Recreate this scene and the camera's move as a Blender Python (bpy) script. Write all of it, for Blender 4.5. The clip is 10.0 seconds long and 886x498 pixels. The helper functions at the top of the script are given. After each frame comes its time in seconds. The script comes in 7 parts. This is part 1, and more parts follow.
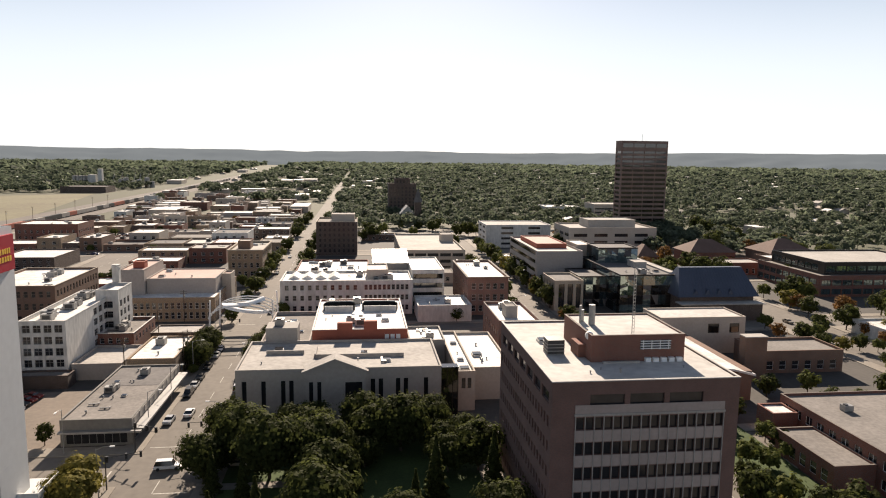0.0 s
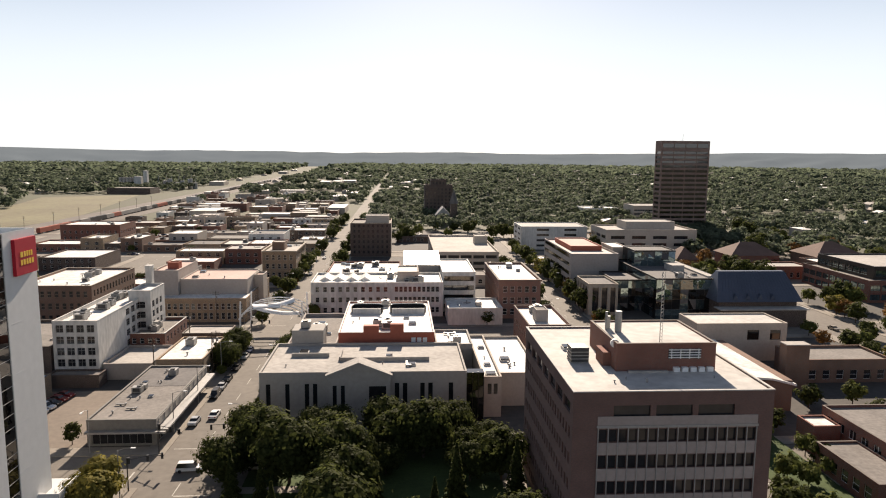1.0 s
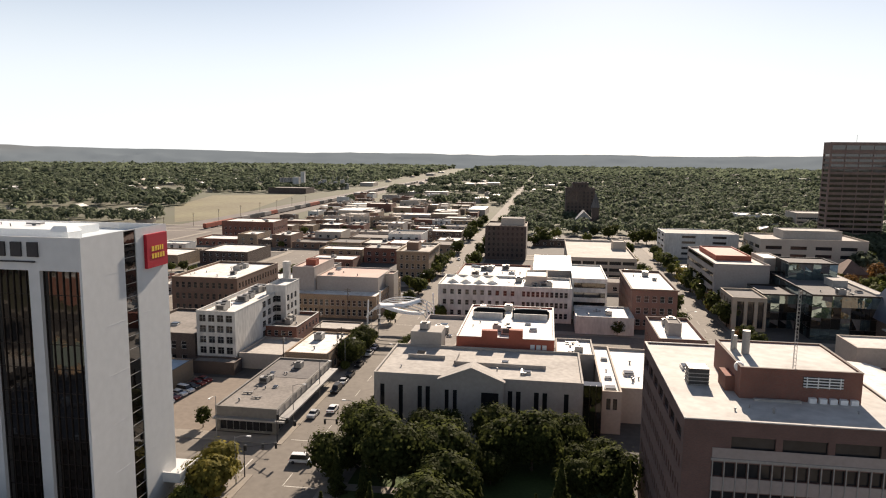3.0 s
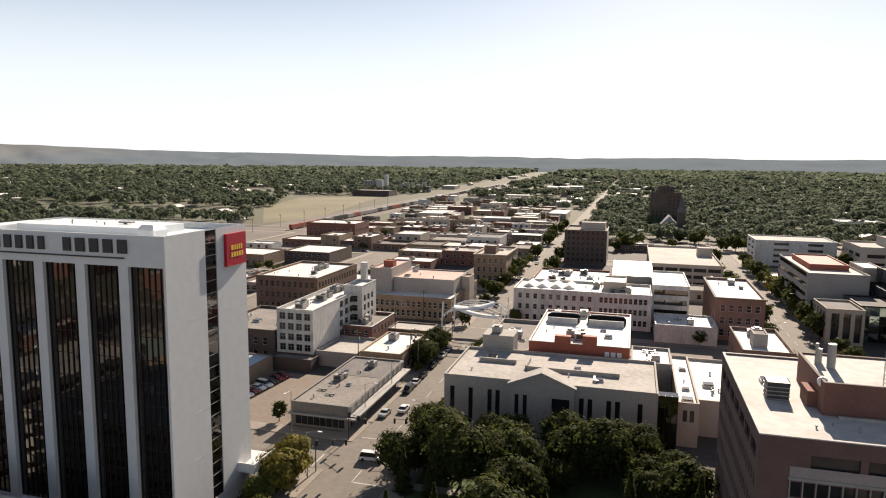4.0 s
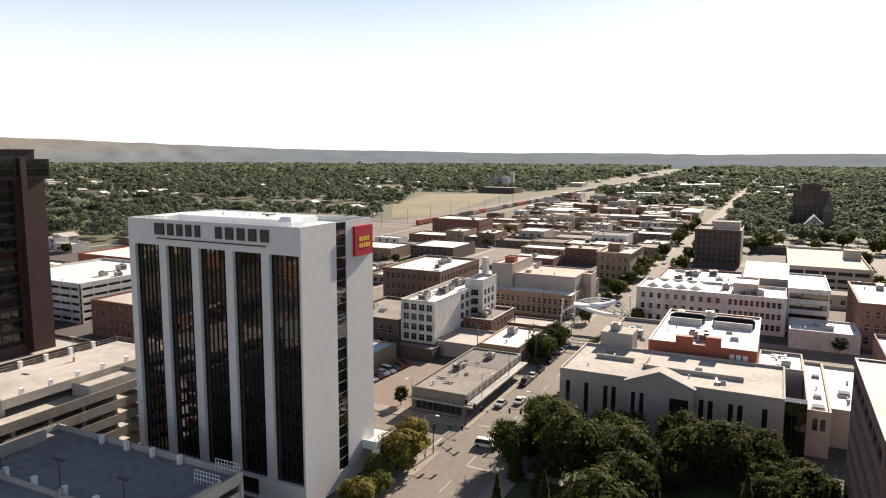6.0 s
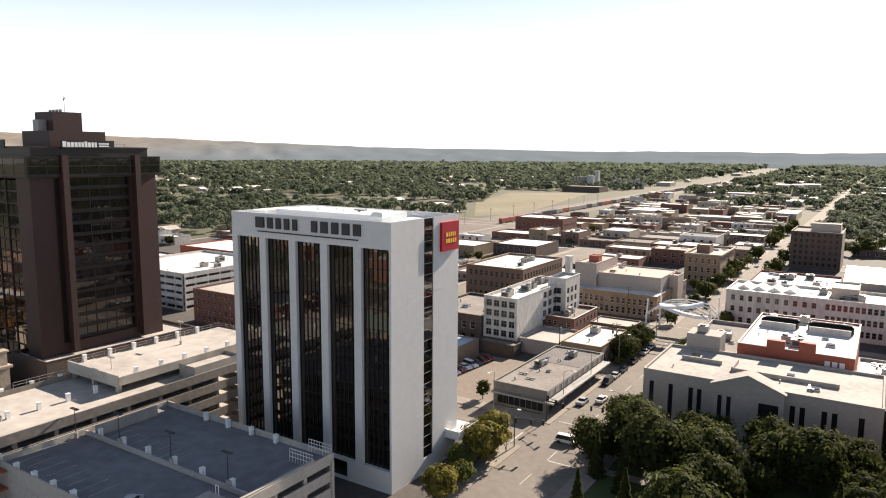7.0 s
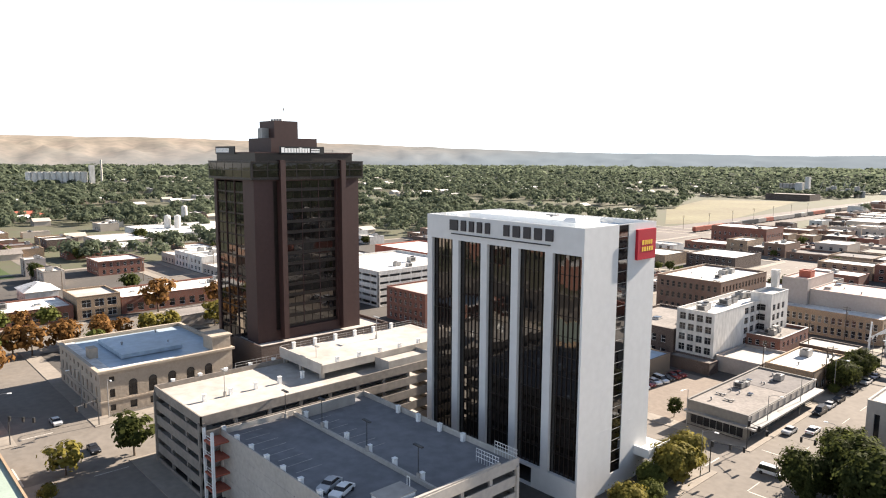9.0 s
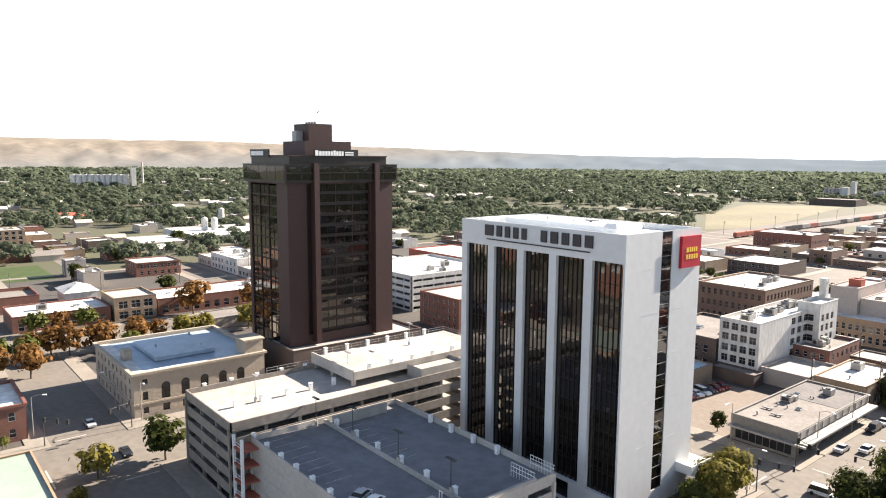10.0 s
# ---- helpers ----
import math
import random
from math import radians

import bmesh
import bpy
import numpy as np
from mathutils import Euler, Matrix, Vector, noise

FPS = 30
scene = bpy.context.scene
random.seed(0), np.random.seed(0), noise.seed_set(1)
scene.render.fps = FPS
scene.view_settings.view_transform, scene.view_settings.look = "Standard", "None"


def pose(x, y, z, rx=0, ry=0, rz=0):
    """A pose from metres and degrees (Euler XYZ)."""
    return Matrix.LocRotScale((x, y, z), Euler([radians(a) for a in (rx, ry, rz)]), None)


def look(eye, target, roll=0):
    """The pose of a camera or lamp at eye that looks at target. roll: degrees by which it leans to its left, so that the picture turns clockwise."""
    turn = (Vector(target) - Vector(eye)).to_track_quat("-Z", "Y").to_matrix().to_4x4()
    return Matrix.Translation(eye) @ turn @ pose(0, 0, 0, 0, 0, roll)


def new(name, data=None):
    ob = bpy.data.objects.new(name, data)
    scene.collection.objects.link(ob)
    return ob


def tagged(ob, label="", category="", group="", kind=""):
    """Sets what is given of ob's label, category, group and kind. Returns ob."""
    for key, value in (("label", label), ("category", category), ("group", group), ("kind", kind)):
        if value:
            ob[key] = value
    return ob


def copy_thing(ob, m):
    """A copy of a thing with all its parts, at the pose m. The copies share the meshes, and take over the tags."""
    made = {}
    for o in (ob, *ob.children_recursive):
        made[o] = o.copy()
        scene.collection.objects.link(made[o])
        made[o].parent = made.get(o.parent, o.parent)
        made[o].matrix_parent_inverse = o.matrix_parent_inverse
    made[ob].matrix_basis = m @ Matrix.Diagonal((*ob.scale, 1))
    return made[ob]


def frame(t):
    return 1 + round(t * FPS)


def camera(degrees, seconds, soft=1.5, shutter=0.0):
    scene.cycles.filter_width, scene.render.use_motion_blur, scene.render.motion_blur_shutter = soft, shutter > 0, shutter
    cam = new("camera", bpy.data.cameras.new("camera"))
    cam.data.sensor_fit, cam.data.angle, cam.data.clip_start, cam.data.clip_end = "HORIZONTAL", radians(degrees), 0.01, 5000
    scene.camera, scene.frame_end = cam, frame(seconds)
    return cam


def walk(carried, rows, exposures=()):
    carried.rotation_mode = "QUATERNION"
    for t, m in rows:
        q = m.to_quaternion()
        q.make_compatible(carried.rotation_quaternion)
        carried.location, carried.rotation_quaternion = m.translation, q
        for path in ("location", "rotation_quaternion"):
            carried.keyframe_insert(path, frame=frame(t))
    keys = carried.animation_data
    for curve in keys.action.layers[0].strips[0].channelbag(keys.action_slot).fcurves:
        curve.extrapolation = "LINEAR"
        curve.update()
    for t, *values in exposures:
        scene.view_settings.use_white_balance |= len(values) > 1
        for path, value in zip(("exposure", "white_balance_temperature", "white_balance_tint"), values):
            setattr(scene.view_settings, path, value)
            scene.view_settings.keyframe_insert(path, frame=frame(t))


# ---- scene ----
cam = camera(65.4, 10.0, 1.1)
PATH = [
    (0, (53.899, -91.837, 59.855), (54.134, -89.869, 59.585), 0.7),
    (0.5, (55.555, -90.512, 59.868), (55.762, -88.541, 59.598), 0.5),
    (1, (57.231, -89.238, 59.881), (57.353, -87.26, 59.613), 0.5),
    (1.5, (58.965, -88.121, 59.887), (58.972, -86.139, 59.62), 0.6),
    (2, (60.578, -87.125, 59.874), (60.495, -85.145, 59.609), 0.6),
    (2.5, (61.994, -86.146, 59.855), (61.816, -84.172, 59.59), 0.6),
    (3, (63.193, -85.365, 59.819), (62.898, -83.405, 59.554), 0.6),
    (3.2, (63.622, -85.186, 59.81), (63.263, -83.236, 59.547), 0.6),
    (4.5, (66.199, -84.9, 59.762), (65.605, -83.008, 59.502), 0.6),
    (5, (66.951, -85.612, 59.753), (66.275, -83.749, 59.489), 0.6),
    (5.5, (67.582, -86.897, 59.749), (66.802, -85.075, 59.484), 0.5),
    (6.8, (68.957, -91.02, 59.736), (67.94, -89.32, 59.461), 0.3),
    (7, (69.101, -91.526, 59.734), (68.031, -89.859, 59.459), 0.4),
    (7.5, (69.266, -92.428, 59.731), (68.073, -90.846, 59.457), 0.3),
    (8, (69.082, -92.886, 59.713), (67.767, -91.403, 59.44), 0.3),
    (8.5, (68.449, -92.797, 59.682), (67.044, -91.399, 59.414), 0.3),
    (9, (67.364, -92.145, 59.635), (65.895, -90.815, 59.371), 0.3),
    (9.5, (66.075, -91.147, 59.617), (64.569, -89.856, 59.356), 0.3),
    (10, (64.639, -90.003, 59.598), (63.105, -88.746, 59.343), 0.4),
]
EXPOSURES = [(0, 1.0, 7150, 13), (2.5, 1.0, 7150, 13), (5, 1.1, 7100, 13), (7.5, 1.52, 6900, 12), (10, 2.02, 6700, 11)]
walk(cam, [(t, look(eye, target, roll)) for t, eye, target, roll in PATH], EXPOSURES)

# ---- world and light ----
SUN_EL, SUN_AZ = 27.5, radians(4.5)          # azimuth from +y towards +x
sun_to = Vector((math.sin(SUN_AZ) * math.cos(radians(SUN_EL)), math.cos(SUN_AZ) * math.cos(radians(SUN_EL)), math.sin(radians(SUN_EL))))
world = bpy.data.worlds.new("sky")
scene.world = world
world.use_nodes = True
wn = world.node_tree.nodes
sky = wn.new("ShaderNodeTexSky")
sky.sky_type, sky.sun_disc = "NISHITA", False
sky.sun_elevation, sky.sun_rotation = radians(SUN_EL), SUN_AZ
sky.air_density, sky.dust_density, sky.ozone_density, sky.altitude = 0.8, 0.6, 1.0, 950
haze = wn.new("ShaderNodeMix")                        # thin high haze that pales the whole sky
haze.data_type = "RGBA"
coord, split, low = wn.new("ShaderNodeTexCoord"), wn.new("ShaderNodeSeparateXYZ"), wn.new("ShaderNodeMapRange")
low.interpolation_type = "SMOOTHSTEP"                 # the haze lies low and thins towards the zenith
for key, value in (("From Min", 0.05), ("From Max", 0.33), ("To Min", 0.85), ("To Max", 0.06)):
    low.inputs[key].default_value = value
world.node_tree.links.new(coord.outputs["Generated"], split.inputs[0])
world.node_tree.links.new(split.outputs["Z"], low.inputs["Value"])
world.node_tree.links.new(low.outputs["Result"], haze.inputs["Factor"])
haze.inputs["B"].default_value = (9.6, 10.8, 12.0, 1)
world.node_tree.links.new(sky.outputs[0], haze.inputs["A"])
world.node_tree.links.new(haze.outputs["Result"], wn["Background"].inputs[0])
wn["Background"].inputs[1].default_value = 0.05
sun = new("sun", bpy.data.lights.new("sun", "SUN"))
sun.data.energy, sun.data.angle, sun.data.color = 5.0, radians(0.55), (1.0, 0.90, 0.79)
sun.matrix_world = look((0, 0, 300), Vector((0, 0, 300)) - sun_to)


# ---- materials ----
def mat(name, col, rough=0.85, metal=0.0, var=0.18, big=0.08, fine=1.6, bump=0.0, spec=0.3, island=0.0, col2=None, streak=0.0):
    """A procedural surface: colour that varies at two scales in world space, with fine relief."""
    m = bpy.data.materials.new(name)
    m.use_nodes = True
    nt = m.node_tree
    n, link = nt.nodes, nt.links.new
    b = n["Principled BSDF"]
    b.inputs["Roughness"].default_value, b.inputs["Metallic"].default_value = rough, metal
    b.inputs["Specular IOR Level"].default_value = spec
    geo = n.new("ShaderNodeNewGeometry")
    n1, n2 = n.new("ShaderNodeTexNoise"), n.new("ShaderNodeTexNoise")
    n1.inputs["Scale"].default_value, n1.inputs["Detail"].default_value = big, 5
    n2.inputs["Scale"].default_value, n2.inputs["Detail"].default_value = fine, 4
    src = geo.outputs["Position"]
    if streak:
        mp = n.new("ShaderNodeMapping")
        mp.inputs["Scale"].default_value = (1, 1, streak)
        link(src, mp.inputs["Vector"])
        src = mp.outputs["Vector"]
    link(src, n1.inputs["Vector"]), link(src, n2.inputs["Vector"])
    ad = n.new("ShaderNodeMath")
    ad.operation = "ADD"
    link(n1.outputs["Fac"], ad.inputs[0]), link(n2.outputs["Fac"], ad.inputs[1])
    mr = n.new("ShaderNodeMapRange")
    mr.inputs["From Min"].default_value, mr.inputs["From Max"].default_value = 0.65, 1.35
    link(ad.outputs[0], mr.inputs["Value"])
    fac = mr.outputs[0]
    if island:
        rnd = n.new("ShaderNodeMix")
        rnd.inputs["Factor"].default_value = island
        link(fac, rnd.inputs["A"]), link(geo.outputs["Random Per Island"], rnd.inputs["B"])
        fac = rnd.outputs["Result"]
    mx = n.new("ShaderNodeMix")
    mx.data_type = "RGBA"
    c2 = col2 or tuple(min(1, c * (1 + var)) for c in col)
    mx.inputs["A"].default_value = (*(c * (1 - var) for c in col), 1)
    mx.inputs["B"].default_value = (*c2, 1)
    link(fac, mx.inputs["Factor"]), link(mx.outputs["Result"], b.inputs["Base Color"])
    if bump:
        bp = n.new("ShaderNodeBump")
        bp.inputs["Strength"].default_value, bp.inputs["Distance"].default_value = bump, 0.15
        link(n2.outputs["Fac"], bp.inputs["Height"]), link(bp.outputs[0], b.inputs["Normal"])
    return m


def brick_mat(name, a, b_, mortar=(0.20, 0.165, 0.14), scale=1.0):
    """Brickwork laid in world space: courses of 8 cm on both wall directions, with large soft stains."""
    m = bpy.data.materials.new(name)
    m.use_nodes = True
    n, link = m.node_tree.nodes, m.node_tree.links.new
    bs = n["Principled BSDF"]
    bs.inputs["Roughness"].default_value = 0.9
    geo, sep, cmb = n.new("ShaderNodeNewGeometry"), n.new("ShaderNodeSeparateXYZ"), n.new("ShaderNodeCombineXYZ")
    link(geo.outputs["Position"], sep.inputs[0])
    ad = n.new("ShaderNodeMath")
    link(sep.outputs["X"], ad.inputs[0]), link(sep.outputs["Y"], ad.inputs[1])
    link(ad.outputs[0], cmb.inputs["X"]), link(sep.outputs["Z"], cmb.inputs["Y"])
    bt = n.new("ShaderNodeTexBrick")
    bt.inputs["Color1"].default_value, bt.inputs["Color2"].default_value, bt.inputs["Mortar"].default_value = (*a, 1), (*b_, 1), (*mortar, 1)
    bt.inputs["Scale"].default_value, bt.inputs["Mortar Size"].default_value = scale, 0.012
    bt.inputs["Brick Width"].default_value, bt.inputs["Row Height"].default_value = 0.24, 0.085
    link(cmb.outputs[0], bt.inputs["Vector"])
    nz, mx = n.new("ShaderNodeTexNoise"), n.new("ShaderNodeMix")
    nz.inputs["Scale"].default_value, nz.inputs["Detail"].default_value = 0.35, 6
    link(geo.outputs["Position"], nz.inputs["Vector"])
    mx.data_type, mx.blend_type = "RGBA", "MULTIPLY"
    mx.inputs["Factor"].default_value = 0.45
    link(bt.outputs["Color"], mx.inputs["A"]), link(nz.outputs["Fac"], mx.inputs["B"])
    link(mx.outputs["Result"], bs.inputs["Base Color"])
    return m


def glass_mat(name, col, rough=0.04, spec=0.6, wave=0.0):
    """Tinted glazing: dark body with a clear gloss, slightly uneven."""
    m = mat(name, col, rough, 0.0, 0.3, 0.3, 0.9, 0.0, spec)
    if wave:
        n, link = m.node_tree.nodes, m.node_tree.links.new
        nz, bp = n.new("ShaderNodeTexNoise"), n.new("ShaderNodeBump")
        nz.inputs["Scale"].default_value = 0.45
        bp.inputs["Strength"].default_value, bp.inputs["Distance"].default_value = wave, 0.1
        link(n.new("ShaderNodeNewGeometry").outputs["Position"], nz.inputs["Vector"])
        link(nz.outputs["Fac"], bp.inputs["Height"]), link(bp.outputs[0], n["Principled BSDF"].inputs["Normal"])
    return m


WHITE_WALL = mat("white_panel", (0.61, 0.61, 0.60), 0.6, var=0.06, big=0.05, fine=0.7)
WHITE_ROOF = mat("white_membrane", (0.62, 0.59, 0.55), 0.75, var=0.3, big=0.16, fine=0.7, bump=0.3, col2=(0.84, 0.82, 0.78))
TAN_ROOF = mat("tan_membrane", (0.37, 0.345, 0.315), 0.9, var=0.24, big=0.1, fine=0.8, bump=0.2)
PALE_ROOF = mat("pale_patched_membrane", (0.49, 0.465, 0.43), 0.85, var=0.22, big=0.12, fine=0.7, bump=0.2)
GREY_ROOF = mat("grey_gravel_roof", (0.21, 0.19, 0.172), 0.95, var=0.3, big=0.12, fine=1.2, bump=0.4)
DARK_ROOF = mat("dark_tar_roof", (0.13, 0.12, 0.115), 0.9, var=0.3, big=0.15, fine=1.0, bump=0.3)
PINK_ROOF = mat("faded_red_roof", (0.50, 0.36, 0.31), 0.9, var=0.15, big=0.1, fine=1.1)
BLUE_ROOF = mat("weathered_blue_roof", (0.32, 0.40, 0.47), 0.45, var=0.2, big=0.12, fine=0.6)
SLATE = mat("dark_blue_metal_roof", (0.06, 0.075, 0.11), 0.4, var=0.2, big=0.1, fine=2)
GREEN_ROOF = mat("pale_green_metal_roof", (0.29, 0.35, 0.29), 0.5, var=0.12, big=0.2, fine=2)
CONC = mat("concrete", (0.42, 0.39, 0.35), 0.9, var=0.16, big=0.12, fine=1.2, bump=0.25)
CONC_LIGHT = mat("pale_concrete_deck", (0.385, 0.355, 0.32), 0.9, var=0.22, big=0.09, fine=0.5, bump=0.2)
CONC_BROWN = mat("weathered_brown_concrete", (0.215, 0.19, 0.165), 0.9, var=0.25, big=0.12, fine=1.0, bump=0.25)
CONC_DECK = mat("grey_concrete_deck", (0.19, 0.19, 0.197), 0.9, var=0.25, big=0.06, fine=0.5, bump=0.2)
STONE = mat("buff_limestone", (0.37, 0.31, 0.245), 0.88, var=0.14, big=0.2, fine=1.5, bump=0.3)
STUCCO = mat("beige_stucco", (0.44, 0.38, 0.32), 0.92, var=0.12, big=0.15, fine=1.5)
TAUPE = mat("taupe_stucco", (0.36, 0.32, 0.29), 0.92, var=0.12, big=0.12, fine=1.3)
GREY_WALL = mat("grey_stucco", (0.35, 0.325, 0.295), 0.9, var=0.12, big=0.1, fine=1.2)
PAINT_WHITE = mat("white_paint", (0.53, 0.515, 0.485), 0.75, var=0.28, big=0.2, fine=1.1, streak=0.35)
BRICK_RED = brick_mat("red_brick", (0.29, 0.09, 0.055), (0.21, 0.07, 0.045))
BRICK_PINK = brick_mat("salmon_brick", (0.38, 0.18, 0.13), (0.31, 0.15, 0.11))
BRICK_BROWN = brick_mat("brown_brick", (0.29, 0.155, 0.095), (0.22, 0.12, 0.08))
BRICK_DARK = brick_mat("dark_brick", (0.11, 0.07, 0.055), (0.085, 0.055, 0.045))
BRICK_TAN = brick_mat("tan_brick", (0.46, 0.32, 0.20), (0.38, 0.27, 0.17))
BRICK_MAUVE = brick_mat("mauve_brick", (0.20, 0.105, 0.085), (0.15, 0.085, 0.07), (0.15, 0.11, 0.10))
RUST = mat("rust_red_cladding", (0.33, 0.10, 0.065), 0.8, var=0.12, big=0.2, fine=1.2)
MAROON = mat("dark_maroon_cladding", (0.052, 0.027, 0.024), 0.55, var=0.15, big=0.08, fine=1.0)
BRONZE = mat("dark_bronze_metal", (0.035, 0.028, 0.024), 0.4, 0.3, var=0.2, big=0.3, fine=2)
METAL = mat("galvanised_metal", (0.30, 0.295, 0.285), 0.5, 0.35, var=0.15, big=0.5, fine=3)
WHITE_METAL = mat("white_metal", (0.78, 0.78, 0.76), 0.4, 0.0, var=0.06, big=0.5, fine=3)
DARK_METAL = mat("dark_painted_metal", (0.05, 0.05, 0.05), 0.5, 0.2, var=0.2, big=0.6, fine=3)
BLACK = mat("black_plastic", (0.02, 0.02, 0.02), 0.5, var=0.2)
GLASS_DARK = glass_mat("bronze_tinted_glass", (0.010, 0.008, 0.007), 0.03, 1.0, 0.1)
GLASS = glass_mat("window_glass", (0.022, 0.022, 0.024), 0.08, 0.5)
GLASS_TEAL = glass_mat("teal_mirror_glass", (0.22, 0.30, 0.315), 0.03, 1.0, 0.35)
GLASS_TEAL.node_tree.nodes["Principled BSDF"].inputs["Metallic"].default_value = 0.85
SIGN_RED = mat("red_sign_face", (0.42, 0.015, 0.03), 0.45, var=0.06)
SIGN_YELLOW = mat("yellow_sign_marks", (0.80, 0.52, 0.07), 0.5, var=0.05)
SIGN_GREY = mat("charcoal_sign_marks", (0.045, 0.042, 0.045), 0.5, var=0.1)
SIGN_WHITE = mat("white_sign_marks", (0.82, 0.82, 0.8), 0.5, var=0.05)
ASPHALT = mat("asphalt", (0.08, 0.072, 0.064), 0.92, var=0.22, big=0.06, fine=0.7, bump=0.2)
ROADWAY = mat("worn_concrete_roadway", (0.17, 0.15, 0.128), 0.92, var=0.2, big=0.05, fine=0.6, bump=0.2)
PAVE = mat("concrete_pavement", (0.25, 0.22, 0.185), 0.92, var=0.16, big=0.1, fine=0.8, bump=0.2)
PAINT_LINE = mat("road_paint", (0.42, 0.40, 0.36), 0.85, var=0.4, big=0.4, fine=3)
EARTH = mat("dry_earth", (0.135, 0.12, 0.085), 0.95, var=0.3, big=0.012, fine=0.12, col2=(0.085, 0.095, 0.05))
STRAW = mat("dry_grass_field", (0.19, 0.155, 0.095), 0.95, var=0.35, big=0.015, fine=0.2, col2=(0.20, 0.185, 0.105))
LAWN = mat("lawn", (0.05, 0.075, 0.022), 0.95, var=0.3, big=0.15, fine=2, bump=0.3)
BALLAST = mat("railway_ballast", (0.145, 0.125, 0.11), 0.95, var=0.25, big=0.03, fine=0.5)
HILL = mat("dry_hillside_with_haze", (0.36, 0.30, 0.245), 1.0, var=0.2, big=0.005, fine=0.022, spec=0.0, col2=(0.17, 0.158, 0.13))
nodes, link = HILL.node_tree.nodes, HILL.node_tree.links.new       # tan bluffs that give way eastwards to a plain coloured with blue-grey haze
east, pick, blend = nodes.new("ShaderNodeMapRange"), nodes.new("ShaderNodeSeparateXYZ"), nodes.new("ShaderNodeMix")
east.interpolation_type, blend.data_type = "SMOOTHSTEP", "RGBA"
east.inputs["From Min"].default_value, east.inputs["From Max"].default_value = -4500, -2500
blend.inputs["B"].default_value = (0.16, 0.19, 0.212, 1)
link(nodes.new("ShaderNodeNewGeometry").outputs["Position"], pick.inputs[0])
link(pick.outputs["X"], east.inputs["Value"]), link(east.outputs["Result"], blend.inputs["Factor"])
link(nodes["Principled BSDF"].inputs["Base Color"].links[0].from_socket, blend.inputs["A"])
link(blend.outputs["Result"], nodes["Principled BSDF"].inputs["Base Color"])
SHINGLE = mat("brown_shingle_roof", (0.15, 0.095, 0.075), 0.9, var=0.25, big=0.2, fine=2.0)
BARK = mat("tree_bark", (0.10, 0.075, 0.055), 0.95, var=0.3, big=1, fine=8, bump=0.4)


def leaf_mat(name, a, b_, through_light=0.42):
    m = mat(name, a, 0.7, var=0.25, big=0.25, fine=0.9, island=0.7, col2=b_, spec=0.04)
    p = m.node_tree.nodes["Principled BSDF"]
    tr, mxs = m.node_tree.nodes.new("ShaderNodeBsdfTranslucent"), m.node_tree.nodes.new("ShaderNodeMixShader")
    out = m.node_tree.nodes["Material Output"]
    src = p.inputs["Base Color"].links[0].from_socket
    m.node_tree.links.new(src, tr.inputs["Color"])
    mxs.inputs[0].default_value = through_light
    m.node_tree.links.new(p.outputs[0], mxs.inputs[1]), m.node_tree.links.new(tr.outputs[0], mxs.inputs[2])
    m.node_tree.links.new(mxs.outputs[0], out.inputs["Surface"])
    return m


LEAF = leaf_mat("dark_green_leaves", (0.034, 0.044, 0.014), (0.100, 0.112, 0.036), 0.52)
LEAF_OLIVE = leaf_mat("olive_leaves", (0.085, 0.105, 0.030), (0.15, 0.16, 0.045))
LEAF_GOLD = leaf_mat("yellowing_leaves", (0.15, 0.14, 0.035), (0.24, 0.20, 0.05))
LEAF_RUST = leaf_mat("orange_brown_leaves", (0.17, 0.085, 0.03), (0.26, 0.14, 0.05))
# paler, greyer green than the near leaves: distance haze mixed into the colour
LEAF_FAR = leaf_mat("hazed_far_leaves", (0.085, 0.108, 0.072), (0.16, 0.185, 0.122), 0.58)


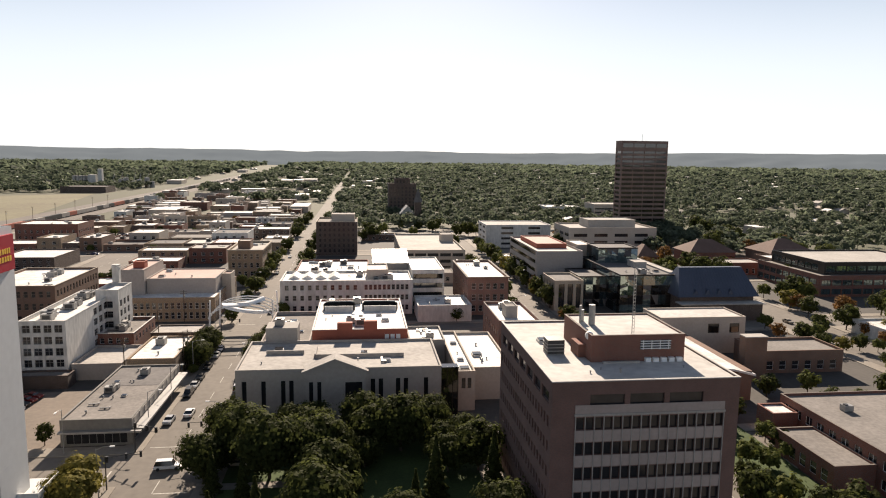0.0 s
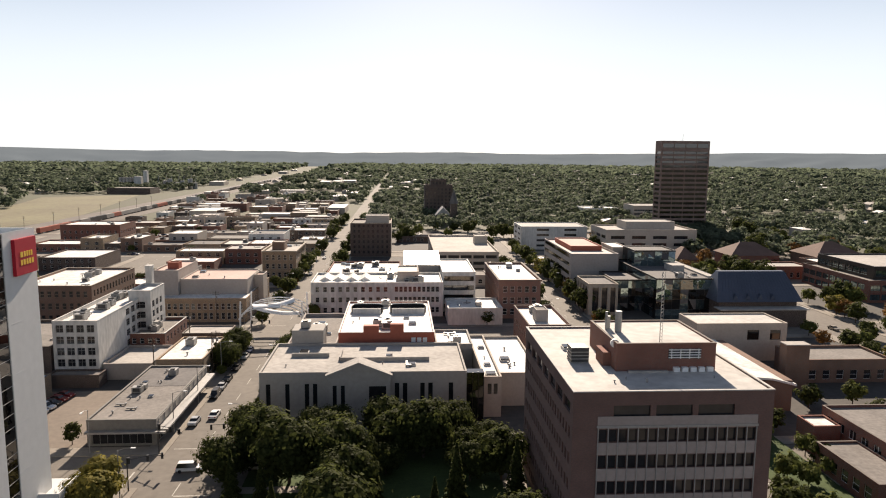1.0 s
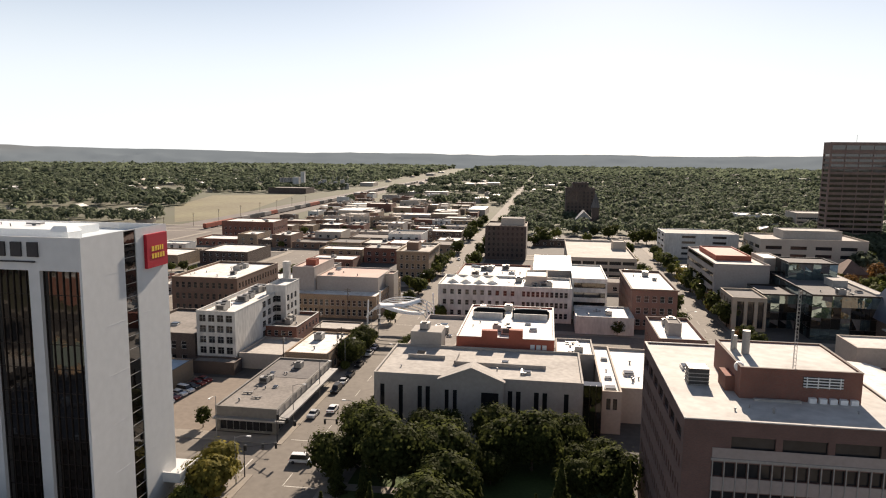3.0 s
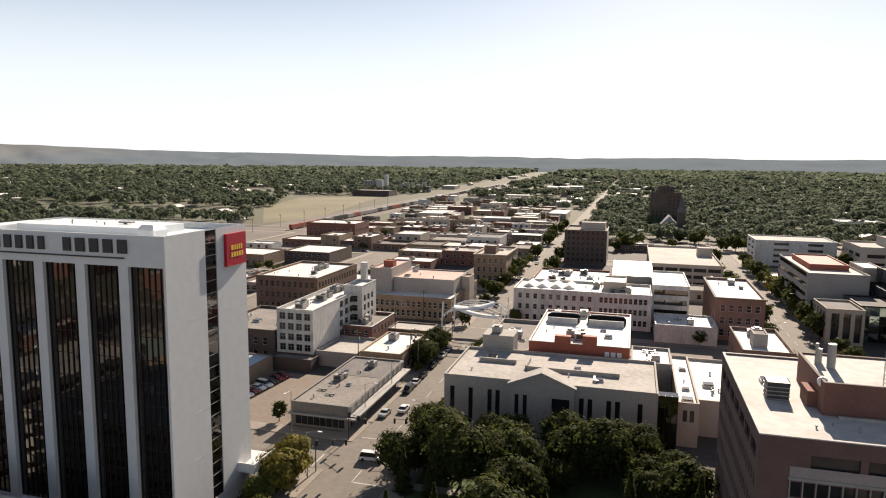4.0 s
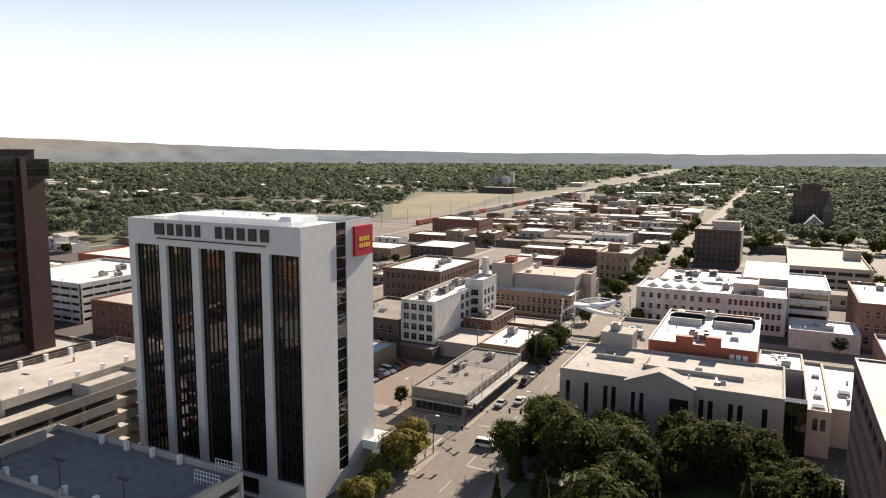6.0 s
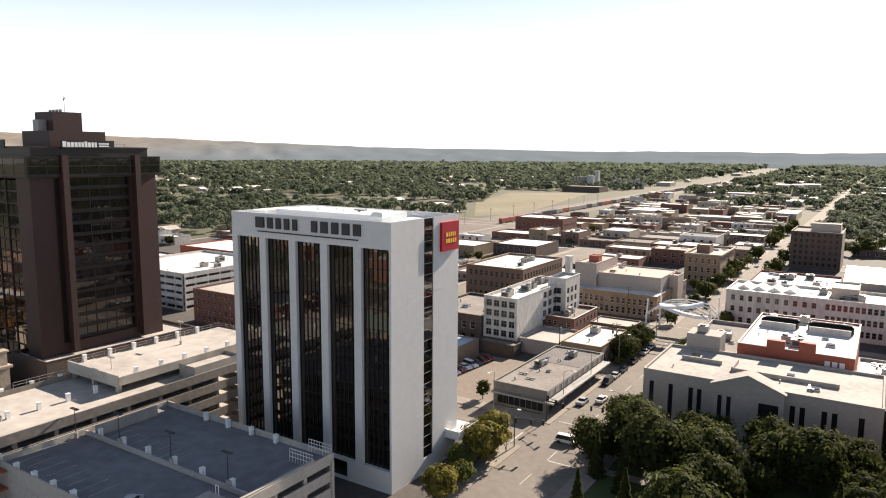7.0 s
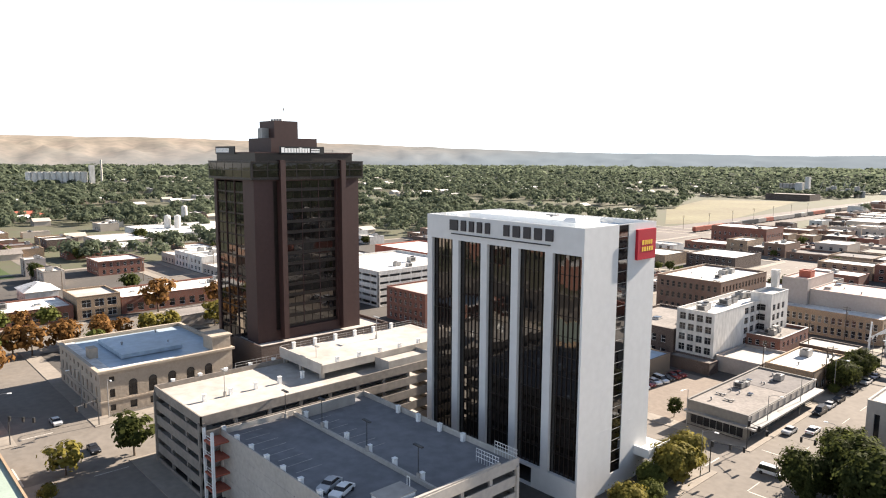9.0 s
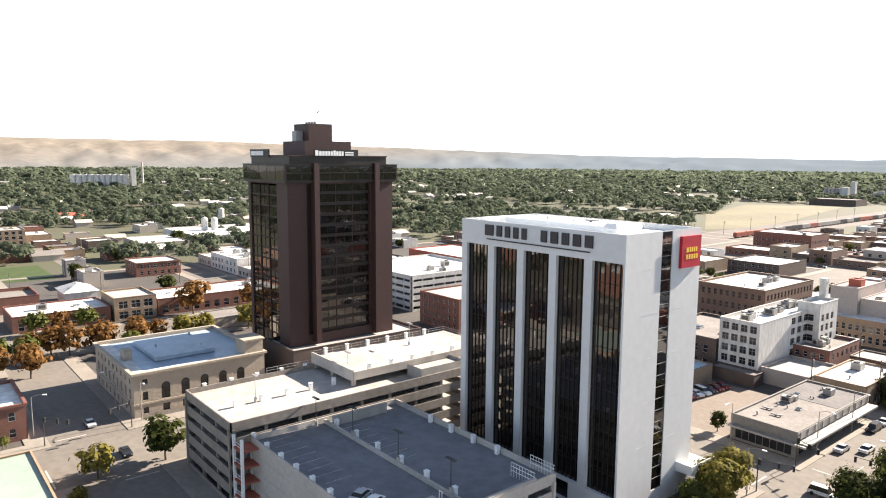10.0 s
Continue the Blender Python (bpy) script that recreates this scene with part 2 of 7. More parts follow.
# ---- building blocks ----
class Shape:
    """Collects faces, with a material slot for each, and turns them into one mesh."""

    def __init__(self):
        self.v, self.f, self.s = [], [], []

    def face(self, pts, slot=0):
        k = len(self.v)
        self.v.extend(tuple(p) for p in pts)
        self.f.append(tuple(range(k, k + len(pts))))
        self.s.append(slot)
        return self

    def box(self, x0, x1, y0, y1, z0, z1, slot=0, skip=""):
        k = len(self.v)
        self.v.extend([(x0, y0, z0), (x1, y0, z0), (x1, y1, z0), (x0, y1, z0), (x0, y0, z1), (x1, y0, z1), (x1, y1, z1), (x0, y1, z1)])
        for tag, q in (("b", (3, 2, 1, 0)), ("t", (4, 5, 6, 7)), ("s", (0, 1, 5, 4)), ("e", (1, 2, 6, 5)), ("n", (2, 3, 7, 6)), ("w", (3, 0, 4, 7))):
            if tag not in skip:
                self.f.append(tuple(k + i for i in q))
                self.s.append(slot)
        return self

    def tube(self, p, q, r0, r1=None, n=8, slot=0, caps=True):
        r1 = r0 if r1 is None else r1
        p, q = Vector(p), Vector(q)
        d = (q - p).normalized()
        a = d.orthogonal().normalized()
        b = d.cross(a)
        k = len(self.v)
        for c, r in ((p, r0), (q, r1)):
            for i in range(n):
                t = 2 * math.pi * i / n
                self.v.append(tuple(c + a * (r * math.cos(t)) + b * (r * math.sin(t))))
        for i in range(n):
            j = (i + 1) % n
            self.f.append((k + i, k + j, k + n + j, k + n + i))
            self.s.append(slot)
        if caps:
            self.f.append(tuple(k + i for i in reversed(range(n))))
            self.f.append(tuple(k + n + i for i in range(n)))
            self.s.extend((slot, slot))
        return self

    def mesh(self, name, *mats):
        me = bpy.data.meshes.new(name)
        me.from_pydata(self.v, [], self.f)
        for m in mats:
            me.materials.append(m)
        if len(mats) > 1:
            me.polygons.foreach_set("material_index", self.s)
        me.update()
        return me


def part(name, shape, mats, parent, label="", m=None):
    """Links a shape (or a ready mesh) as one mesh object under a thing."""
    me = shape if isinstance(shape, bpy.types.Mesh) else shape.mesh(name, *(mats if isinstance(mats, tuple) else (mats,)))
    ob = new(name, me)
    ob.parent = parent
    if m is not None:
        ob.matrix_basis = m
    return tagged(ob, label=label) if label else ob


def thing(name, label, category, group="", m=None):
    ob = new(name)
    if m is not None:
        ob.matrix_basis = m
    return tagged(ob, label, category, group)


def setting(name, shape, mats, label):
    ob = new(name, shape.mesh(name, *(mats if isinstance(mats, tuple) else (mats,))))
    return tagged(ob, label, "ground", kind="structure")


WINDOWS = {}


def window_mesh(w, h, style, frame_m, glass_m):
    """A glazed window, frame and bars with sunk panes, at the back of its reveal (local x across, z up, -y outwards)."""
    key = (round(w, 2), round(h, 2), style, frame_m.name, glass_m.name)
    if key not in WINDOWS:
        t, d = (0.04 if style == "plain" else 0.07), 0.05
        xs_, zs_ = [0, t], [0, t]
        if style in ("cross", "pair"):
            xs_ += [w * 0.5 - 0.04, w * 0.5 + 0.04]
        if style == "strip":
            k = max(2, round(w / 1.6))
            for i in range(1, k):
                xs_ += [w * i / k - 0.03, w * i / k + 0.03]
        if style in ("cross", "sash"):
            at = h * (0.6 if style == "cross" else 0.5)
            zs_ += [at - 0.035, at + 0.035]
        xs_ += [w - t, w]
        zs_ += [h - t, h]
        s, n = Shape(), len(xs_)
        s.v = [(x, -d, z) for z in zs_ for x in xs_]
        for j in range(len(zs_) - 1):
            for i in range(n - 1):
                q = [j * n + i, j * n + i + 1, (j + 1) * n + i + 1, (j + 1) * n + i]
                if i % 2 == 0 or j % 2 == 0:
                    s.f.append(tuple(q)), s.s.append(0)
                    continue
                k = len(s.v)
                s.v.extend((s.v[p][0], 0.0, s.v[p][2]) for p in q)
                s.f.append((k, k + 1, k + 2, k + 3)), s.s.append(1)
                for m in range(4):
                    s.f.append((q[m], q[(m + 1) % 4], k + (m + 1) % 4, k + m)), s.s.append(0)
        WINDOWS[key] = s.mesh("window", frame_m, glass_m)
    return WINDOWS[key]


def rows(first, step, n, h):
    return [(first + i * step, first + i * step + h) for i in range(n)]


def grid(length, n, w, levels, m0=1.0, m1=None):
    """Openings of width w, n across, at the given levels (bottom, top)."""
    m1 = m0 if m1 is None else m1
    pitch = (length - m0 - m1) / n
    return [(m0 + pitch * (i + 0.5) - w / 2, m0 + pitch * (i + 0.5) + w / 2, a, b) for a, b in levels for i in range(n)]


def side_frame(side, x0, x1, y0, y1):
    return {"s": ((x0, y0), (1, 0), x1 - x0, 0), "e": ((x1, y0), (0, 1), y1 - y0, 90), "n": ((x1, y1), (-1, 0), x1 - x0, 180), "w": ((x0, y1), (0, -1), y1 - y0, 270)}[side]


def wall_skin(shape, p, u, length, z0, z1, openings, rec, slot=0):
    """An outer wall face with real openings and their reveals."""
    nx, ny = u[1], -u[0]
    at = lambda a, z, d=0.0: (p[0] + u[0] * a - nx * d, p[1] + u[1] * a - ny * d, z)
    us = sorted({0.0, length, *(round(v, 3) for o in openings for v in o[:2])})
    zs = sorted({z0, z1, *(round(v, 3) for o in openings for v in o[2:4])})
    op = [tuple(round(v, 3) for v in o[:4]) for o in openings]
    for b, t in zip(zs, zs[1:]):
        here = [o for o in op if o[2] < t - 1e-4 and o[3] > b + 1e-4]
        if not here:
            shape.face([at(0, b), at(length, b), at(length, t), at(0, t)], slot)
            continue
        cuts = sorted({0.0, length, *(v for o in here for v in o[:2])})
        for a, c in zip(cuts, cuts[1:]):
            if not any(o[0] < c - 1e-4 and o[1] > a + 1e-4 for o in here):
                shape.face([at(a, b), at(c, b), at(c, t), at(a, t)], slot)
    for a, c, b, t in op:
        for q in ([at(a, b), at(c, b), at(c, b, rec), at(a, b, rec)], [at(a, t, rec), at(c, t, rec), at(c, t), at(a, t)],
                  [at(a, b), at(a, b, rec), at(a, t, rec), at(a, t)], [at(c, b, rec), at(c, b), at(c, t), at(c, t, rec)]):
            shape.face(q, slot)


def building(name, label, x0, x1, y0, y1, h, wall, roof, wins=None, par=0.6, rec=0.22, frame_m=WHITE_METAL, glass_m=GLASS, style="sash", group="", z0=0.0, category="building", cap=None, cornice=0.0, parent=None):
    """A flat-roofed building: one wall shell with openings, a coping, a roof sheet behind the parapet, and its windows."""
    ob = parent or thing(name, label, category, group, pose((x0 + x1) / 2, (y0 + y1) / 2, z0))
    cx, cy = (x0 + x1) / 2, (y0 + y1) / 2
    X0, X1, Y0, Y1, H = x0 - cx, x1 - cx, y0 - cy, y1 - cy, h - z0
    base = pose(0, 0, 0) if parent is None else pose(cx, cy, z0)
    s = Shape()
    wins = wins or {}
    for side in "senw":
        p, u, length, turn = side_frame(side, X0, X1, Y0, Y1)
        ops = wins.get(side, [])
        wall_skin(s, p, u, length, 0, H, ops, rec)
        for o in ops:
            st = o[4] if len(o) > 4 else style
            me = window_mesh(o[1] - o[0], o[3] - o[2], st, frame_m, glass_m)
            nx, ny = u[1], -u[0]
            part("window", me, None, ob, m=base @ pose(p[0] + u[0] * o[0] - nx * rec, p[1] + u[1] * o[0] - ny * rec, o[2], 0, 0, turn))
    t = 0.3
    for a in ([(X0 + t, Y1 - t), (X1 - t, Y1 - t)], [(X1 - t, Y1 - t), (X1 - t, Y0 + t)], [(X1 - t, Y0 + t), (X0 + t, Y0 + t)], [(X0 + t, Y0 + t), (X0 + t, Y1 - t)]):
        s.face([(*a[1], H - par - 0.05), (*a[0], H - par - 0.05), (*a[0], H), (*a[1], H)])
    part("wall", s, wall, ob, m=base)
    c, e = Shape(), 0.06 + cornice
    for q in ((X0 - e, X1 + e, Y0 - e, Y0 + t + 0.03), (X0 - e, X1 + e, Y1 - t - 0.03, Y1 + e), (X0 - e, X0 + t + 0.03, Y0 + t + 0.03, Y1 - t - 0.03), (X1 - t - 0.03, X1 + e, Y0 + t + 0.03, Y1 - t - 0.03)):
        c.box(*q, H - (0.45 if cornice else 0.04), H + 0.1)
    part("coping", c, cap or wall, ob, m=base)
    part("roof", Shape().box(X0 + t, X1 - t, Y0 + t, Y1 - t, H - par - 0.2, H - par), roof, ob, m=base)
    return ob

# ---- ground, streets and distance ----
STREET_X = [(-195, -168), (-92, -70), (10, 24), (112, 127), (205, 222)]      # roads that run along y
STREET_Y = [(-66, -51), (31, 45), (134, 148), (226, 240), (322, 336), (418, 432)]   # roads that run along x


def disc(rings, n, rmax):
    s = Shape()
    rad = [rmax * (i / rings) ** 1.6 for i in range(rings + 1)]
    pt = lambda i, j: (rad[i] * math.cos(2 * math.pi * j / n), rad[i] * math.sin(2 * math.pi * j / n), 0.0 if rad[i] < 2500 else -2.0)
    for i in range(rings):
        for j in range(n):
            q = [pt(i, j), pt(i + 1, j), pt(i + 1, j + 1), pt(i, j + 1)]
            s.face(q)
    return s


setting("ground", disc(14, 48, 4900), EARTH, "flat dry valley floor reaching the horizon")
s = Shape()
s.box(-330, 330, -150, 460, -0.3, 0.02, 0, "b")
setting("town_ground", s, ASPHALT, "worn asphalt lots and alleys of the town centre")
s = Shape()
for a, b in STREET_X:
    s.box(a, b, -150, 1600 if a == 10 else 470, -0.2, 0.05, 0, "b")
for a, b in STREET_Y[1:]:
    for (_, c), (d, _) in zip([(0, -330), *STREET_X], [*STREET_X, (330, 0)]):
        s.box(c, d, a, b, -0.2, 0.05, 0, "b")
setting("road", s, ROADWAY, "grey worn street surface in a square grid")
s = Shape()
for (_, c), (d, _) in zip([(0, -330), *STREET_X], [*STREET_X, (330, 0)]):
    s.box(c, d, *STREET_Y[0], -0.2, 0.05, 0, "b")
setting("avenue", s, ROADWAY, "worn grey avenue beside the parking garage")
s = Shape()
for a, b in STREET_X[1:4]:
    for y in range(-140, 460, 12):
        if not any(c - 3 < y < d + 3 for c, d in STREET_Y):
            s.box((a + b) / 2 - 0.08, (a + b) / 2 + 0.08, y, y + 5, 0.04, 0.056, 0, "b")
    for c, d in STREET_Y:
        for yy in (c - 3.2, d + 2.8):
            s.box((a + b) / 2 + 0.3 if yy < c else a + 1, b - 1 if yy < c else (a + b) / 2 - 0.3, yy, yy + 0.3, 0.04, 0.056, 0, "b")
for c, d in STREET_Y:
    for a, b in STREET_X[1:4]:
        for xx in (a - 3.2, b + 2.8):
            s.box(xx, xx + 0.3, (c + d) / 2 + 0.3 if xx > b else c + 1, d - 1 if xx > b else (c + d) / 2 - 0.3, 0.04, 0.056, 0, "b")
setting("lane_markings", s, PAINT_LINE, "worn white lane and crossing lines on the street")

PAVED = []
xs = [-330, *(v for ab in STREET_X for v in ab), 330]
ys = [-150, *(v for ab in STREET_Y for v in ab), 460]
for i in range(0, len(xs), 2):
    for j in range(0, len(ys), 2):
        PAVED.append((xs[i], xs[i + 1], ys[j], ys[j + 1]))
s = Shape()
for a, b, c, d in PAVED:
    w = 4.2
    s.box(a, b, c, c + w, -0.1, 0.17, 0, "b").box(a, b, d - w, d, -0.1, 0.17, 0, "b")
    s.box(a, a + w, c + w, d - w, -0.1, 0.17, 0, "b").box(b - w, b, c + w, d - w, -0.1, 0.17, 0, "b")
setting("pavement", s, PAVE, "pale concrete pavement with raised kerbs round each block")
setting("car_park", Shape().box(-46, -8, 49.5, 84, -0.1, 0.06, 0, "b"), mat("brown_car_park_asphalt", (0.19, 0.155, 0.125), 0.92, var=0.2, big=0.08, fine=0.8), "worn brown asphalt car park")
setting("dry_field", Shape().face([(-262, 480, 0.06), (-236, 530, 0.06), (-318, 930, 0.06), (-424, 870, 0.06), (-362, 655, 0.06)]), STRAW, "flat straw-coloured dry field beside the railway")
s = Shape()
s.face([(-245, 330, 0.1), (-190, 330, 0.1), (-222, 2400, 0.1), (-275, 2400, 0.1)])
setting("railway_bed", s, BALLAST, "wide grey-brown ballast bed of the railway")


def ridge_height(a):
    """Height of the far skyline by bearing, a in degrees from +y towards +x."""
    left = 105 / (1 + math.exp((a + 50) / 9))
    right = 26 / (1 + math.exp(-(a - 30) / 8))
    return 80 + left + right + 9 * noise.noise((a * 0.12, 0, 0)) + 6 * noise.noise((a * 0.6, 3, 0))


def hill_point(b, k, lev):
    """A point of the far slope: bearing b, step k of lev from its foot to the rim, cut by gullies."""
    r = 3600 + 1250 * k / lev + 60 * noise.noise((b * 0.5, k * 0.3, 8))
    f = (k / lev) ** 0.8
    gully = 0.45 * noise.noise((b * 0.5, k * 0.45, 5)) + 0.45 * noise.noise((b * 1.3, k * 0.35, 6))
    z = ridge_height(b) * f * (1 + gully * (1 - k / lev)) - 2
    return (r * math.sin(radians(b)), r * math.cos(radians(b)), z)


def slope(name, b0, b1, step, lev, material, label):
    s = Shape()
    n = round((b1 - b0) / step)
    for i in range(n):
        for k in range(lev):
            p, q = b0 + i * step, b0 + (i + 1) * step
            s.face([hill_point(p, k, lev), hill_point(q, k, lev), hill_point(q, k + 1, lev), hill_point(p, k + 1, lev)])
    ob = setting(name, s, material, label)
    bm = bmesh.new()
    bm.from_mesh(ob.data)
    bmesh.ops.remove_doubles(bm, verts=bm.verts, dist=0.01)
    for f in bm.faces:
        f.smooth = True
    bm.to_mesh(ob.data)
    bm.free()


slope("backdrop_hills", -150, 150, 0.75, 12, HILL, "low dry tan bluffs falling to a plain in painted blue-grey haze along the horizon")

# ---- white bank tower ----
WF = dict(x0=-39.2, x1=0.0, y0=0.0, y1=21.7, z=48.2)
bank = thing("bank_tower", "white slab office tower with five tall bays of dark glass", "office tower", m=pose(-19.6, 10, 0))
at_bank = pose(19.6, -10, 0)
PIER, BAYS, GZ0, GZ1, GREC, DEPTH = 1.7, 5, 4.1, 43.5, 0.9, WF["y1"]
LEFT, RIGHT = 1.5, 0.4                              # solid margins of the front
SLOT = (9.85, 12.9)                                 # the glazed slot of the side wall
bay = (39.2 - LEFT - RIGHT - 4 * PIER) / BAYS
bay_x = [-39.2 + LEFT + i * (bay + PIER) for i in range(BAYS)]
s = Shape()
wall_skin(s, (-39.2, 0), (1, 0), 39.2, 0, 48.2, [(x + 39.2, x + 39.2 + bay, GZ0, GZ1) for x in bay_x] + [(3, 9, 0.2, 3.6), (13, 19, 0.2, 3.6), (23, 29, 0.2, 3.6)], GREC)
wall_skin(s, (0, 0), (0, 1), DEPTH, 0, 48.2, [(*SLOT, 3.0, 48.15)], 0.18)
wall_skin(s, (0, DEPTH), (-1, 0), 39.2, 0, 48.2, [(39.2 - (x + 39.2) - bay, 39.2 - (x + 39.2), GZ0, GZ1) for x in bay_x], GREC)
wall_skin(s, (-39.2, DEPTH), (0, -1), DEPTH, 0, 48.2, [], 0.4)
part("wall", s, WHITE_WALL, bank, m=at_bank)
# raised strips shaped as the bright sun-grazed stretches of the panel joints
for z in (11.8, 19.4, 27.0, 34.6, 42.2):
    for a, b in ((5.0, SLOT[0] - 0.05), (SLOT[1] + 0.05, 16.6)):
        part("panel_joint", Shape().box(0.0, 0.02, a, b, z, z + 0.03), WHITE_WALL, bank, m=at_bank)
FLOORS = 11
fh = (GZ1 - GZ0) / FLOORS
cols = 6
pw = bay / cols
pane = Shape().box(0.03, pw - 0.03, 0, 0.03, 0.02, fh - 0.02).mesh("pane", GLASS_DARK)
mull = Shape().box(-0.05, 0.05, -0.16, 0.02, 0, GZ1 - GZ0).mesh("mullion", BRONZE)
bar = Shape().box(0, bay, -0.03, 0.03, -0.05, 0.05).mesh("transom", BRONZE)
rnd = random.Random(4)
for side in (0, 1):
    for x in bay_x:
        turn = at_bank @ (pose(x, GREC - 0.1, GZ0) if side == 0 else pose(x + bay, DEPTH - GREC + 0.1, GZ0, 0, 0, 180))
        for c in range(cols + 1):
            part("mullion", mull, None, bank, m=turn @ pose(c * pw, 0, 0))
        if side == 0:
            for f in range(FLOORS):
                part("transom", bar, None, bank, m=turn @ pose(0, 0, f * fh))
                for c in range(cols):
                    part("pane", pane, None, bank, m=turn @ pose(c * pw, 0.02, f * fh, rnd.uniform(-0.35, 0.35), 0, rnd.uniform(-0.35, 0.35)))
        else:
            part("pane", Shape().box(0, bay, 0.02, 0.06, 0, GZ1 - GZ0), GLASS_DARK, bank, m=turn)
spane = Shape().box(-0.03, 0, 0.03, 3.02, 0.03, 2.02).mesh("pane", GLASS_DARK)
sbar = Shape().box(-0.03, 0.03, 0, 3.05, -0.04, 0.04).mesh("transom", METAL)
for k in range(22):
    part("pane", spane, None, bank, m=at_bank @ pose(-0.13, SLOT[0], 3.0 + k * 2.05, 0, rnd.uniform(-0.4, 0.4), 0))
    part("transom", sbar, None, bank, m=at_bank @ pose(-0.1, SLOT[0], 3.0 + k * 2.05))
part("roof", Shape().box(-39, -0.2, 0.2, DEPTH - 0.2, 46.9, 47.2), mat("pale_blue_roof_membrane", (0.55, 0.62, 0.66), 0.6, var=0.1), bank, m=at_bank)
s = Shape()
for q in ((-39.2, 0, 0.3, 0.5), (-39.2, 0, DEPTH - 0.5, DEPTH - 0.3), (-38.9, -38.7, 0.5, DEPTH - 0.5), (-0.5, -0.3, 0.5, DEPTH - 0.5)):
    s.box(q[0] + 0.05, q[1] - 0.05, q[2], q[3], 47.15, 48.19)
part("parapet", s, WHITE_WALL, bank, m=at_bank)
s = Shape().box(-34, -9, 7, 17, 47.2, 48.45).box(-38, -34.2, 4, 13, 47.2, 48.3)
part("penthouse", s, WHITE_METAL, bank, "low white rooftop plant enclosure", m=at_bank)
s = Shape().box(-6.6, -3.6, 2.4, 5.4, 47.2, 48.7)
s.face([(-6.6, 2.4, 48.7), (-3.6, 2.4, 48.7), (-4.1, 2.9, 49.5), (-6.1, 2.9, 49.5)]).face([(-3.6, 2.4, 48.7), (-3.6, 5.4, 48.7), (-4.1, 4.9, 49.5), (-4.1, 2.9, 49.5)])
s.face([(-3.6, 5.4, 48.7), (-6.6, 5.4, 48.7), (-6.1, 4.9, 49.5), (-4.1, 4.9, 49.5)]).face([(-6.6, 5.4, 48.7), (-6.6, 2.4, 48.7), (-6.1, 2.9, 49.5), (-6.1, 4.9, 49.5)]).face([(-6.1, 2.9, 49.5), (-4.1, 2.9, 49.5), (-4.1, 4.9, 49.5), (-6.1, 4.9, 49.5)])
part("vent_hood", s, WHITE_METAL, bank, "white hooded roof vent", m=at_bank)
s = Shape().box(0, 3.0, 17.5, 25, 4.6, 5.2).box(0, 3.2, 17.3, 17.5, 4.6, 6.3).box(3.0, 3.2, 17.5, 25, 4.6, 6.3).box(0.2, 1.0, 22.4, 23.4, 0, 4.6).box(-6, 0, DEPTH, 25, 4.6, 5.2)
part("terrace", s, WHITE_WALL, bank, "white first-floor terrace", m=at_bank)
# lettering stands as plain bars in the sign's colours
for x, widths in ((-32.2, (2.2, 1.3, 1.2, 1.2, 1.1)), (-17.8, (1.3, 1.6, 1.5, 1.6, 1.6))):
    for w in widths:
        part("sign_mark", Shape().box(x, x + w, -0.32, -0.02, 45.45, 47.5), SIGN_GREY, bank, "charcoal raised sign bar", m=at_bank)
        x += w + 0.95
part("sign_underline", Shape().box(-31.8, -7.0, -0.25, -0.02, 44.65, 44.85), SIGN_GREY, bank, "charcoal line under the sign", m=at_bank)
sign = part("sign_box", Shape().box(0.02, 0.55, 15.0, 20.9, 41.6, 47.05), SIGN_RED, bank, "red square sign box with yellow marks", m=at_bank)
for z, widths in ((44.25, (0.85, 0.55, 0.5, 0.5, 0.5)), (43.05, (0.6, 0.7, 0.6, 0.65, 0.65))):
    y = 16.3
    for w in widths:
        part("sign_mark", Shape().box(0.55, 0.6, y, y + w * 0.8, z, z + 0.8), SIGN_YELLOW, sign)
        y += w + 0.13


# ---- dark hotel tower ----
CX0, CX1, CY0, CY1 = -126.4, -100.0, -8.0, 27.4            # the crown
hotel = thing("hotel_tower", "dark maroon brick and bronze-glass hotel tower with stepped crown", "hotel", m=pose(-113, 9.7, 0))
hm = pose(113, -9.7, 0)
bx0, bx1, by0, by1 = CX0 + 0.9, CX1 - 1.0, CY0 + 1.0, CY1 - 1.0
FZ, NF, FH = 12.0, 14, 2.93
s = Shape()
wall_skin(s, (bx0, by0), (1, 0), bx1 - bx0, 0, 53.4, [(1.6, 18.2, 8, 53)], 0.45)
wall_skin(s, (bx1, by0), (0, 1), by1 - by0, 0, 53.4, [(5.6, 7.2, 12, 53), (9.4, 25.6, 12, 53)], 0.9)
wall_skin(s, (bx1, by1), (-1, 0), bx1 - bx0, 0, 53.4, [], 0.5)
wall_skin(s, (bx0, by1), (0, -1), by1 - by0, 0, 53.4, [], 0.5)
part("wall", s, MAROON, hotel, m=hm)
part("recess", Shape().box(bx1 - 1.0, bx1 - 0.85, by0 + 5.6, by0 + 7.2, 12, 53), BRONZE, hotel, m=hm)
for f0 in (CY0 + 8.0, CY0 + 27.3):
    part("fin", Shape().box(bx1, CX1 + 0.9, f0, f0 + 1.5, 9.8, 58.6), MAROON, hotel, "full-height maroon fin", m=hm)
rnd = random.Random(8)
front_w = 16.2 / 3
fp = Shape().box(0, 0.05, 0.08, front_w - 0.08, 0.95, FH - 0.06).mesh("pane", GLASS_DARK)
sp = Shape().box(0, 0.1, 0.06, front_w - 0.06, 0.04, 0.9).mesh("spandrel", BRONZE)
sideb = Shape().box(-0.06, 0.14, -0.09, 0.09, 0, 41).mesh("mullion", MAROON)
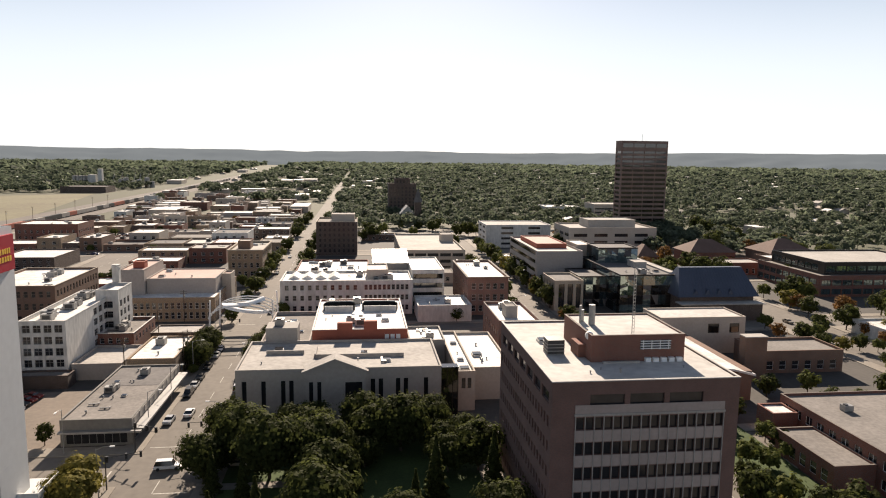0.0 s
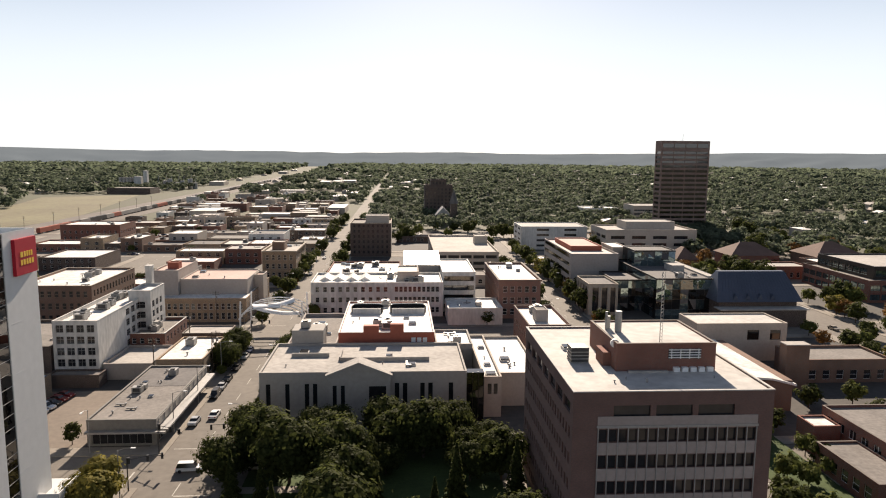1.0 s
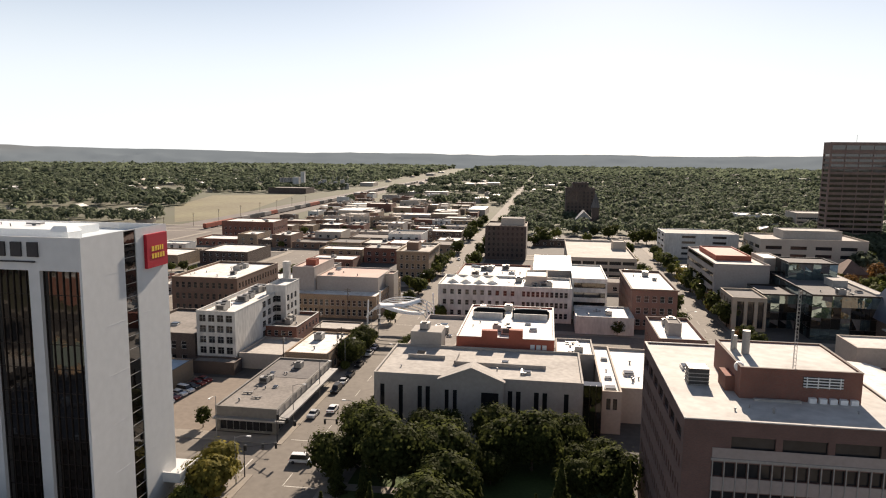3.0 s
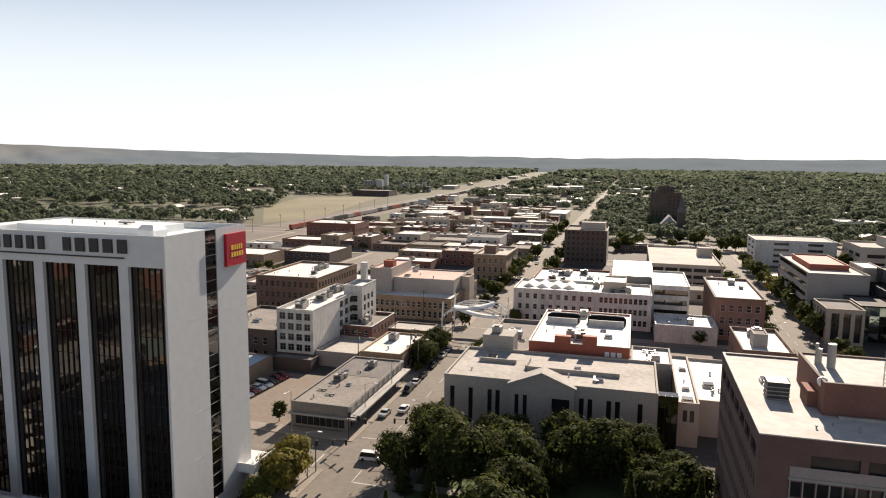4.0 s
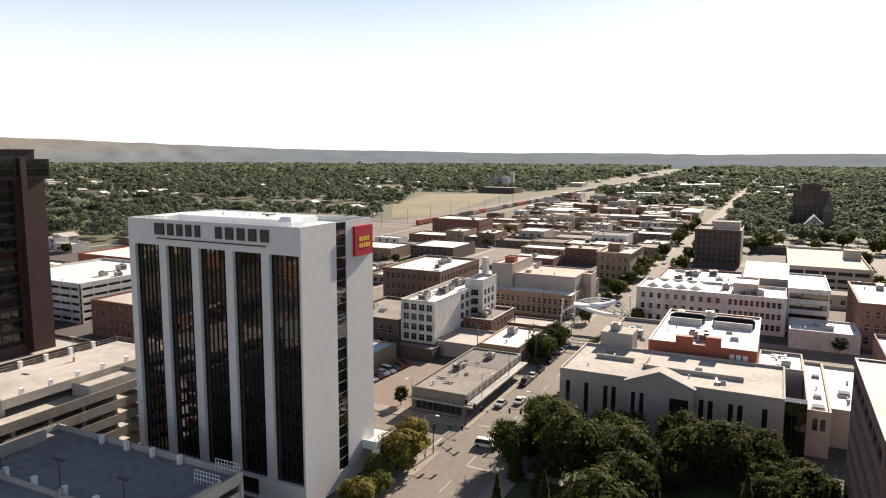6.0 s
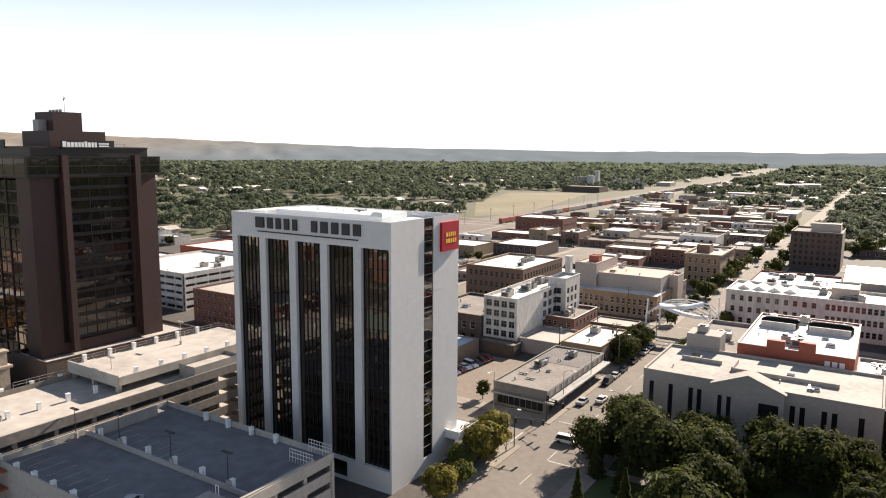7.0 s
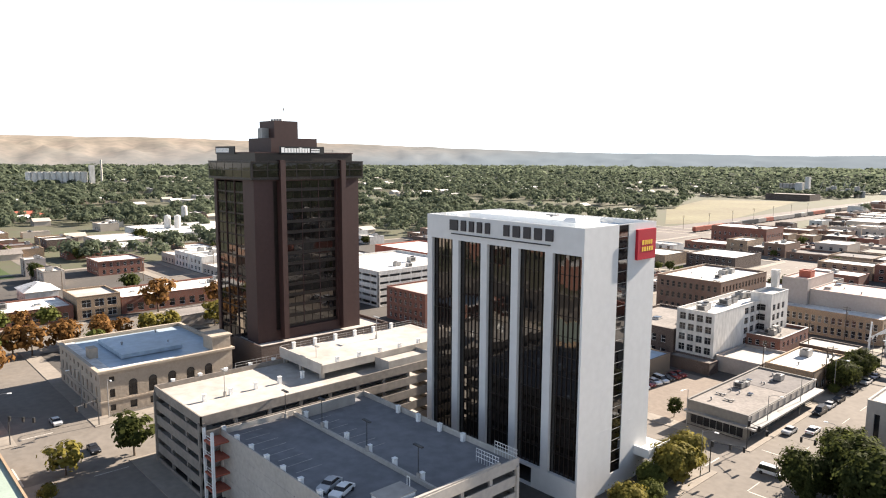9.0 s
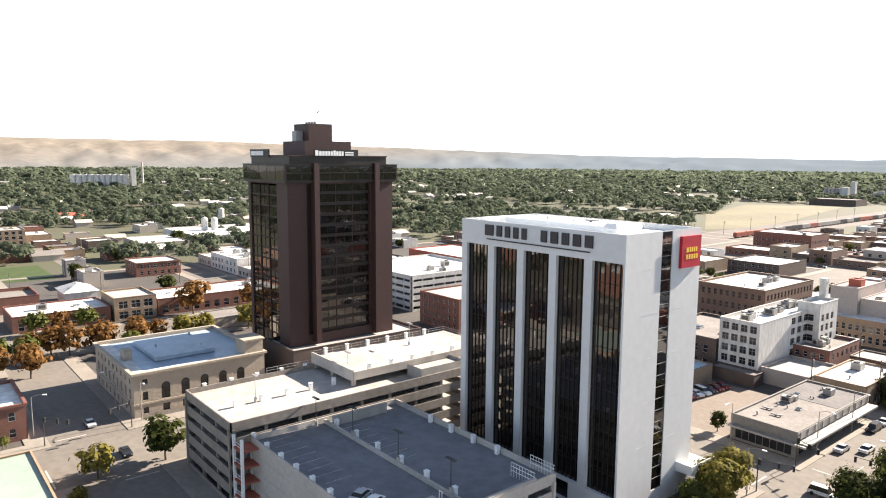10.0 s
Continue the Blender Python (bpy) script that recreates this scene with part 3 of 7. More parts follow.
thinb = Shape().box(-0.02, 0.1, -0.03, 0.03, 0.9, FH).mesh("glazing_bar", BRONZE)
for c in range(3):
    for f in range(NF):
        base = hm @ pose(bx1 - 0.85, by0 + 9.4 + c * front_w, FZ + f * FH)
        part("pane", fp, None, hotel, m=base @ pose(0, 0, 0, 0, rnd.uniform(-0.5, 0.5), rnd.uniform(-0.4, 0.4)))
        part("spandrel", sp, None, hotel, m=base)
        for k in (2,):
            part("glazing_bar", thinb, None, hotel, m=base @ pose(0.04, front_w * k / 4, 0))
    part("mullion", sideb, None, hotel, m=hm @ pose(bx1 - 0.8, by0 + 9.4 + c * front_w, FZ))
side_w = 16.6 / 3
wp = Shape().box(0.08, side_w - 0.08, 0, 0.05, 0.5, FH - 0.04).mesh("pane", GLASS_DARK)
wsp = Shape().box(0.06, side_w - 0.06, 0, 0.1, 0.02, 0.46).mesh("spandrel", BRONZE)
wbar = Shape().box(-0.03, 0.03, -0.1, 0.02, 0.5, FH).mesh("glazing_bar", BRONZE)
for c in range(3):
    for f in range(15):
        base = hm @ pose(bx0 + 1.6 + c * side_w, by0 + 0.35, 8.3 + f * 2.95)
        part("pane", wp, None, hotel, m=base @ pose(0, 0, 0, rnd.uniform(-0.6, 0.6), 0, rnd.uniform(-0.5, 0.5)))
        part("spandrel", wsp, None, hotel, m=base)
        for k in (2,):
            part("glazing_bar", wbar, None, hotel, m=base @ pose(side_w * k / 4, 0, 0))
    part("mullion", Shape().box(-0.12, 0.12, -0.2, 0.1, 0, 44.6), MAROON, hotel, m=hm @ pose(bx0 + 1.6 + c * side_w, by0 + 0.3, 8.3))
crown = part("crown", Shape().box(CX0, CX1, CY0, CY1, 53.4, 58.3), BRONZE, hotel, "projecting dark glazed crown", m=hm)
for k in range(8):
    a = CY0 + 0.5 + k * 4.35
    part("crown_pane", Shape().box(CX1, CX1 + 0.06, a, a + 4.0, 54.1, 57.7), GLASS_DARK, crown)
for k in range(5):
    a = CX0 + 0.6 + k * 5.1
    part("crown_pane", Shape().box(a, a + 4.8, CY0 - 0.06, CY0, 54.0, 57.8), GLASS_DARK, crown)
for z in (53.5, 56.0, 58.2):
    part("crown_rail", Shape().box(CX0 - 0.12, CX1 + 0.14, CY0 - 0.14, CY1 + 0.1, z - 0.1, z + 0.1), BRONZE, crown)
upper = part("upper_crown", Shape().box(CX0 + 2.2, CX1 - 0.9, CY0 + 1.6, CY1 - 3.2, 58.3, 60.4), BRONZE, hotel, "set-back dark upper crown", m=hm)
part("roof_rim", Shape().box(CX0 + 2.0, CX1 - 0.7, CY0 + 1.4, CY1 - 3.0, 60.4, 60.7), MAROON, hotel, m=hm)
pent = part("penthouse", Shape().box(CX1 - 18, CX1 - 5, CY0 + 8.5, CY0 + 23, 60.7, 64.6), MAROON, hotel, "stepped maroon rooftop plant room", m=hm)
part("upper_penthouse", Shape().box(CX1 - 16, CX1 - 7.5, CY0 + 11, CY0 + 18.4, 64.6, 69.4), MAROON, pent)
part("railing", Shape().box(CX1 - 6, CX1 - 5.9, CY0 + 23, CY0 + 29, 61.4, 61.5).box(CX1 - 6, CX1 - 5.9, CY0 + 28.9, CY0 + 29, 60.7, 61.5), METAL, hotel, m=hm)
part("cooling_unit", Shape().box(CX1 - 13, CX1 - 10.5, CY0 + 8.8, CY0 + 10.9, 64.6, 67.4), METAL, hotel, "grey metal cooling unit", m=hm)
for k in range(4):
    part("vent", Shape().tube((CX1 - 14 + k * 1.6, CY0 + 14, 69.4), (CX1 - 14 + k * 1.6, CY0 + 14, 70.1), 0.45), METAL, hotel, m=hm)
part("antenna", Shape().tube((CX1 - 11, CY0 + 16, 69.4), (CX1 - 11, CY0 + 16, 73.6), 0.07).tube((CX1 - 11.4, CY0 + 16, 72.6), (CX1 - 10.6, CY0 + 16, 73.2), 0.16), METAL, hotel, m=hm)
board = part("sign_board", Shape().box(CX1 - 0.6, CX1 - 0.3, CY0 + 8.6, CY0 + 22.4, 60.2, 62.3), BLACK, hotel, "black sign board with white marks", m=hm)
y = CY0 + 9.0
for k, w in enumerate((0.9, 0.8, 0.7, 0.7, 0.6, 0.6, 0.7, 0.7, 0.6, 0.6)):
    part("sign_mark", Shape().box(CX1 - 0.3, CX1 - 0.22, y, y + w, 60.6, 62.0 if k in (0, 6) else 61.8), SIGN_WHITE, board)
    y += w + 0.2
for z in (60.7, 61.3):
    part("sign_mark", Shape().box(CX1 - 0.3, CX1 - 0.22, y + 0.3, y + 3.0, z, z + 0.35), SIGN_WHITE, board)
board = part("sign_board", Shape().box(CX0 + 2.4, CX1 - 12, CY0 + 1.2, CY0 + 1.5, 60.2, 62.3), BLACK, hotel, "black sign board with white marks", m=hm)
for k in range(10):
    part("sign_mark", Shape().box(CX0 + 3.0 + k * 0.82, CX0 + 3.62 + k * 0.82, CY0 + 1.12, CY0 + 1.2, 60.6, 61.8), SIGN_WHITE, board)
building("hotel_podium", "low dark brick podium at the foot of the hotel tower", -112, -95.5, -9, 33, 9.8, BRICK_DARK, TAN_ROOF, par=0.7)

# ---- brick office block ----
office = building("brick_office_block", "mauve brick office block with ribbon windows and pale roof", 80.9, 109.4, 0.6, 36.9, 27.9, BRICK_MAUVE, PALE_ROOF,
                  {"s": grid(28.5, 16, 1.16, rows(1.5, 3.82, 6, 1.86), 3.6, 2.2) + [(5.7 + k * 6.0, 10.9 + k * 6.0, 24.1, 25.9) for k in range(3)],
                   "w": grid(36.3, 20, 0.95, rows(1.5, 3.82, 6, 1.7), 1.0) + grid(36.3, 7, 4.0, [(24.1, 25.9)], 1.2)}, par=0.22, style="plain", rec=0.32, frame_m=BRONZE, cap=PALE_ROOF)
om = pose(-95.15, -18.75, 0)
om_roof = om @ pose(0, 0, -1.15)
for k in range(7):
    z = -0.3 + k * 3.82
    part("spandrel", Shape().box(84.4, 107.2, 0.52, 0.6, max(0.1, z), z + 1.74), mat("pale_spandrel", (0.30, 0.255, 0.235), 0.8, var=0.12) if k == 0 else bpy.data.materials["pale_spandrel"], office, "pale spandrel band", m=om)
for k in range(17):
    x = 84.5 + k * 22.6 / 16
    part("pilaster", Shape().box(x - 0.06, x + 0.06, 0.42, 0.6, 0.2, 23.0), METAL, office, m=om)
part("frame_head", Shape().box(84.3, 107.3, 0.4, 0.6, 22.75, 23.05), METAL, office, m=om)
pent = building("penthouse", "", 89.8, 105.2, 10.2, 25, 31.95, BRICK_RED, PALE_ROOF, par=0.15, z0=27.5, parent=office)
for o in [c for c in office.children if c.matrix_basis.translation.x > 50]:
    o.matrix_basis = om @ o.matrix_basis
part("louvre", Shape().box(97.8, 102.8, 10.1, 10.35, 30.8, 32.3), DARK_METAL, office, m=om_roof)
for k in range(4):
    part("louvre_fin", Shape().box(97.8, 102.8, 9.98, 10.1, 30.9 + k * 0.4, 31.02 + k * 0.4), WHITE_METAL, office, m=om_roof)
for k in range(4):
    part("louvre_post", Shape().box(98.2 + k * 1.4, 98.3 + k * 1.4, 9.96, 10.1, 30.8, 32.3), WHITE_METAL, office, m=om_roof)
part("roof_duct", Shape().box(91.5, 97.5, 9.2, 9.7, 28.75, 29.15), TAN_ROOF, office, m=om_roof)
for k in range(5):
    part("wall_unit", Shape().box(98.6 + k * 1.3, 99.5 + k * 1.3, 9.6, 10.3, 28.75, 29.5), WHITE_METAL, office, "small white condenser", m=om_roof)
part("side_box", Shape().box(88.6, 90.2, 13, 17, 28.5, 31), BRICK_RED, office, m=om_roof)
s = Shape().box(84, 86.8, 14.6, 17.4, 28.5, 31.3)
part("cooling_tower", s, DARK_METAL, office, "dark grey metal rooftop cooling tower", m=om_roof)
for k in range(4):
    part("cooling_louvre", Shape().box(83.93, 86.87, 14.53, 17.47, 28.9 + k * 0.55, 29.02 + k * 0.55), METAL, office, m=om_roof)
part("flue", Shape().tube((92.4, 18, 33), (92.4, 18, 36.4), 0.55, n=14), METAL, office, "grey boiler flue", m=om_roof)
part("flue", Shape().tube((90.9, 19.5, 33), (90.9, 19.5, 36.0), 0.22), METAL, office, m=om_roof)
part("flue", Shape().tube((91.5, 20.6, 33), (91.5, 20.6, 35.0), 0.4), METAL, office, m=om_roof)
part("dish", Shape().tube((90.2, 12.6, 32.6), (90.0, 11.9, 32.7), 0.7, 0.65, 14), WHITE_METAL, office, "white round dish", m=om_roof)
mast = Shape()
for dx, dy in ((0, 0), (0.4, 0), (0.2, 0.35)):
    mast.tube((96.6 + dx, 11 + dy, 33), (96.6 + dx, 11 + dy, 44), 0.03, n=5)
for k in range(20):
    mast.tube((96.6, 11, 33.3 + k * 0.54), (97.0, 11, 33.6 + k * 0.54), 0.02, n=4).tube((97.0, 11, 33.3 + k * 0.54), (96.8, 11.35, 33.6 + k * 0.54), 0.02, n=4)
part("mast", mast, METAL, office, "thin lattice radio mast", m=om_roof)


# ---- rooftop clutter ----
def make_unit():
    ob = thing("rooftop_unit", "grey metal rooftop air unit with slatted sides", "air unit", "rooftop units")
    part("body", Shape().box(-1, 1, -0.8, 0.8, 0.15, 1.3), METAL, ob)
    part("skid", Shape().box(-0.95, 0.95, -0.7, -0.5, 0, 0.15).box(-0.95, 0.95, 0.5, 0.7, 0, 0.15), DARK_METAL, ob)
    part("fan", Shape().tube((0.4, 0, 1.3), (0.4, 0, 1.5), 0.5, n=12), DARK_METAL, ob)
    part("grille", Shape().box(-0.7, 0.7, -0.84, -0.8, 0.35, 1.1), DARK_METAL, ob)
    return ob


def make_vent():
    ob = thing("roof_vent", "small round metal roof vent", "vent", "roof vents")
    part("pipe", Shape().tube((0, 0, 0), (0, 0, 0.7), 0.22, n=10), METAL, ob)
    part("cap", Shape().tube((0, 0, 0.7), (0, 0, 0.95), 0.42, 0.2, n=10), METAL, ob)
    return ob


def make_hatch():
    ob = thing("roof_hatch", "low square white skylight on the roof", "skylight", "roof skylights")
    part("kerb", Shape().box(-0.8, 0.8, -0.8, 0.8, 0, 0.35), PAINT_WHITE, ob)
    part("dome", Shape().box(-0.7, 0.7, -0.7, 0.7, 0.35, 0.5), GLASS, ob)
    return ob


def make_duct():
    ob = thing("roof_duct", "galvanised duct run lying on the roof", "duct", "roof ducts")
    part("duct", Shape().box(-2.4, 2.4, -0.3, 0.3, 0.3, 0.85).box(1.8, 2.4, -0.3, 1.6, 0.3, 0.85), METAL, ob)
    part("foot", Shape().box(-0.4, 0.4, -0.35, 0.35, 0, 0.3), DARK_METAL, ob)
    return ob


CLUTTER = [make_unit(), make_vent(), make_hatch(), make_duct()]
first = [True] * 4


def clutter(x0, x1, y0, y1, z, n, seed=1, kinds=(0, 0, 1, 1, 2, 3), size=1.0):
    """Scatters roof gear over a roof, keeping off its edges; the models themselves take the first places."""
    r = random.Random(seed * 77 + n)
    for _ in range(n):
        k = r.choice(kinds)
        sc = size * r.uniform(0.75, 1.35)
        m = pose(r.uniform(x0 + 1.8, x1 - 1.8), r.uniform(y0 + 1.8, y1 - 1.8), z, 0, 0, 90 * r.randrange(4)) @ Matrix.Diagonal((sc, sc, sc, 1))
        if first[k]:
            first[k] = False
            CLUTTER[k].matrix_basis = m
        else:
            copy_thing(CLUTTER[k], m)


clutter(83, 90, 18, 34, 27.68, 2, 3, (1, 1, 2))
clutter(82, 107, 2.5, 9, 27.68, 4, 5, (1,), 0.7)
clutter(-33, -10, 7.5, 16.5, 48.45, 5, 2, (1, 1, 3), 0.6)

# ---- courthouse and its block ----
court = building("courthouse", "pale stucco courthouse with gabled entry and slit windows", 26, 72, 60, 84, 12, GREY_WALL, TAN_ROOF,
                 {"s": [(x, x + 1.0, 1.2, 9.4, "plain") for x in (1.4, 5.6, 9.9, 11.7, 29.9, 31.7, 35.6, 37.4, 42.0)],
                  "w": [(x, x + 1.0, 1.2, 9.4, "plain") for x in (3, 8, 13, 18)]}, par=0.5, rec=0.45, frame_m=BRONZE)
cm = pose(-49, -72, 0)
s = Shape()
pts = [(41.0, 0), (55.0, 0), (55.0, 11.9), (48.0, 14.6), (41.0, 11.9)]
wall_skin(s, (41, 58.6), (1, 0), 14, 0, 11.9, [(1.2, 2.1, 1.2, 9.4), (3.0, 3.9, 1.2, 9.4), (9.2, 13.0, 0.2, 9.2)], 0.5)
s.face([(41, 58.6, 11.9), (55, 58.6, 11.9), (48, 58.6, 14.6)])
s.face([(41, 58.6, 0), (41, 58.6, 11.9), (41, 60, 11.9), (41, 60, 0)]).face([(55, 58.6, 0), (55, 60, 0), (55, 60, 11.9), (55, 58.6, 11.9)])
part("entry_gable", s, GREY_WALL, court, "projecting gabled entrance front", m=cm)
s = Shape()
s.face([(40.6, 58.2, 11.8), (48, 58.2, 14.75), (48, 63, 14.75), (40.6, 63, 11.8)]).face([(48, 58.2, 14.75), (55.4, 58.2, 11.8), (55.4, 63, 11.8), (48, 63, 14.75)])
s.face([(40.6, 58.2, 11.55), (40.6, 58.2, 11.8), (48, 58.2, 14.75), (48, 58.2, 14.45)]).face([(48, 58.2, 14.45), (48, 58.2, 14.75), (55.4, 58.2, 11.8), (55.4, 58.2, 11.55)])
s.face([(40.6, 63, 11.8), (48, 63, 14.75), (55.4, 63, 11.8)])
part("gable_roof", s, TAN_ROOF, court, m=cm)
for a, b in ((42.2, 43.1), (44.0, 44.9), (50.2, 54.0)):
    part("entry_glass", Shape().box(a, b, 59.05, 59.1, 0.3, 9.3), GLASS, court, m=cm)
part("corner_glazing", Shape().box(72, 76, 60.2, 63, 0, 11.6), GLASS_DARK, court, "dark glazed corner bay", m=cm)
for x in (72.1, 73.4, 74.7, 75.9):
    part("corner_bar", Shape().box(x - 0.06, x + 0.06, 60.1, 60.2, 0, 11.7), BRONZE, court, m=cm)
for q in ((31, 40, 73.8, 74.2), (43, 64, 70.0, 70.4), (42.6, 43, 70.4, 78)):
    part("roof_curb", Shape().box(*q, 11.5, 12.4), TAN_ROOF, court, m=cm)
part("stair_house", Shape().box(29.5, 37.5, 84.2, 91, 0, 15.4), GREY_WALL, court, "pale stair house at the rear of the roof", m=cm)
clutter(28, 70, 64, 83, 11.5, 6, 9, (1, 1, 2, 3))
clutter(30.5, 36.5, 85, 90, 15.4, 2, 9, (0,), 0.9)
building("courthouse_annexe", "cream low annexe with a bright white roof", 76.2, 80.4, 63, 100, 9.6, STUCCO, WHITE_ROOF, {"s": [(1.0, 1.9, 5.5, 8), (2.4, 3.3, 5.5, 8)]}, frame_m=BRONZE)
building("white_roof_annexe", "low block with a bright white membrane roof", 66.5, 76, 86, 101, 11.0, GREY_WALL, WHITE_ROOF)
building("white_roof_hall", "long low hall with a white roof", 80.6, 91, 70, 104, 8.2, STUCCO, WHITE_ROOF)
clutter(77, 80, 64, 99, 9.0, 4, 4, (1, 1, 2))
clutter(67, 75, 88, 100, 10.4, 4, 5)
clutter(81, 90, 72, 103, 7.6, 6, 6, (1, 1, 2, 0))
red = building("red_fronted_block", "rust-red fronted block with a white roof and two dark light wells", 41, 66, 87, 126, 14, RUST, WHITE_ROOF, par=0.5, cap=PAINT_WHITE)
rm = pose(-53.5, -108.5, 1.8)
for a, b, h in ((47.5, 51.5, 14.0), (54.5, 58, 14.4)):
    part("raised_front", Shape().box(a, b, 88.9, 90.6, 0.1, h), RUST, red, "raised rust-red parapet block", m=rm)
for k in range(3):
    part("window", Shape().box(60 + k * 1.5, 61.1 + k * 1.5, 88.85, 89, 9.6, 10.8), WHITE_METAL, red, m=rm)
for a, b in ((42.5, 52), (54, 64.8)):
    s, n = Shape(), 14
    ring = [((a + b) / 2 + (b - a) / 2 * math.copysign(abs(math.cos(2 * math.pi * i / n)) ** 0.6, math.cos(2 * math.pi * i / n)), 116 + 3.4 * math.copysign(abs(math.sin(2 * math.pi * i / n)) ** 0.6, math.sin(2 * math.pi * i / n))) for i in range(n)]
    for i in range(n):
        p, q = ring[i], ring[(i + 1) % n]
        s.face([(*p, 11.6), (*q, 11.6), (*q, 13.2), (*p, 13.2)])
        s.face([(*q, 11.6), (*p, 11.6), (p[0] * 0.94 + (a + b) * 0.03, p[1] * 0.94 + 116 * 0.06, 13.2), (q[0] * 0.94 + (a + b) * 0.03, q[1] * 0.94 + 116 * 0.06, 13.2)])
    part("light_well", s, BLACK, red, "oval dark light-well curb", m=rm)
    part("well_floor", Shape().face([(*p, 11.74) for p in ring]), DARK_ROOF, red, m=rm)
    for y in (112.1, 119.5):
        part("well_rim", Shape().box(a + 0.6, b - 0.6, y, y + 0.4, 11.7, 13.4), PAINT_WHITE, red, m=rm)
clutter(42, 65, 89, 108, 13.5, 9, 7, (0, 0, 1, 2))
clutter(42, 65, 119, 125, 13.5, 5, 8, (0, 1))
building("grey_rear_block", "grey flat-roofed block behind the courthouse", 27, 40, 93, 128, 9.6, TAUPE, GREY_ROOF, par=0.9)
clutter(28, 39, 95, 126, 8.7, 6, 12)

# ---- low store, lofts and their block ----
store = building("corner_store", "low grey corner store with wide street awning and gravel roof", -7, 7, 50, 87, 5.6, mat("dark_store_panel", (0.19, 0.18, 0.165), 0.85, var=0.2, big=0.15, fine=1.0), GREY_ROOF,
                 {"s": [(1.0, 13.0, 0.4, 2.9, "strip")], "e": grid(37, 7, 4.2, [(0.4, 2.9)], 0.8)}, par=0.35, style="strip", frame_m=METAL)
sm = pose(0, -68.5, 0)
part("awning", Shape().box(7, 9.2, 49.2, 87, 3.1, 3.5).box(-7, 9.2, 48.6, 50, 3.1, 3.5), METAL, store, "flat metal street awning", m=sm)
part("fascia", Shape().box(7, 7.15, 50, 87, 3.9, 5.5), GREY_WALL, store, "pale panelled fascia", m=sm)
for k in range(11):
    part("fascia_rib", Shape().box(7.15, 7.25, 51 + k * 3.5, 51.2 + k * 3.5, 3.9, 5.5), METAL, store, m=sm)
part("roof_patch", Shape().box(-6.4, 6.4, 72, 86.4, 5.26, 5.31), DARK_ROOF, store, "darker tarred rear roof", m=sm)
clutter(-6, 3, 52, 85, 5.3, 15, 21, (0, 1, 1, 3, 2), 0.75)
building("white_roof_shop", "low shop with a patched white roof", -7, 5, 91, 114, 6, BRICK_TAN, WHITE_ROOF, {"e": grid(23, 5, 2.6, [(0.5, 2.8)], 0.8)}, par=0.4, style="strip")
clutter(-6, 4, 92, 113, 5.6, 4, 22, (0, 1))
building("flat_shop", "flat-roofed shop with a dark front under a pale roof", -10, 4, 122, 132, 5, BRICK_DARK, TAN_ROOF, {"s": grid(14, 4, 2.4, [(0.5, 3.2)])}, par=0.3, style="strip")
building("small_brick_shop", "red brick two-storey shop with roof gear", -23, -12, 113, 134, 7.4, BRICK_RED, GREY_ROOF, {"s": grid(11, 4, 1.2, [(4.4, 6.0)]), "e": grid(21, 6, 1.2, [(4.4, 6.0)])}, par=0.9, cap=PAINT_WHITE)
clutter(-22, -13, 115, 133, 6.5, 6, 23, (0, 0, 1))
building("loft_yard_sheds", "low dark brick sheds before the white lofts", -33, -20, 86.5, 91.5, 3.4, BRICK_DARK, GREY_ROOF, par=0.4)
building("low_annex", "low flat annexe beside the white lofts", -21.5, -9, 93, 111, 4.4, TAUPE, TAN_ROOF)
lw = rows(1.0, 3.05, 5, 2.0)
lofts = building("white_lofts", "white five-storey loft block with large paned windows", -33.5, -22, 92, 133.5, 16.3, PAINT_WHITE, WHITE_ROOF,
                 {"s": grid(11.5, 4, 1.9, lw, 0.5), "e": [(u, u + 2.6, a, b) for a, b in lw for u in (19, 23, 27, 31, 35)]}, par=1.0, style="cross", frame_m=METAL)
lm = pose(22.25, -102.75, 0) @ pose(-5.5, 10, 0)
part("balcony", Shape().box(-23.4, -21.6, 81.0, 82, 4.0, 4.15).box(-23.4, -21.6, 81.0, 81.08, 4.15, 5.1).box(-23.4, -21.6, 81.0, 82, 7.1, 7.25).box(-23.4, -21.6, 81.0, 81.08, 7.25, 8.2).box(-23.4, -21.6, 81, 82, 10.2, 10.35).box(-23.4, -21.6, 81, 81.08, 10.35, 11.2), DARK_METAL, lofts, "dark steel fire balconies", m=lm)
building("loft_tower", "white stair tower with paned windows and a white chimney", -25, -18.5, 121, 133.4, 18.6, PAINT_WHITE, WHITE_ROOF, {"s": [(1.5, 4.8, a, b) for a, b in lw], "e": grid(11, 3, 1.9, lw, 0.6)}, par=0.8, style="cross", frame_m=METAL)
ch = thing("chimney_stack", "tall white-painted masonry chimney", "chimney", m=pose(-23.5, 135.2, 0))
part("shaft", Shape().box(-1.0, 1.0, -1.0, 1.0, 0, 24), PAINT_WHITE, ch)
part("rim", Shape().box(-1.15, 1.15, -1.15, 1.15, 23.2, 23.6).box(-1.1, 1.1, -1.1, 1.1, 24, 24.2), PAINT_WHITE, ch)
clutter(-32.5, -26, 94, 131, 15.3, 16, 24, (0, 0, 1, 3, 2))
building("blue_roof_shed", "small shed with a pale blue metal roof", -46, -30, 69, 83, 5, BRICK_TAN, BLUE_ROOF, par=0.25)
building("brick_row", "dark brick row beside the lofts", -56, -34.2, 92, 122, 9.5, BRICK_DARK, GREY_ROOF, {"s": grid(21, 6, 1.5, [(1, 3.2), (5, 7.2)])}, par=0.7)
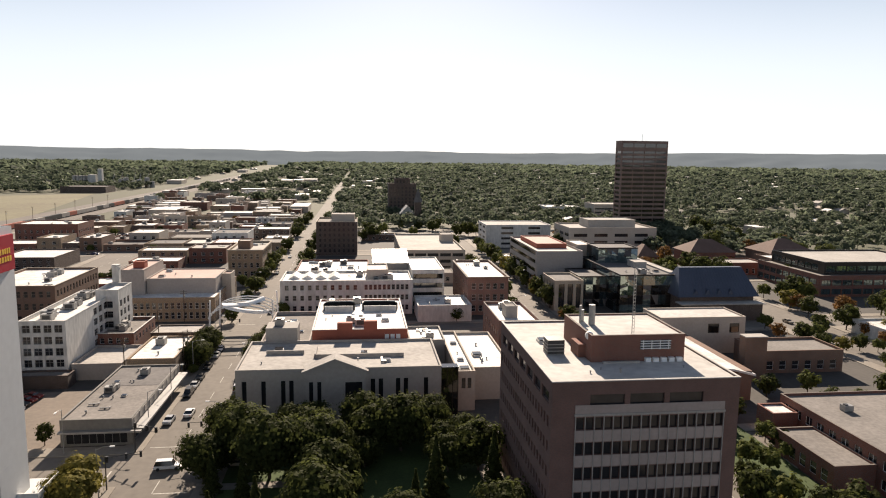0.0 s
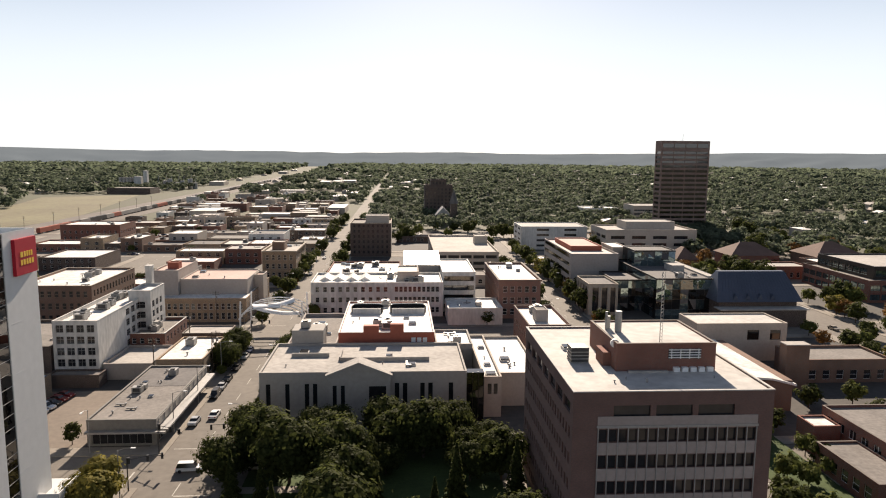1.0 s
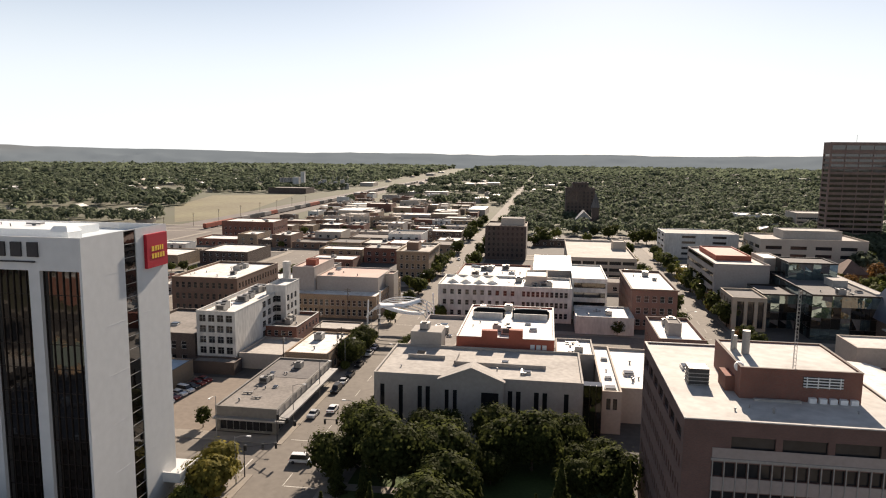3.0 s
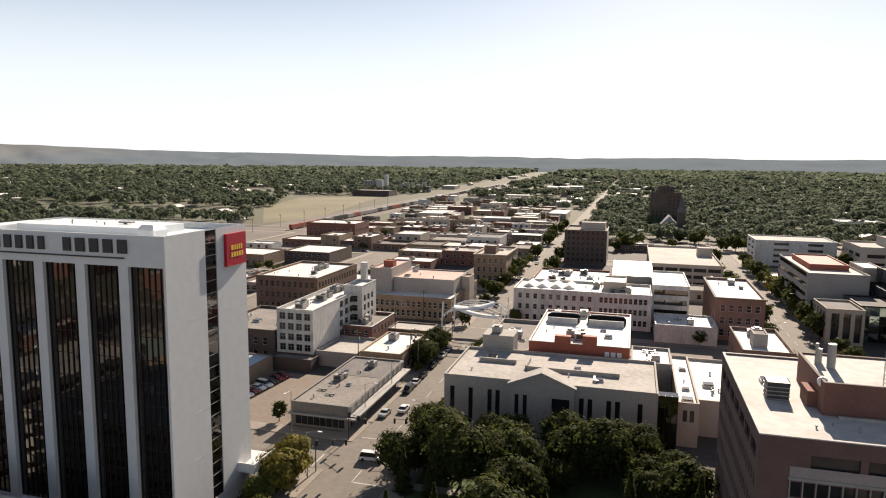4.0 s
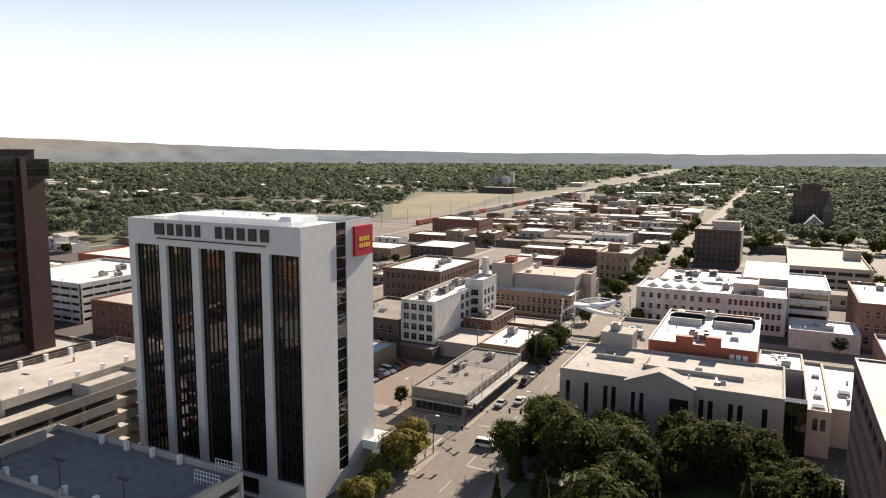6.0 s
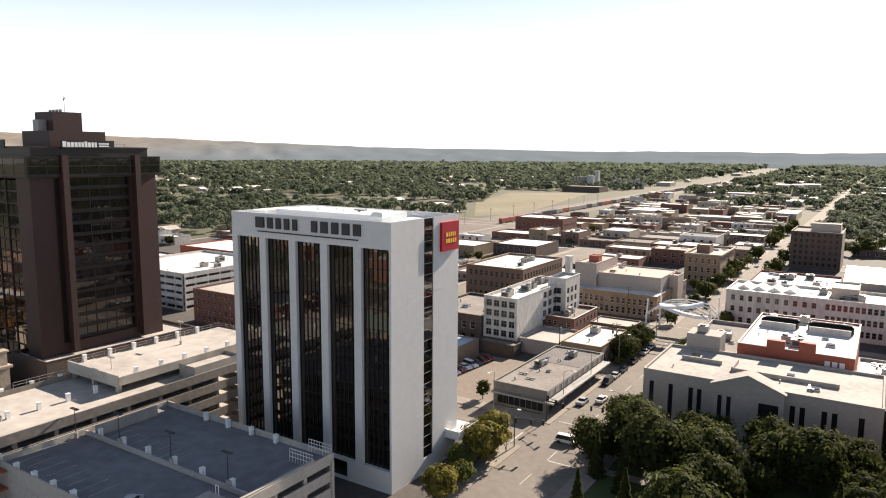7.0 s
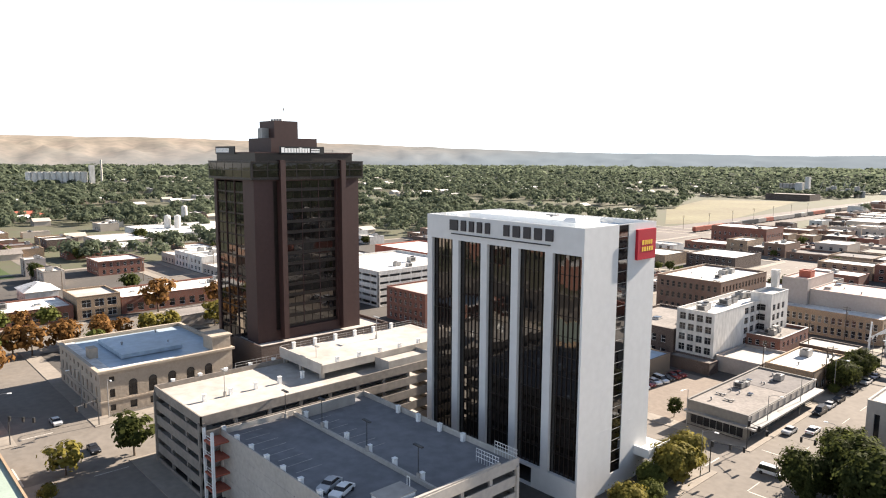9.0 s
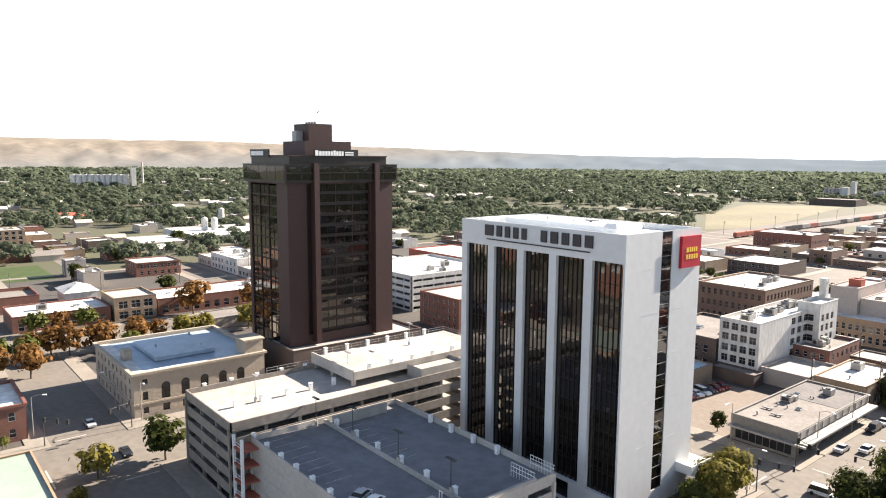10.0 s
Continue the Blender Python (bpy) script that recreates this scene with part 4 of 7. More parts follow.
clutter(-55, -36, 94, 120, 8.8, 7, 25)
building("brown_brick_warehouse", "brown brick warehouse with rows of arched windows and white roof", -75, -49, 151, 190, 14.5, BRICK_BROWN, WHITE_ROOF,
         {"s": grid(26, 10, 1.3, rows(2, 4.2, 3, 2.2)), "e": grid(39, 14, 1.3, rows(2, 4.2, 3, 2.2))}, par=0.8, frame_m=STONE, cap=STONE)
clutter(-74, -50, 153, 188, 13.7, 12, 26)
th = building("theatre", "tan brick theatre with long windowed wing and white roof", -33.5, 2, 157, 200, 8.6, BRICK_TAN, WHITE_ROOF,
              {"s": grid(35.5, 16, 1.25, [(4.6, 6.8), (1, 3.4)], 1.0), "e": grid(43, 14, 1.5, [(4.6, 6.8), (1, 3.4)], 1.0)}, par=0.4)
building("theatre_hall", "taupe blank-walled theatre auditorium with faded red roof", -24, 0.4, 167, 190, 13.8, TAUPE, PINK_ROOF, par=0.35)
building("theatre_fly_tower", "taupe blank theatre stage tower", -33, -24.2, 165, 190, 17.4, TAUPE, PINK_ROOF, par=0.5)
building("theatre_lift_room", "small rust-red plant room on the theatre stage tower", -30, -26, 172, 176, 19.3, RUST, RUST, par=0.2, z0=16.9)
building("theatre_stair_house", "pale stair house beside the theatre hall", 0.6, 4, 178, 186, 13.6, STUCCO, PINK_ROOF)
clutter(-23, 0, 168, 189, 13.45, 4, 27, (1, 2))
corner = building("corner_block", "tan brick three-storey corner block with heavy cornice", -9, 7, 242, 276, 14, BRICK_TAN, TAN_ROOF,
                  {"s": grid(16, 5, 1.4, rows(1.2, 4.2, 3, 2.4)), "e": grid(34, 11, 1.5, rows(1.2, 4.2, 3, 2.4))}, par=0.9, cornice=0.35, cap=STONE)
building("corner_block_penthouse", "brown plant room on the corner block roof", -6, 0, 252, 260, 17, BRICK_BROWN, TAN_ROOF, par=0.2, z0=13.0)
clutter(-8, 6, 262, 275, 13.1, 4, 28)

# ---- white block and the blocks behind ----
white = building("white_terrace", "long white three-storey terrace with small windows", 24, 73, 164, 186, 13, PAINT_WHITE, WHITE_ROOF,
                 {"s": grid(30, 10, 1.35, rows(1.6, 3.9, 3, 1.9)) + [(31 + k * 1.7, 32.2 + k * 1.7, a, b) for a, b in rows(1.6, 3.9, 3, 2.0) for k in range(10)], "w": grid(22, 6, 1.3, rows(1.6, 3.9, 3, 1.9))}, par=0.8, frame_m=METAL)
wm_ = pose(-48.5, -175, 0)
for k in range(4):
    s = Shape()
    x = 26 + k * 5.0
    for a, b in (((x, 172, 12.2), (x + 2.5, 172, 13.7)), ((x + 2.5, 172, 13.7), (x + 5, 172, 12.2))):
        s.face([a, b, (b[0], 182, b[2]), (a[0], 182, a[2])])
    s.face([(x, 172, 12.2), (x + 5, 172, 12.2), (x + 2.5, 172, 13.7)]).face([(x + 5, 182, 12.2), (x, 182, 12.2), (x + 2.5, 182, 13.7)])
    part("roof_gable", s, WHITE_ROOF, white, "small white saw-tooth roof", m=wm_)
clutter(47, 72, 166, 184, 12.2, 14, 31, (0, 0, 3, 1, 2))
building("terrace_penthouse", "pale upper storey set back on the terrace roof", 56, 64, 170, 184, 16, STUCCO, WHITE_ROOF, par=0.4, z0=12)
building("striped_office", "white office with dark ribbon windows and a white roof", 73.3, 86, 172, 206, 15.5, PAINT_WHITE, WHITE_ROOF,
         {"s": [(0.6, 12.1, a, b, "strip") for a, b in rows(1.2, 3.6, 4, 1.9)], "e": [(0.6, 33, a, b, "strip") for a, b in rows(1.2, 3.6, 4, 1.9)]}, par=0.5, frame_m=BRONZE, glass_m=GLASS_DARK)
sl = thing("sloped_roof_block", "block with a large tilted grey roof plane", "building", m=pose(66, 200, 0))
s = Shape().box(-7, 7, -9, 9, 0, 15.6, 0, "t")
part("wall", s, GREY_WALL, sl)
part("roof", Shape().face([(-7.6, -9.6, 15.4), (7.6, -9.6, 15.4), (7.6, 9.6, 18.6), (-7.6, 9.6, 18.6)]).face([(7.6, -9.6, 15.4), (7.6, 9.6, 15.4), (7.6, 9.6, 18.6)]).face([(-7.6, 9.6, 15.4), (-7.6, -9.6, 15.4), (-7.6, 9.6, 18.6)]).face([(7.6, 9.6, 15.4), (-7.6, 9.6, 15.4), (-7.6, 9.6, 18.6), (7.6, 9.6, 18.6)]), METAL, sl)
building("white_roof_block", "wide low block with white patched roof", 27, 57, 188, 222, 12, BRICK_RED, WHITE_ROOF, {"s": grid(30, 9, 1.3, rows(1.5, 4, 2, 2))}, par=0.7)
clutter(28, 56, 190, 220, 11.3, 16, 32)
building("low_white_hall", "low white-walled hall with a white roof", 74, 93.5, 150, 168, 6.2, PAINT_WHITE, WHITE_ROOF, par=0.5)
clutter(75, 92, 152, 166, 5.7, 5, 33)
building("salmon_brick_block", "salmon brick block with stone cornice and white roof", 93.5, 109, 160, 202, 14.6, BRICK_PINK, WHITE_ROOF,
         {"s": grid(15.5, 5, 1.6, rows(1.5, 4.2, 3, 2.3)), "w": grid(42, 10, 1.3, rows(1.5, 4.2, 3, 2.0))}, par=0.8, cornice=0.4, cap=BRICK_BROWN)
clutter(95, 108, 178, 200, 13.8, 7, 34, (1, 1, 0))
building("pink_brick_block", "pink brick block with cluttered white roof", 94.5, 107, 105, 132, 11.2, BRICK_PINK, WHITE_ROOF, {"w": grid(27, 8, 1.2, rows(1.5, 4.2, 2, 2.0)), "s": grid(12.5, 4, 1.3, rows(1.5, 4.2, 2, 2.0))}, par=0.9)
building("pink_block_stair_house", "grey stair house on the pink brick roof", 98, 101.6, 112, 118, 14, GREY_WALL, GREY_ROOF, par=0.2, z0=10.2)
clutter(96, 106, 119, 131, 10.3, 8, 35)
# black infill sheets give the open parking levels their inside shade
deck2 = building("concrete_parking_block", "pale concrete parking block with long dark openings", 74, 107, 256, 330, 11.6, STUCCO, CONC_LIGHT,
                 {"s": [(0.8 + k * 6.4, 6.4 + k * 6.4, a, b, "plain") for a, b in rows(1.6, 3.3, 3, 1.7) for k in range(5)], "w": [(1 + k * 8, 8 + k * 8, a, b, "plain") for a, b in rows(1.6, 3.3, 3, 1.7) for k in range(9)]}, par=0.9, frame_m=BRONZE, glass_m=BLACK, rec=0.8)
building("parking_stair_house", "pale stair house on the parking block roof", 99, 106, 296, 306, 15, STUCCO, TAN_ROOF, par=0.3, z0=10.7)
building("dark_brick_hotel", "dark brown brick six-storey hotel with stone trim", 27.5, 51.5, 318, 348, 20, BRICK_DARK, GREY_ROOF, {"s": grid(24, 8, 1.2, rows(2, 3.1, 6, 1.7)), "w": grid(30, 9, 1.2, rows(2, 3.1, 6, 1.7))}, par=0.8, frame_m=BRONZE, cap=STONE)
building("dark_hotel_penthouse", "pale plant rooms on the dark brick hotel", 36, 50, 330, 342, 23.5, STUCCO, TAN_ROOF, par=0.3, z0=19.2)
building("tan_office", "tan office with ribbon windows and a blank side wall", 129.5, 150, 197, 252, 19, TAUPE, PALE_ROOF, {"w": [(1, 52, a, b, "strip") for a, b in rows(2, 3.7, 5, 1.7)]}, par=0.7, frame_m=BRONZE, glass_m=GLASS_DARK)
building("tan_office_plant", "rust-red plant floor on the tan office", 133, 147, 212, 244, 20.4, RUST, PINK_ROOF, par=0.4, z0=18.3)
building("tan_office_stair", "tan stair tower of the office", 150.2, 157, 206.5, 224, 20.6, STUCCO, WHITE_ROOF, par=0.3)
building("white_hospital_office", "white office with short ribbon windows", 135, 178, 350, 380, 15, PAINT_WHITE, TAN_ROOF, {"s": [(u, u + 8, a, b, "strip") for a, b in rows(2, 3.4, 4, 1.4) for u in (10, 28)], "w": [(u, u + 7, a, b, "strip") for a, b in rows(2, 3.4, 4, 1.4) for u in (4, 17)]}, par=0.5, frame_m=BRONZE)
building("grey_banded_office", "grey banded office with a flat plant floor", 181, 237, 318, 352, 16.4, STUCCO, TAN_ROOF, {"s": [(u, u + 8.5, a, b, "strip") for a, b in rows(2, 4.4, 3, 1.9) for u in (3, 16, 29, 42)], "w": [(u, u + 8.5, a, b, "strip") for a, b in rows(2, 4.4, 3, 1.9) for u in (2, 13, 24)]}, par=0.9, frame_m=BRONZE)
building("grey_office_plant", "pale plant floor on the banded office", 196, 227, 328, 346, 20.4, GREY_WALL, TAN_ROOF, par=0.3, z0=15.4)

# ---- mirrored glass bank, stone bank, blue-roofed church, right-hand blocks ----
gl = thing("mirror_glass_building", "dark teal mirror-glass building in stepped volumes", "office building", m=pose(160, 172, 0))
gm = pose(-160, -172, 0)
for x0, x1, y0, y1, h in ((152, 176.5, 157.5, 206, 15.0), (154.6, 172, 190.4, 205.8, 21.0), (140.5, 152, 172, 192, 12.0)):
    part("core", Shape().box(x0 + 0.1, x1 - 0.1, y0 + 0.1, y1 - 0.1, 0, h - 0.1), DARK_ROOF, gl, m=gm)
    part("roof_edge", Shape().box(x0 - 0.1, x1 + 0.1, y0 - 0.1, y0 + 0.3, h - 0.1, h + 0.5).box(x0 - 0.1, x1 + 0.1, y1 - 0.3, y1 + 0.1, h - 0.1, h + 0.5).box(x0 - 0.1, x0 + 0.3, y0 + 0.3, y1 - 0.3, h - 0.1, h + 0.5).box(x1 - 0.3, x1 + 0.1, y0 + 0.3, y1 - 0.3, h - 0.1, h + 0.5), BRONZE, gl, m=gm)
    nx, nz, ny = round((x1 - x0) / 3), round(h / 3.4), round((y1 - y0) / 3)
    a, c, b = (x1 - x0) / nx, h / nz, (y1 - y0) / ny
    ps = [Shape().box(0.03, a - 0.03, -0.05, 0, 0.03, c - 0.03).mesh("pane", g) for g in (GLASS_TEAL, GLASS_DARK)]
    pw_ = [Shape().box(-0.05, 0, 0.03, b - 0.03, 0.03, c - 0.03).mesh("pane", g) for g in (GLASS_TEAL, GLASS_DARK)]
    r = random.Random(int(x0))
    for j in range(nz):
        # reflections set by pane colour: mostly dark glass below, teal in the top rows
        dark = 0.1 if j >= nz - 1 - (h > 18) else 0.72
        for i in range(nx):
            part("pane", ps[r.random() < dark], None, gl, m=gm @ pose(x0 + i * a, y0 + 0.06, j * c, r.uniform(-2.5, 2.5), 0, r.uniform(-2.5, 2.5)))
        for i in range(ny):
            part("pane", pw_[r.random() < dark + 0.15], None, gl, m=gm @ pose(x0 + 0.06, y0 + i * b, j * c, 0, r.uniform(-2, 2), r.uniform(-2, 2)))
part("light_roof", Shape().box(155.2, 171.4, 191, 205.2, 20.95, 21.1), DARK_ROOF, gl, m=gm)
part("roof_strip", Shape().box(173.4, 176.1, 162, 205, 14.95, 15.5), TAN_ROOF, gl, "pale roof walkway", m=gm)
part("plant_box", Shape().box(165, 170, 176, 184, 14.9, 17.4), TAN_ROOF, gl, m=gm)
clutter(153, 172, 159, 176, 14.95, 6, 41)
building("stone_bank", "pale stone bank with tall narrow windows", 128.5, 140, 165, 183, 12.0, STONE, DARK_ROOF, {"s": [(1.6, 4, 1, 10.6, "cross"), (5.2, 7.4, 1, 10.6, "cross"), (8.6, 10.6, 1, 10.6, "cross")], "w": [(u, u + 2, 1, 10.6, "cross") for u in (2, 6, 10, 14)]}, par=0.6, frame_m=BRONZE, rec=0.7)
chu = thing("blue_roofed_church", "church with a huge steep dark blue metal roof", "church", m=pose(187, 152, 0))
part("wall", Shape().box(-14.6, 14.6, -2.4, 12, 0, 8.6), BRICK_DARK, chu)
s = Shape()
s.face([(-16, -4, 8.4), (16, -4, 8.4), (12.6, 4, 18.4), (-12.6, 4, 18.4)]).face([(16, -4, 8.4), (16, 14, 8.4), (12.6, 6, 18.4), (12.6, 4, 18.4)])
s.face([(16, 14, 8.4), (-16, 14, 8.4), (-12.6, 6, 18.4), (12.6, 6, 18.4)]).face([(-16, 14, 8.4), (-16, -4, 8.4), (-12.6, 4, 18.4), (-12.6, 6, 18.4)]).face([(-12.6, 4, 18.4), (12.6, 4, 18.4), (12.6, 6, 18.4), (-12.6, 6, 18.4)])
part("roof", s, SLATE, chu)
for k in range(24):
    t = -1 + 2 * (k + 0.5) / 24
    part("seam", Shape().tube((16 * t, -4.03, 8.4), (12.6 * t, 3.97, 18.4), 0.06, n=4), SLATE, chu)
for k in range(4):
    x = -9 + k * 4.6
    part("dormer", Shape().face([(x - 1, -3.6, 9.2), (x + 1, -3.6, 9.2), (x, -3.6, 11.2)]).face([(x + 1, -3.6, 9.2), (x, -1.7, 11.2), (x, -3.6, 11.2)]).face([(x, -1.7, 11.2), (x - 1, -3.6, 9.2), (x, -3.6, 11.2)]), SLATE, chu, "small pointed roof dormer")
part("eave_roof", Shape().box(-16.5, 16.5, -8, -2.5, 6.2, 6.6), TAN_ROOF, chu, "pale lower porch roof")
part("porch", Shape().box(-15.5, 15.5, -7.4, -2.5, 0, 6.2), BRICK_DARK, chu)
building("beige_box", "beige blank-walled block with two dark windows", 144.5, 172, 104.5, 118, 11.4, STUCCO, PALE_ROOF, {"s": [(15.4, 19, 6.4, 9.4, "plain"), (22.4, 25.6, 6.4, 9.4, "plain")]}, par=0.35, frame_m=BRONZE, glass_m=GLASS_DARK)
gym = thing("white_roofed_hall", "brown brick hall under a broad white low-pitched roof", "hall", m=pose(139, 82, 0))
part("wall", Shape().box(-11.4, 11.4, -18, 18, 0, 7.6), BRICK_BROWN, gym)
s = Shape()
for a, b in (((-12, 6.9), (-6, 8.4)), ((-6, 8.4), (0, 8.9)), ((0, 8.9), (6, 8.4)), ((6, 8.4), (12, 6.9))):
    s.face([(a[0], -18.8, a[1]), (b[0], -18.8, b[1]), (b[0], 18.8, b[1]), (a[0], 18.8, a[1])])
    s.face([(a[0], -18.8, a[1] - 0.5), (b[0], -18.8, b[1] - 0.5), (b[0], -18.8, b[1]), (a[0], -18.8, a[1])])
part("roof", s, WHITE_ROOF, gym)
pier = thing("brick_pier_tower", "tall plain brown brick slab tower", "tower", m=pose(160, 80, 0))
part("shaft", Shape().box(-3.1, 3.1, -1.6, 1.6, 0, 12), BRICK_BROWN, pier)
part("coping", Shape().box(-3.2, 3.2, -1.7, 1.7, 12, 12.25), CONC, pier)
building("low_brick_shop", "low brown brick shop with flat roof", 165, 190, 84, 98, 6.4, BRICK_BROWN, GREY_ROOF, {"s": grid(25, 6, 2, [(1, 3.5)])}, par=0.6)
building("flat_brick_school", "long low red brick building with grey gravel roof", 147, 185, 12, 47, 7.8, BRICK_RED, GREY_ROOF, {"w": grid(35, 9, 2.2, rows(0.9, 3.5, 2, 1.9)), "s": grid(38, 10, 2.2, rows(0.9, 3.5, 2, 1.9))}, par=0.5, style="pair")
building("school_porch", "low red brick porch with flat pale roof", 138.5, 146.8, 17, 35, 5, BRICK_RED, GREY_ROOF, {"w": grid(18, 5, 2, [(1, 3.4)])}, par=0.3)
building("school_wing", "small pale-roofed wing of the brick building", 141, 146.8, 40, 46, 6, BRICK_RED, WHITE_ROOF, par=0.3)
clutter(149, 183, 14, 45, 7.3, 9, 42, (0, 0, 3))
building("white_shop", "white low shop with flat roof", 196, 204, 52, 70, 5, PAINT_WHITE, WHITE_ROOF, {"w": grid(18, 4, 2.4, [(0.6, 3)])})
building("ribbon_glass_office", "dark brick and glass office with stepped terraces", 253, 315, 184, 232, 9.5, BRICK_RED, GREY_ROOF, {"s": [(1 + u * 5, 5.4 + u * 5, a, b, "strip") for a, b in rows(1.2, 3.9, 2, 2.4) for u in range(12)], "w": [(1 + u * 5, 5.4 + u * 5, a, b, "strip") for a, b in rows(1.2, 3.9, 2, 2.4) for u in range(9)]}, frame_m=BRONZE, glass_m=GLASS_TEAL)
building("ribbon_office_penthouse", "set-back dark glass top storeys", 259, 315, 190, 230, 14.5, BRONZE, TAN_ROOF, {"s": [(1 + u * 5, 5.6 + u * 5, 1, 3.8, "strip") for u in range(11)], "w": [(1 + u * 5, 5.6 + u * 5, 1, 3.8, "strip") for u in range(7)]}, frame_m=BRONZE, glass_m=GLASS_TEAL, z0=9)

# ---- far tower and far landmarks ----
tw = building("far_office_tower", "tall brown office tower with horizontal window bands", 257.5, 295.5, 436, 449, 72.7, brick_mat("tower_brick", (0.31, 0.20, 0.17), (0.26, 0.17, 0.145)), DARK_ROOF,
              {"s": [(1 + u * 9.1, 9.7 + u * 9.1, a, b, "strip") for a, b in rows(6, 3.55, 17, 1.9) for u in range(4)], "w": [(1.4, 11.6, a, b, "strip") for a, b in rows(6, 3.55, 17, 1.9)]}, frame_m=BRONZE, glass_m=GLASS_DARK, rec=0.5)
for k in range(4):
    part("crown_panel", Shape().box(-18 + k * 9.1, -9.6 + k * 9.1, -6.7, -6.5, 67.6, 70.6), GLASS_DARK, tw)
part("mast", Shape().tube((0, 0, 72.5), (0, 0, 78), 0.15), METAL, tw)
ap = building("far_apartment_tower", "dark brick apartment tower with stepped roof", 80, 107, 576, 596, 32, BRICK_DARK, DARK_ROOF, {"s": grid(27, 7, 1.6, rows(3, 3.4, 8, 1.9))}, frame_m=BRONZE)
building("far_apartment_penthouse", "stepped dark brick upper storeys", 86, 101, 579, 592, 37, BRICK_DARK, DARK_ROOF, {"s": grid(15, 4, 1.5, [(1.2, 3.6)])}, frame_m=BRONZE, z0=31.4)
ch = thing("dark_steeple", "dark church steeple above the trees", "steeple", m=pose(104, 520, 0))
part("tower", Shape().box(-3, 3, -3, 3, 0, 18), BRICK_DARK, ch)
part("spire", Shape().tube((0, 0, 18), (0, 0, 31), 4.0, 0.1, 8), DARK_ROOF, ch)
part("nave", Shape().box(-16, -3, -6, 14, 0, 8), BRICK_DARK, ch)
part("nave_roof", Shape().face([(-16.5, -6.5, 7.8), (-9.5, -6.5, 15), (-9.5, 14.5, 15), (-16.5, 14.5, 7.8)]).face([(-9.5, -6.5, 15), (-2.5, -6.5, 7.8), (-2.5, 14.5, 7.8), (-9.5, 14.5, 15)]).face([(-16, -6, 7.8), (-3, -6, 7.8), (-9.5, -6, 15)]), METAL, ch)
building("far_pale_clinic", "pale low clinic with flat roof", 240, 276, 592, 622, 9, PAINT_WHITE, WHITE_ROOF, {"s": [(1, 35, a, b, "strip") for a, b in rows(1.5, 3.6, 2, 1.6)]})
building("far_grey_clinic", "grey clinic block with ribbon windows", 280, 330, 560, 590, 14, STUCCO, TAN_ROOF, {"s": [(1, 49, a, b, "strip") for a, b in rows(1.5, 3.6, 3, 1.6)]})


def hip_house(name, label, x0, x1, y0, y1, h, rise, wall, roof):
    ob = thing(name, label, "house", m=pose((x0 + x1) / 2, (y0 + y1) / 2, 0))
    a, b = (x1 - x0) / 2, (y1 - y0) / 2
    s = Shape()
    part("wall", Shape().box(-a, a, -b, b, 0, h), wall, ob)
    e, r = 0.8, min(a, b) * 0.9
    q = [(-a - e, -b - e, h - 0.2), (a + e, -b - e, h - 0.2), (a + e, b + e, h - 0.2), (-a - e, b + e, h - 0.2)]
    t = [(-a + r, 0, h + rise), (a - r, 0, h + rise)] if a >= b else [(0, -b + r, h + rise), (0, b - r, h + rise)]
    if a >= b:
        s.face([q[0], q[1], t[1], t[0]]).face([q[1], q[2], t[1]]).face([q[2], q[3], t[0], t[1]]).face([q[3], q[0], t[0]])
    else:
        s.face([q[0], q[1], t[0]]).face([q[1], q[2], t[1], t[0]]).face([q[2], q[3], t[1]]).face([q[3], q[0], t[0], t[1]])
    part("roof", s, roof, ob)
    k = max(3, int(2 * a / 4))
    me = window_mesh(1.3, 1.8, "sash", WHITE_METAL, GLASS)
    for z in ([1.0, 4.2] if h > 6 else [1.0]):
        for i in range(k):
            part("window", me, None, ob, m=pose(-a + 2 * a * (i + 0.5) / k - 0.65, -b - 0.02, z))
    return ob


hip_house("brick_mansion", "red brick house with a brown hipped roof", 232, 258, 262, 282, 9, 6, BRICK_RED, SHINGLE)
hip_house("brick_lodge", "red brick lodge with a steep hipped roof", 205, 216, 268, 282, 6, 6, BRICK_RED, SHINGLE)
hip_house("tan_roof_hall", "brick hall with a tan hipped roof", 284, 312, 270, 296, 7, 7, BRICK_BROWN, SHINGLE)
building("flat_mansion_wing", "low brick wing with a pale flat roof", 236, 262, 240, 256, 6.5, BRICK_RED, TAN_ROOF, {"s": grid(26, 7, 1.5, [(1, 3.5)])})
building("flat_hall_wing", "low brick hall with pale roof", 270, 308, 244, 264, 7.5, BRICK_BROWN, WHITE_ROOF, {"s": grid(38, 9, 1.5, [(1, 3.5)])})

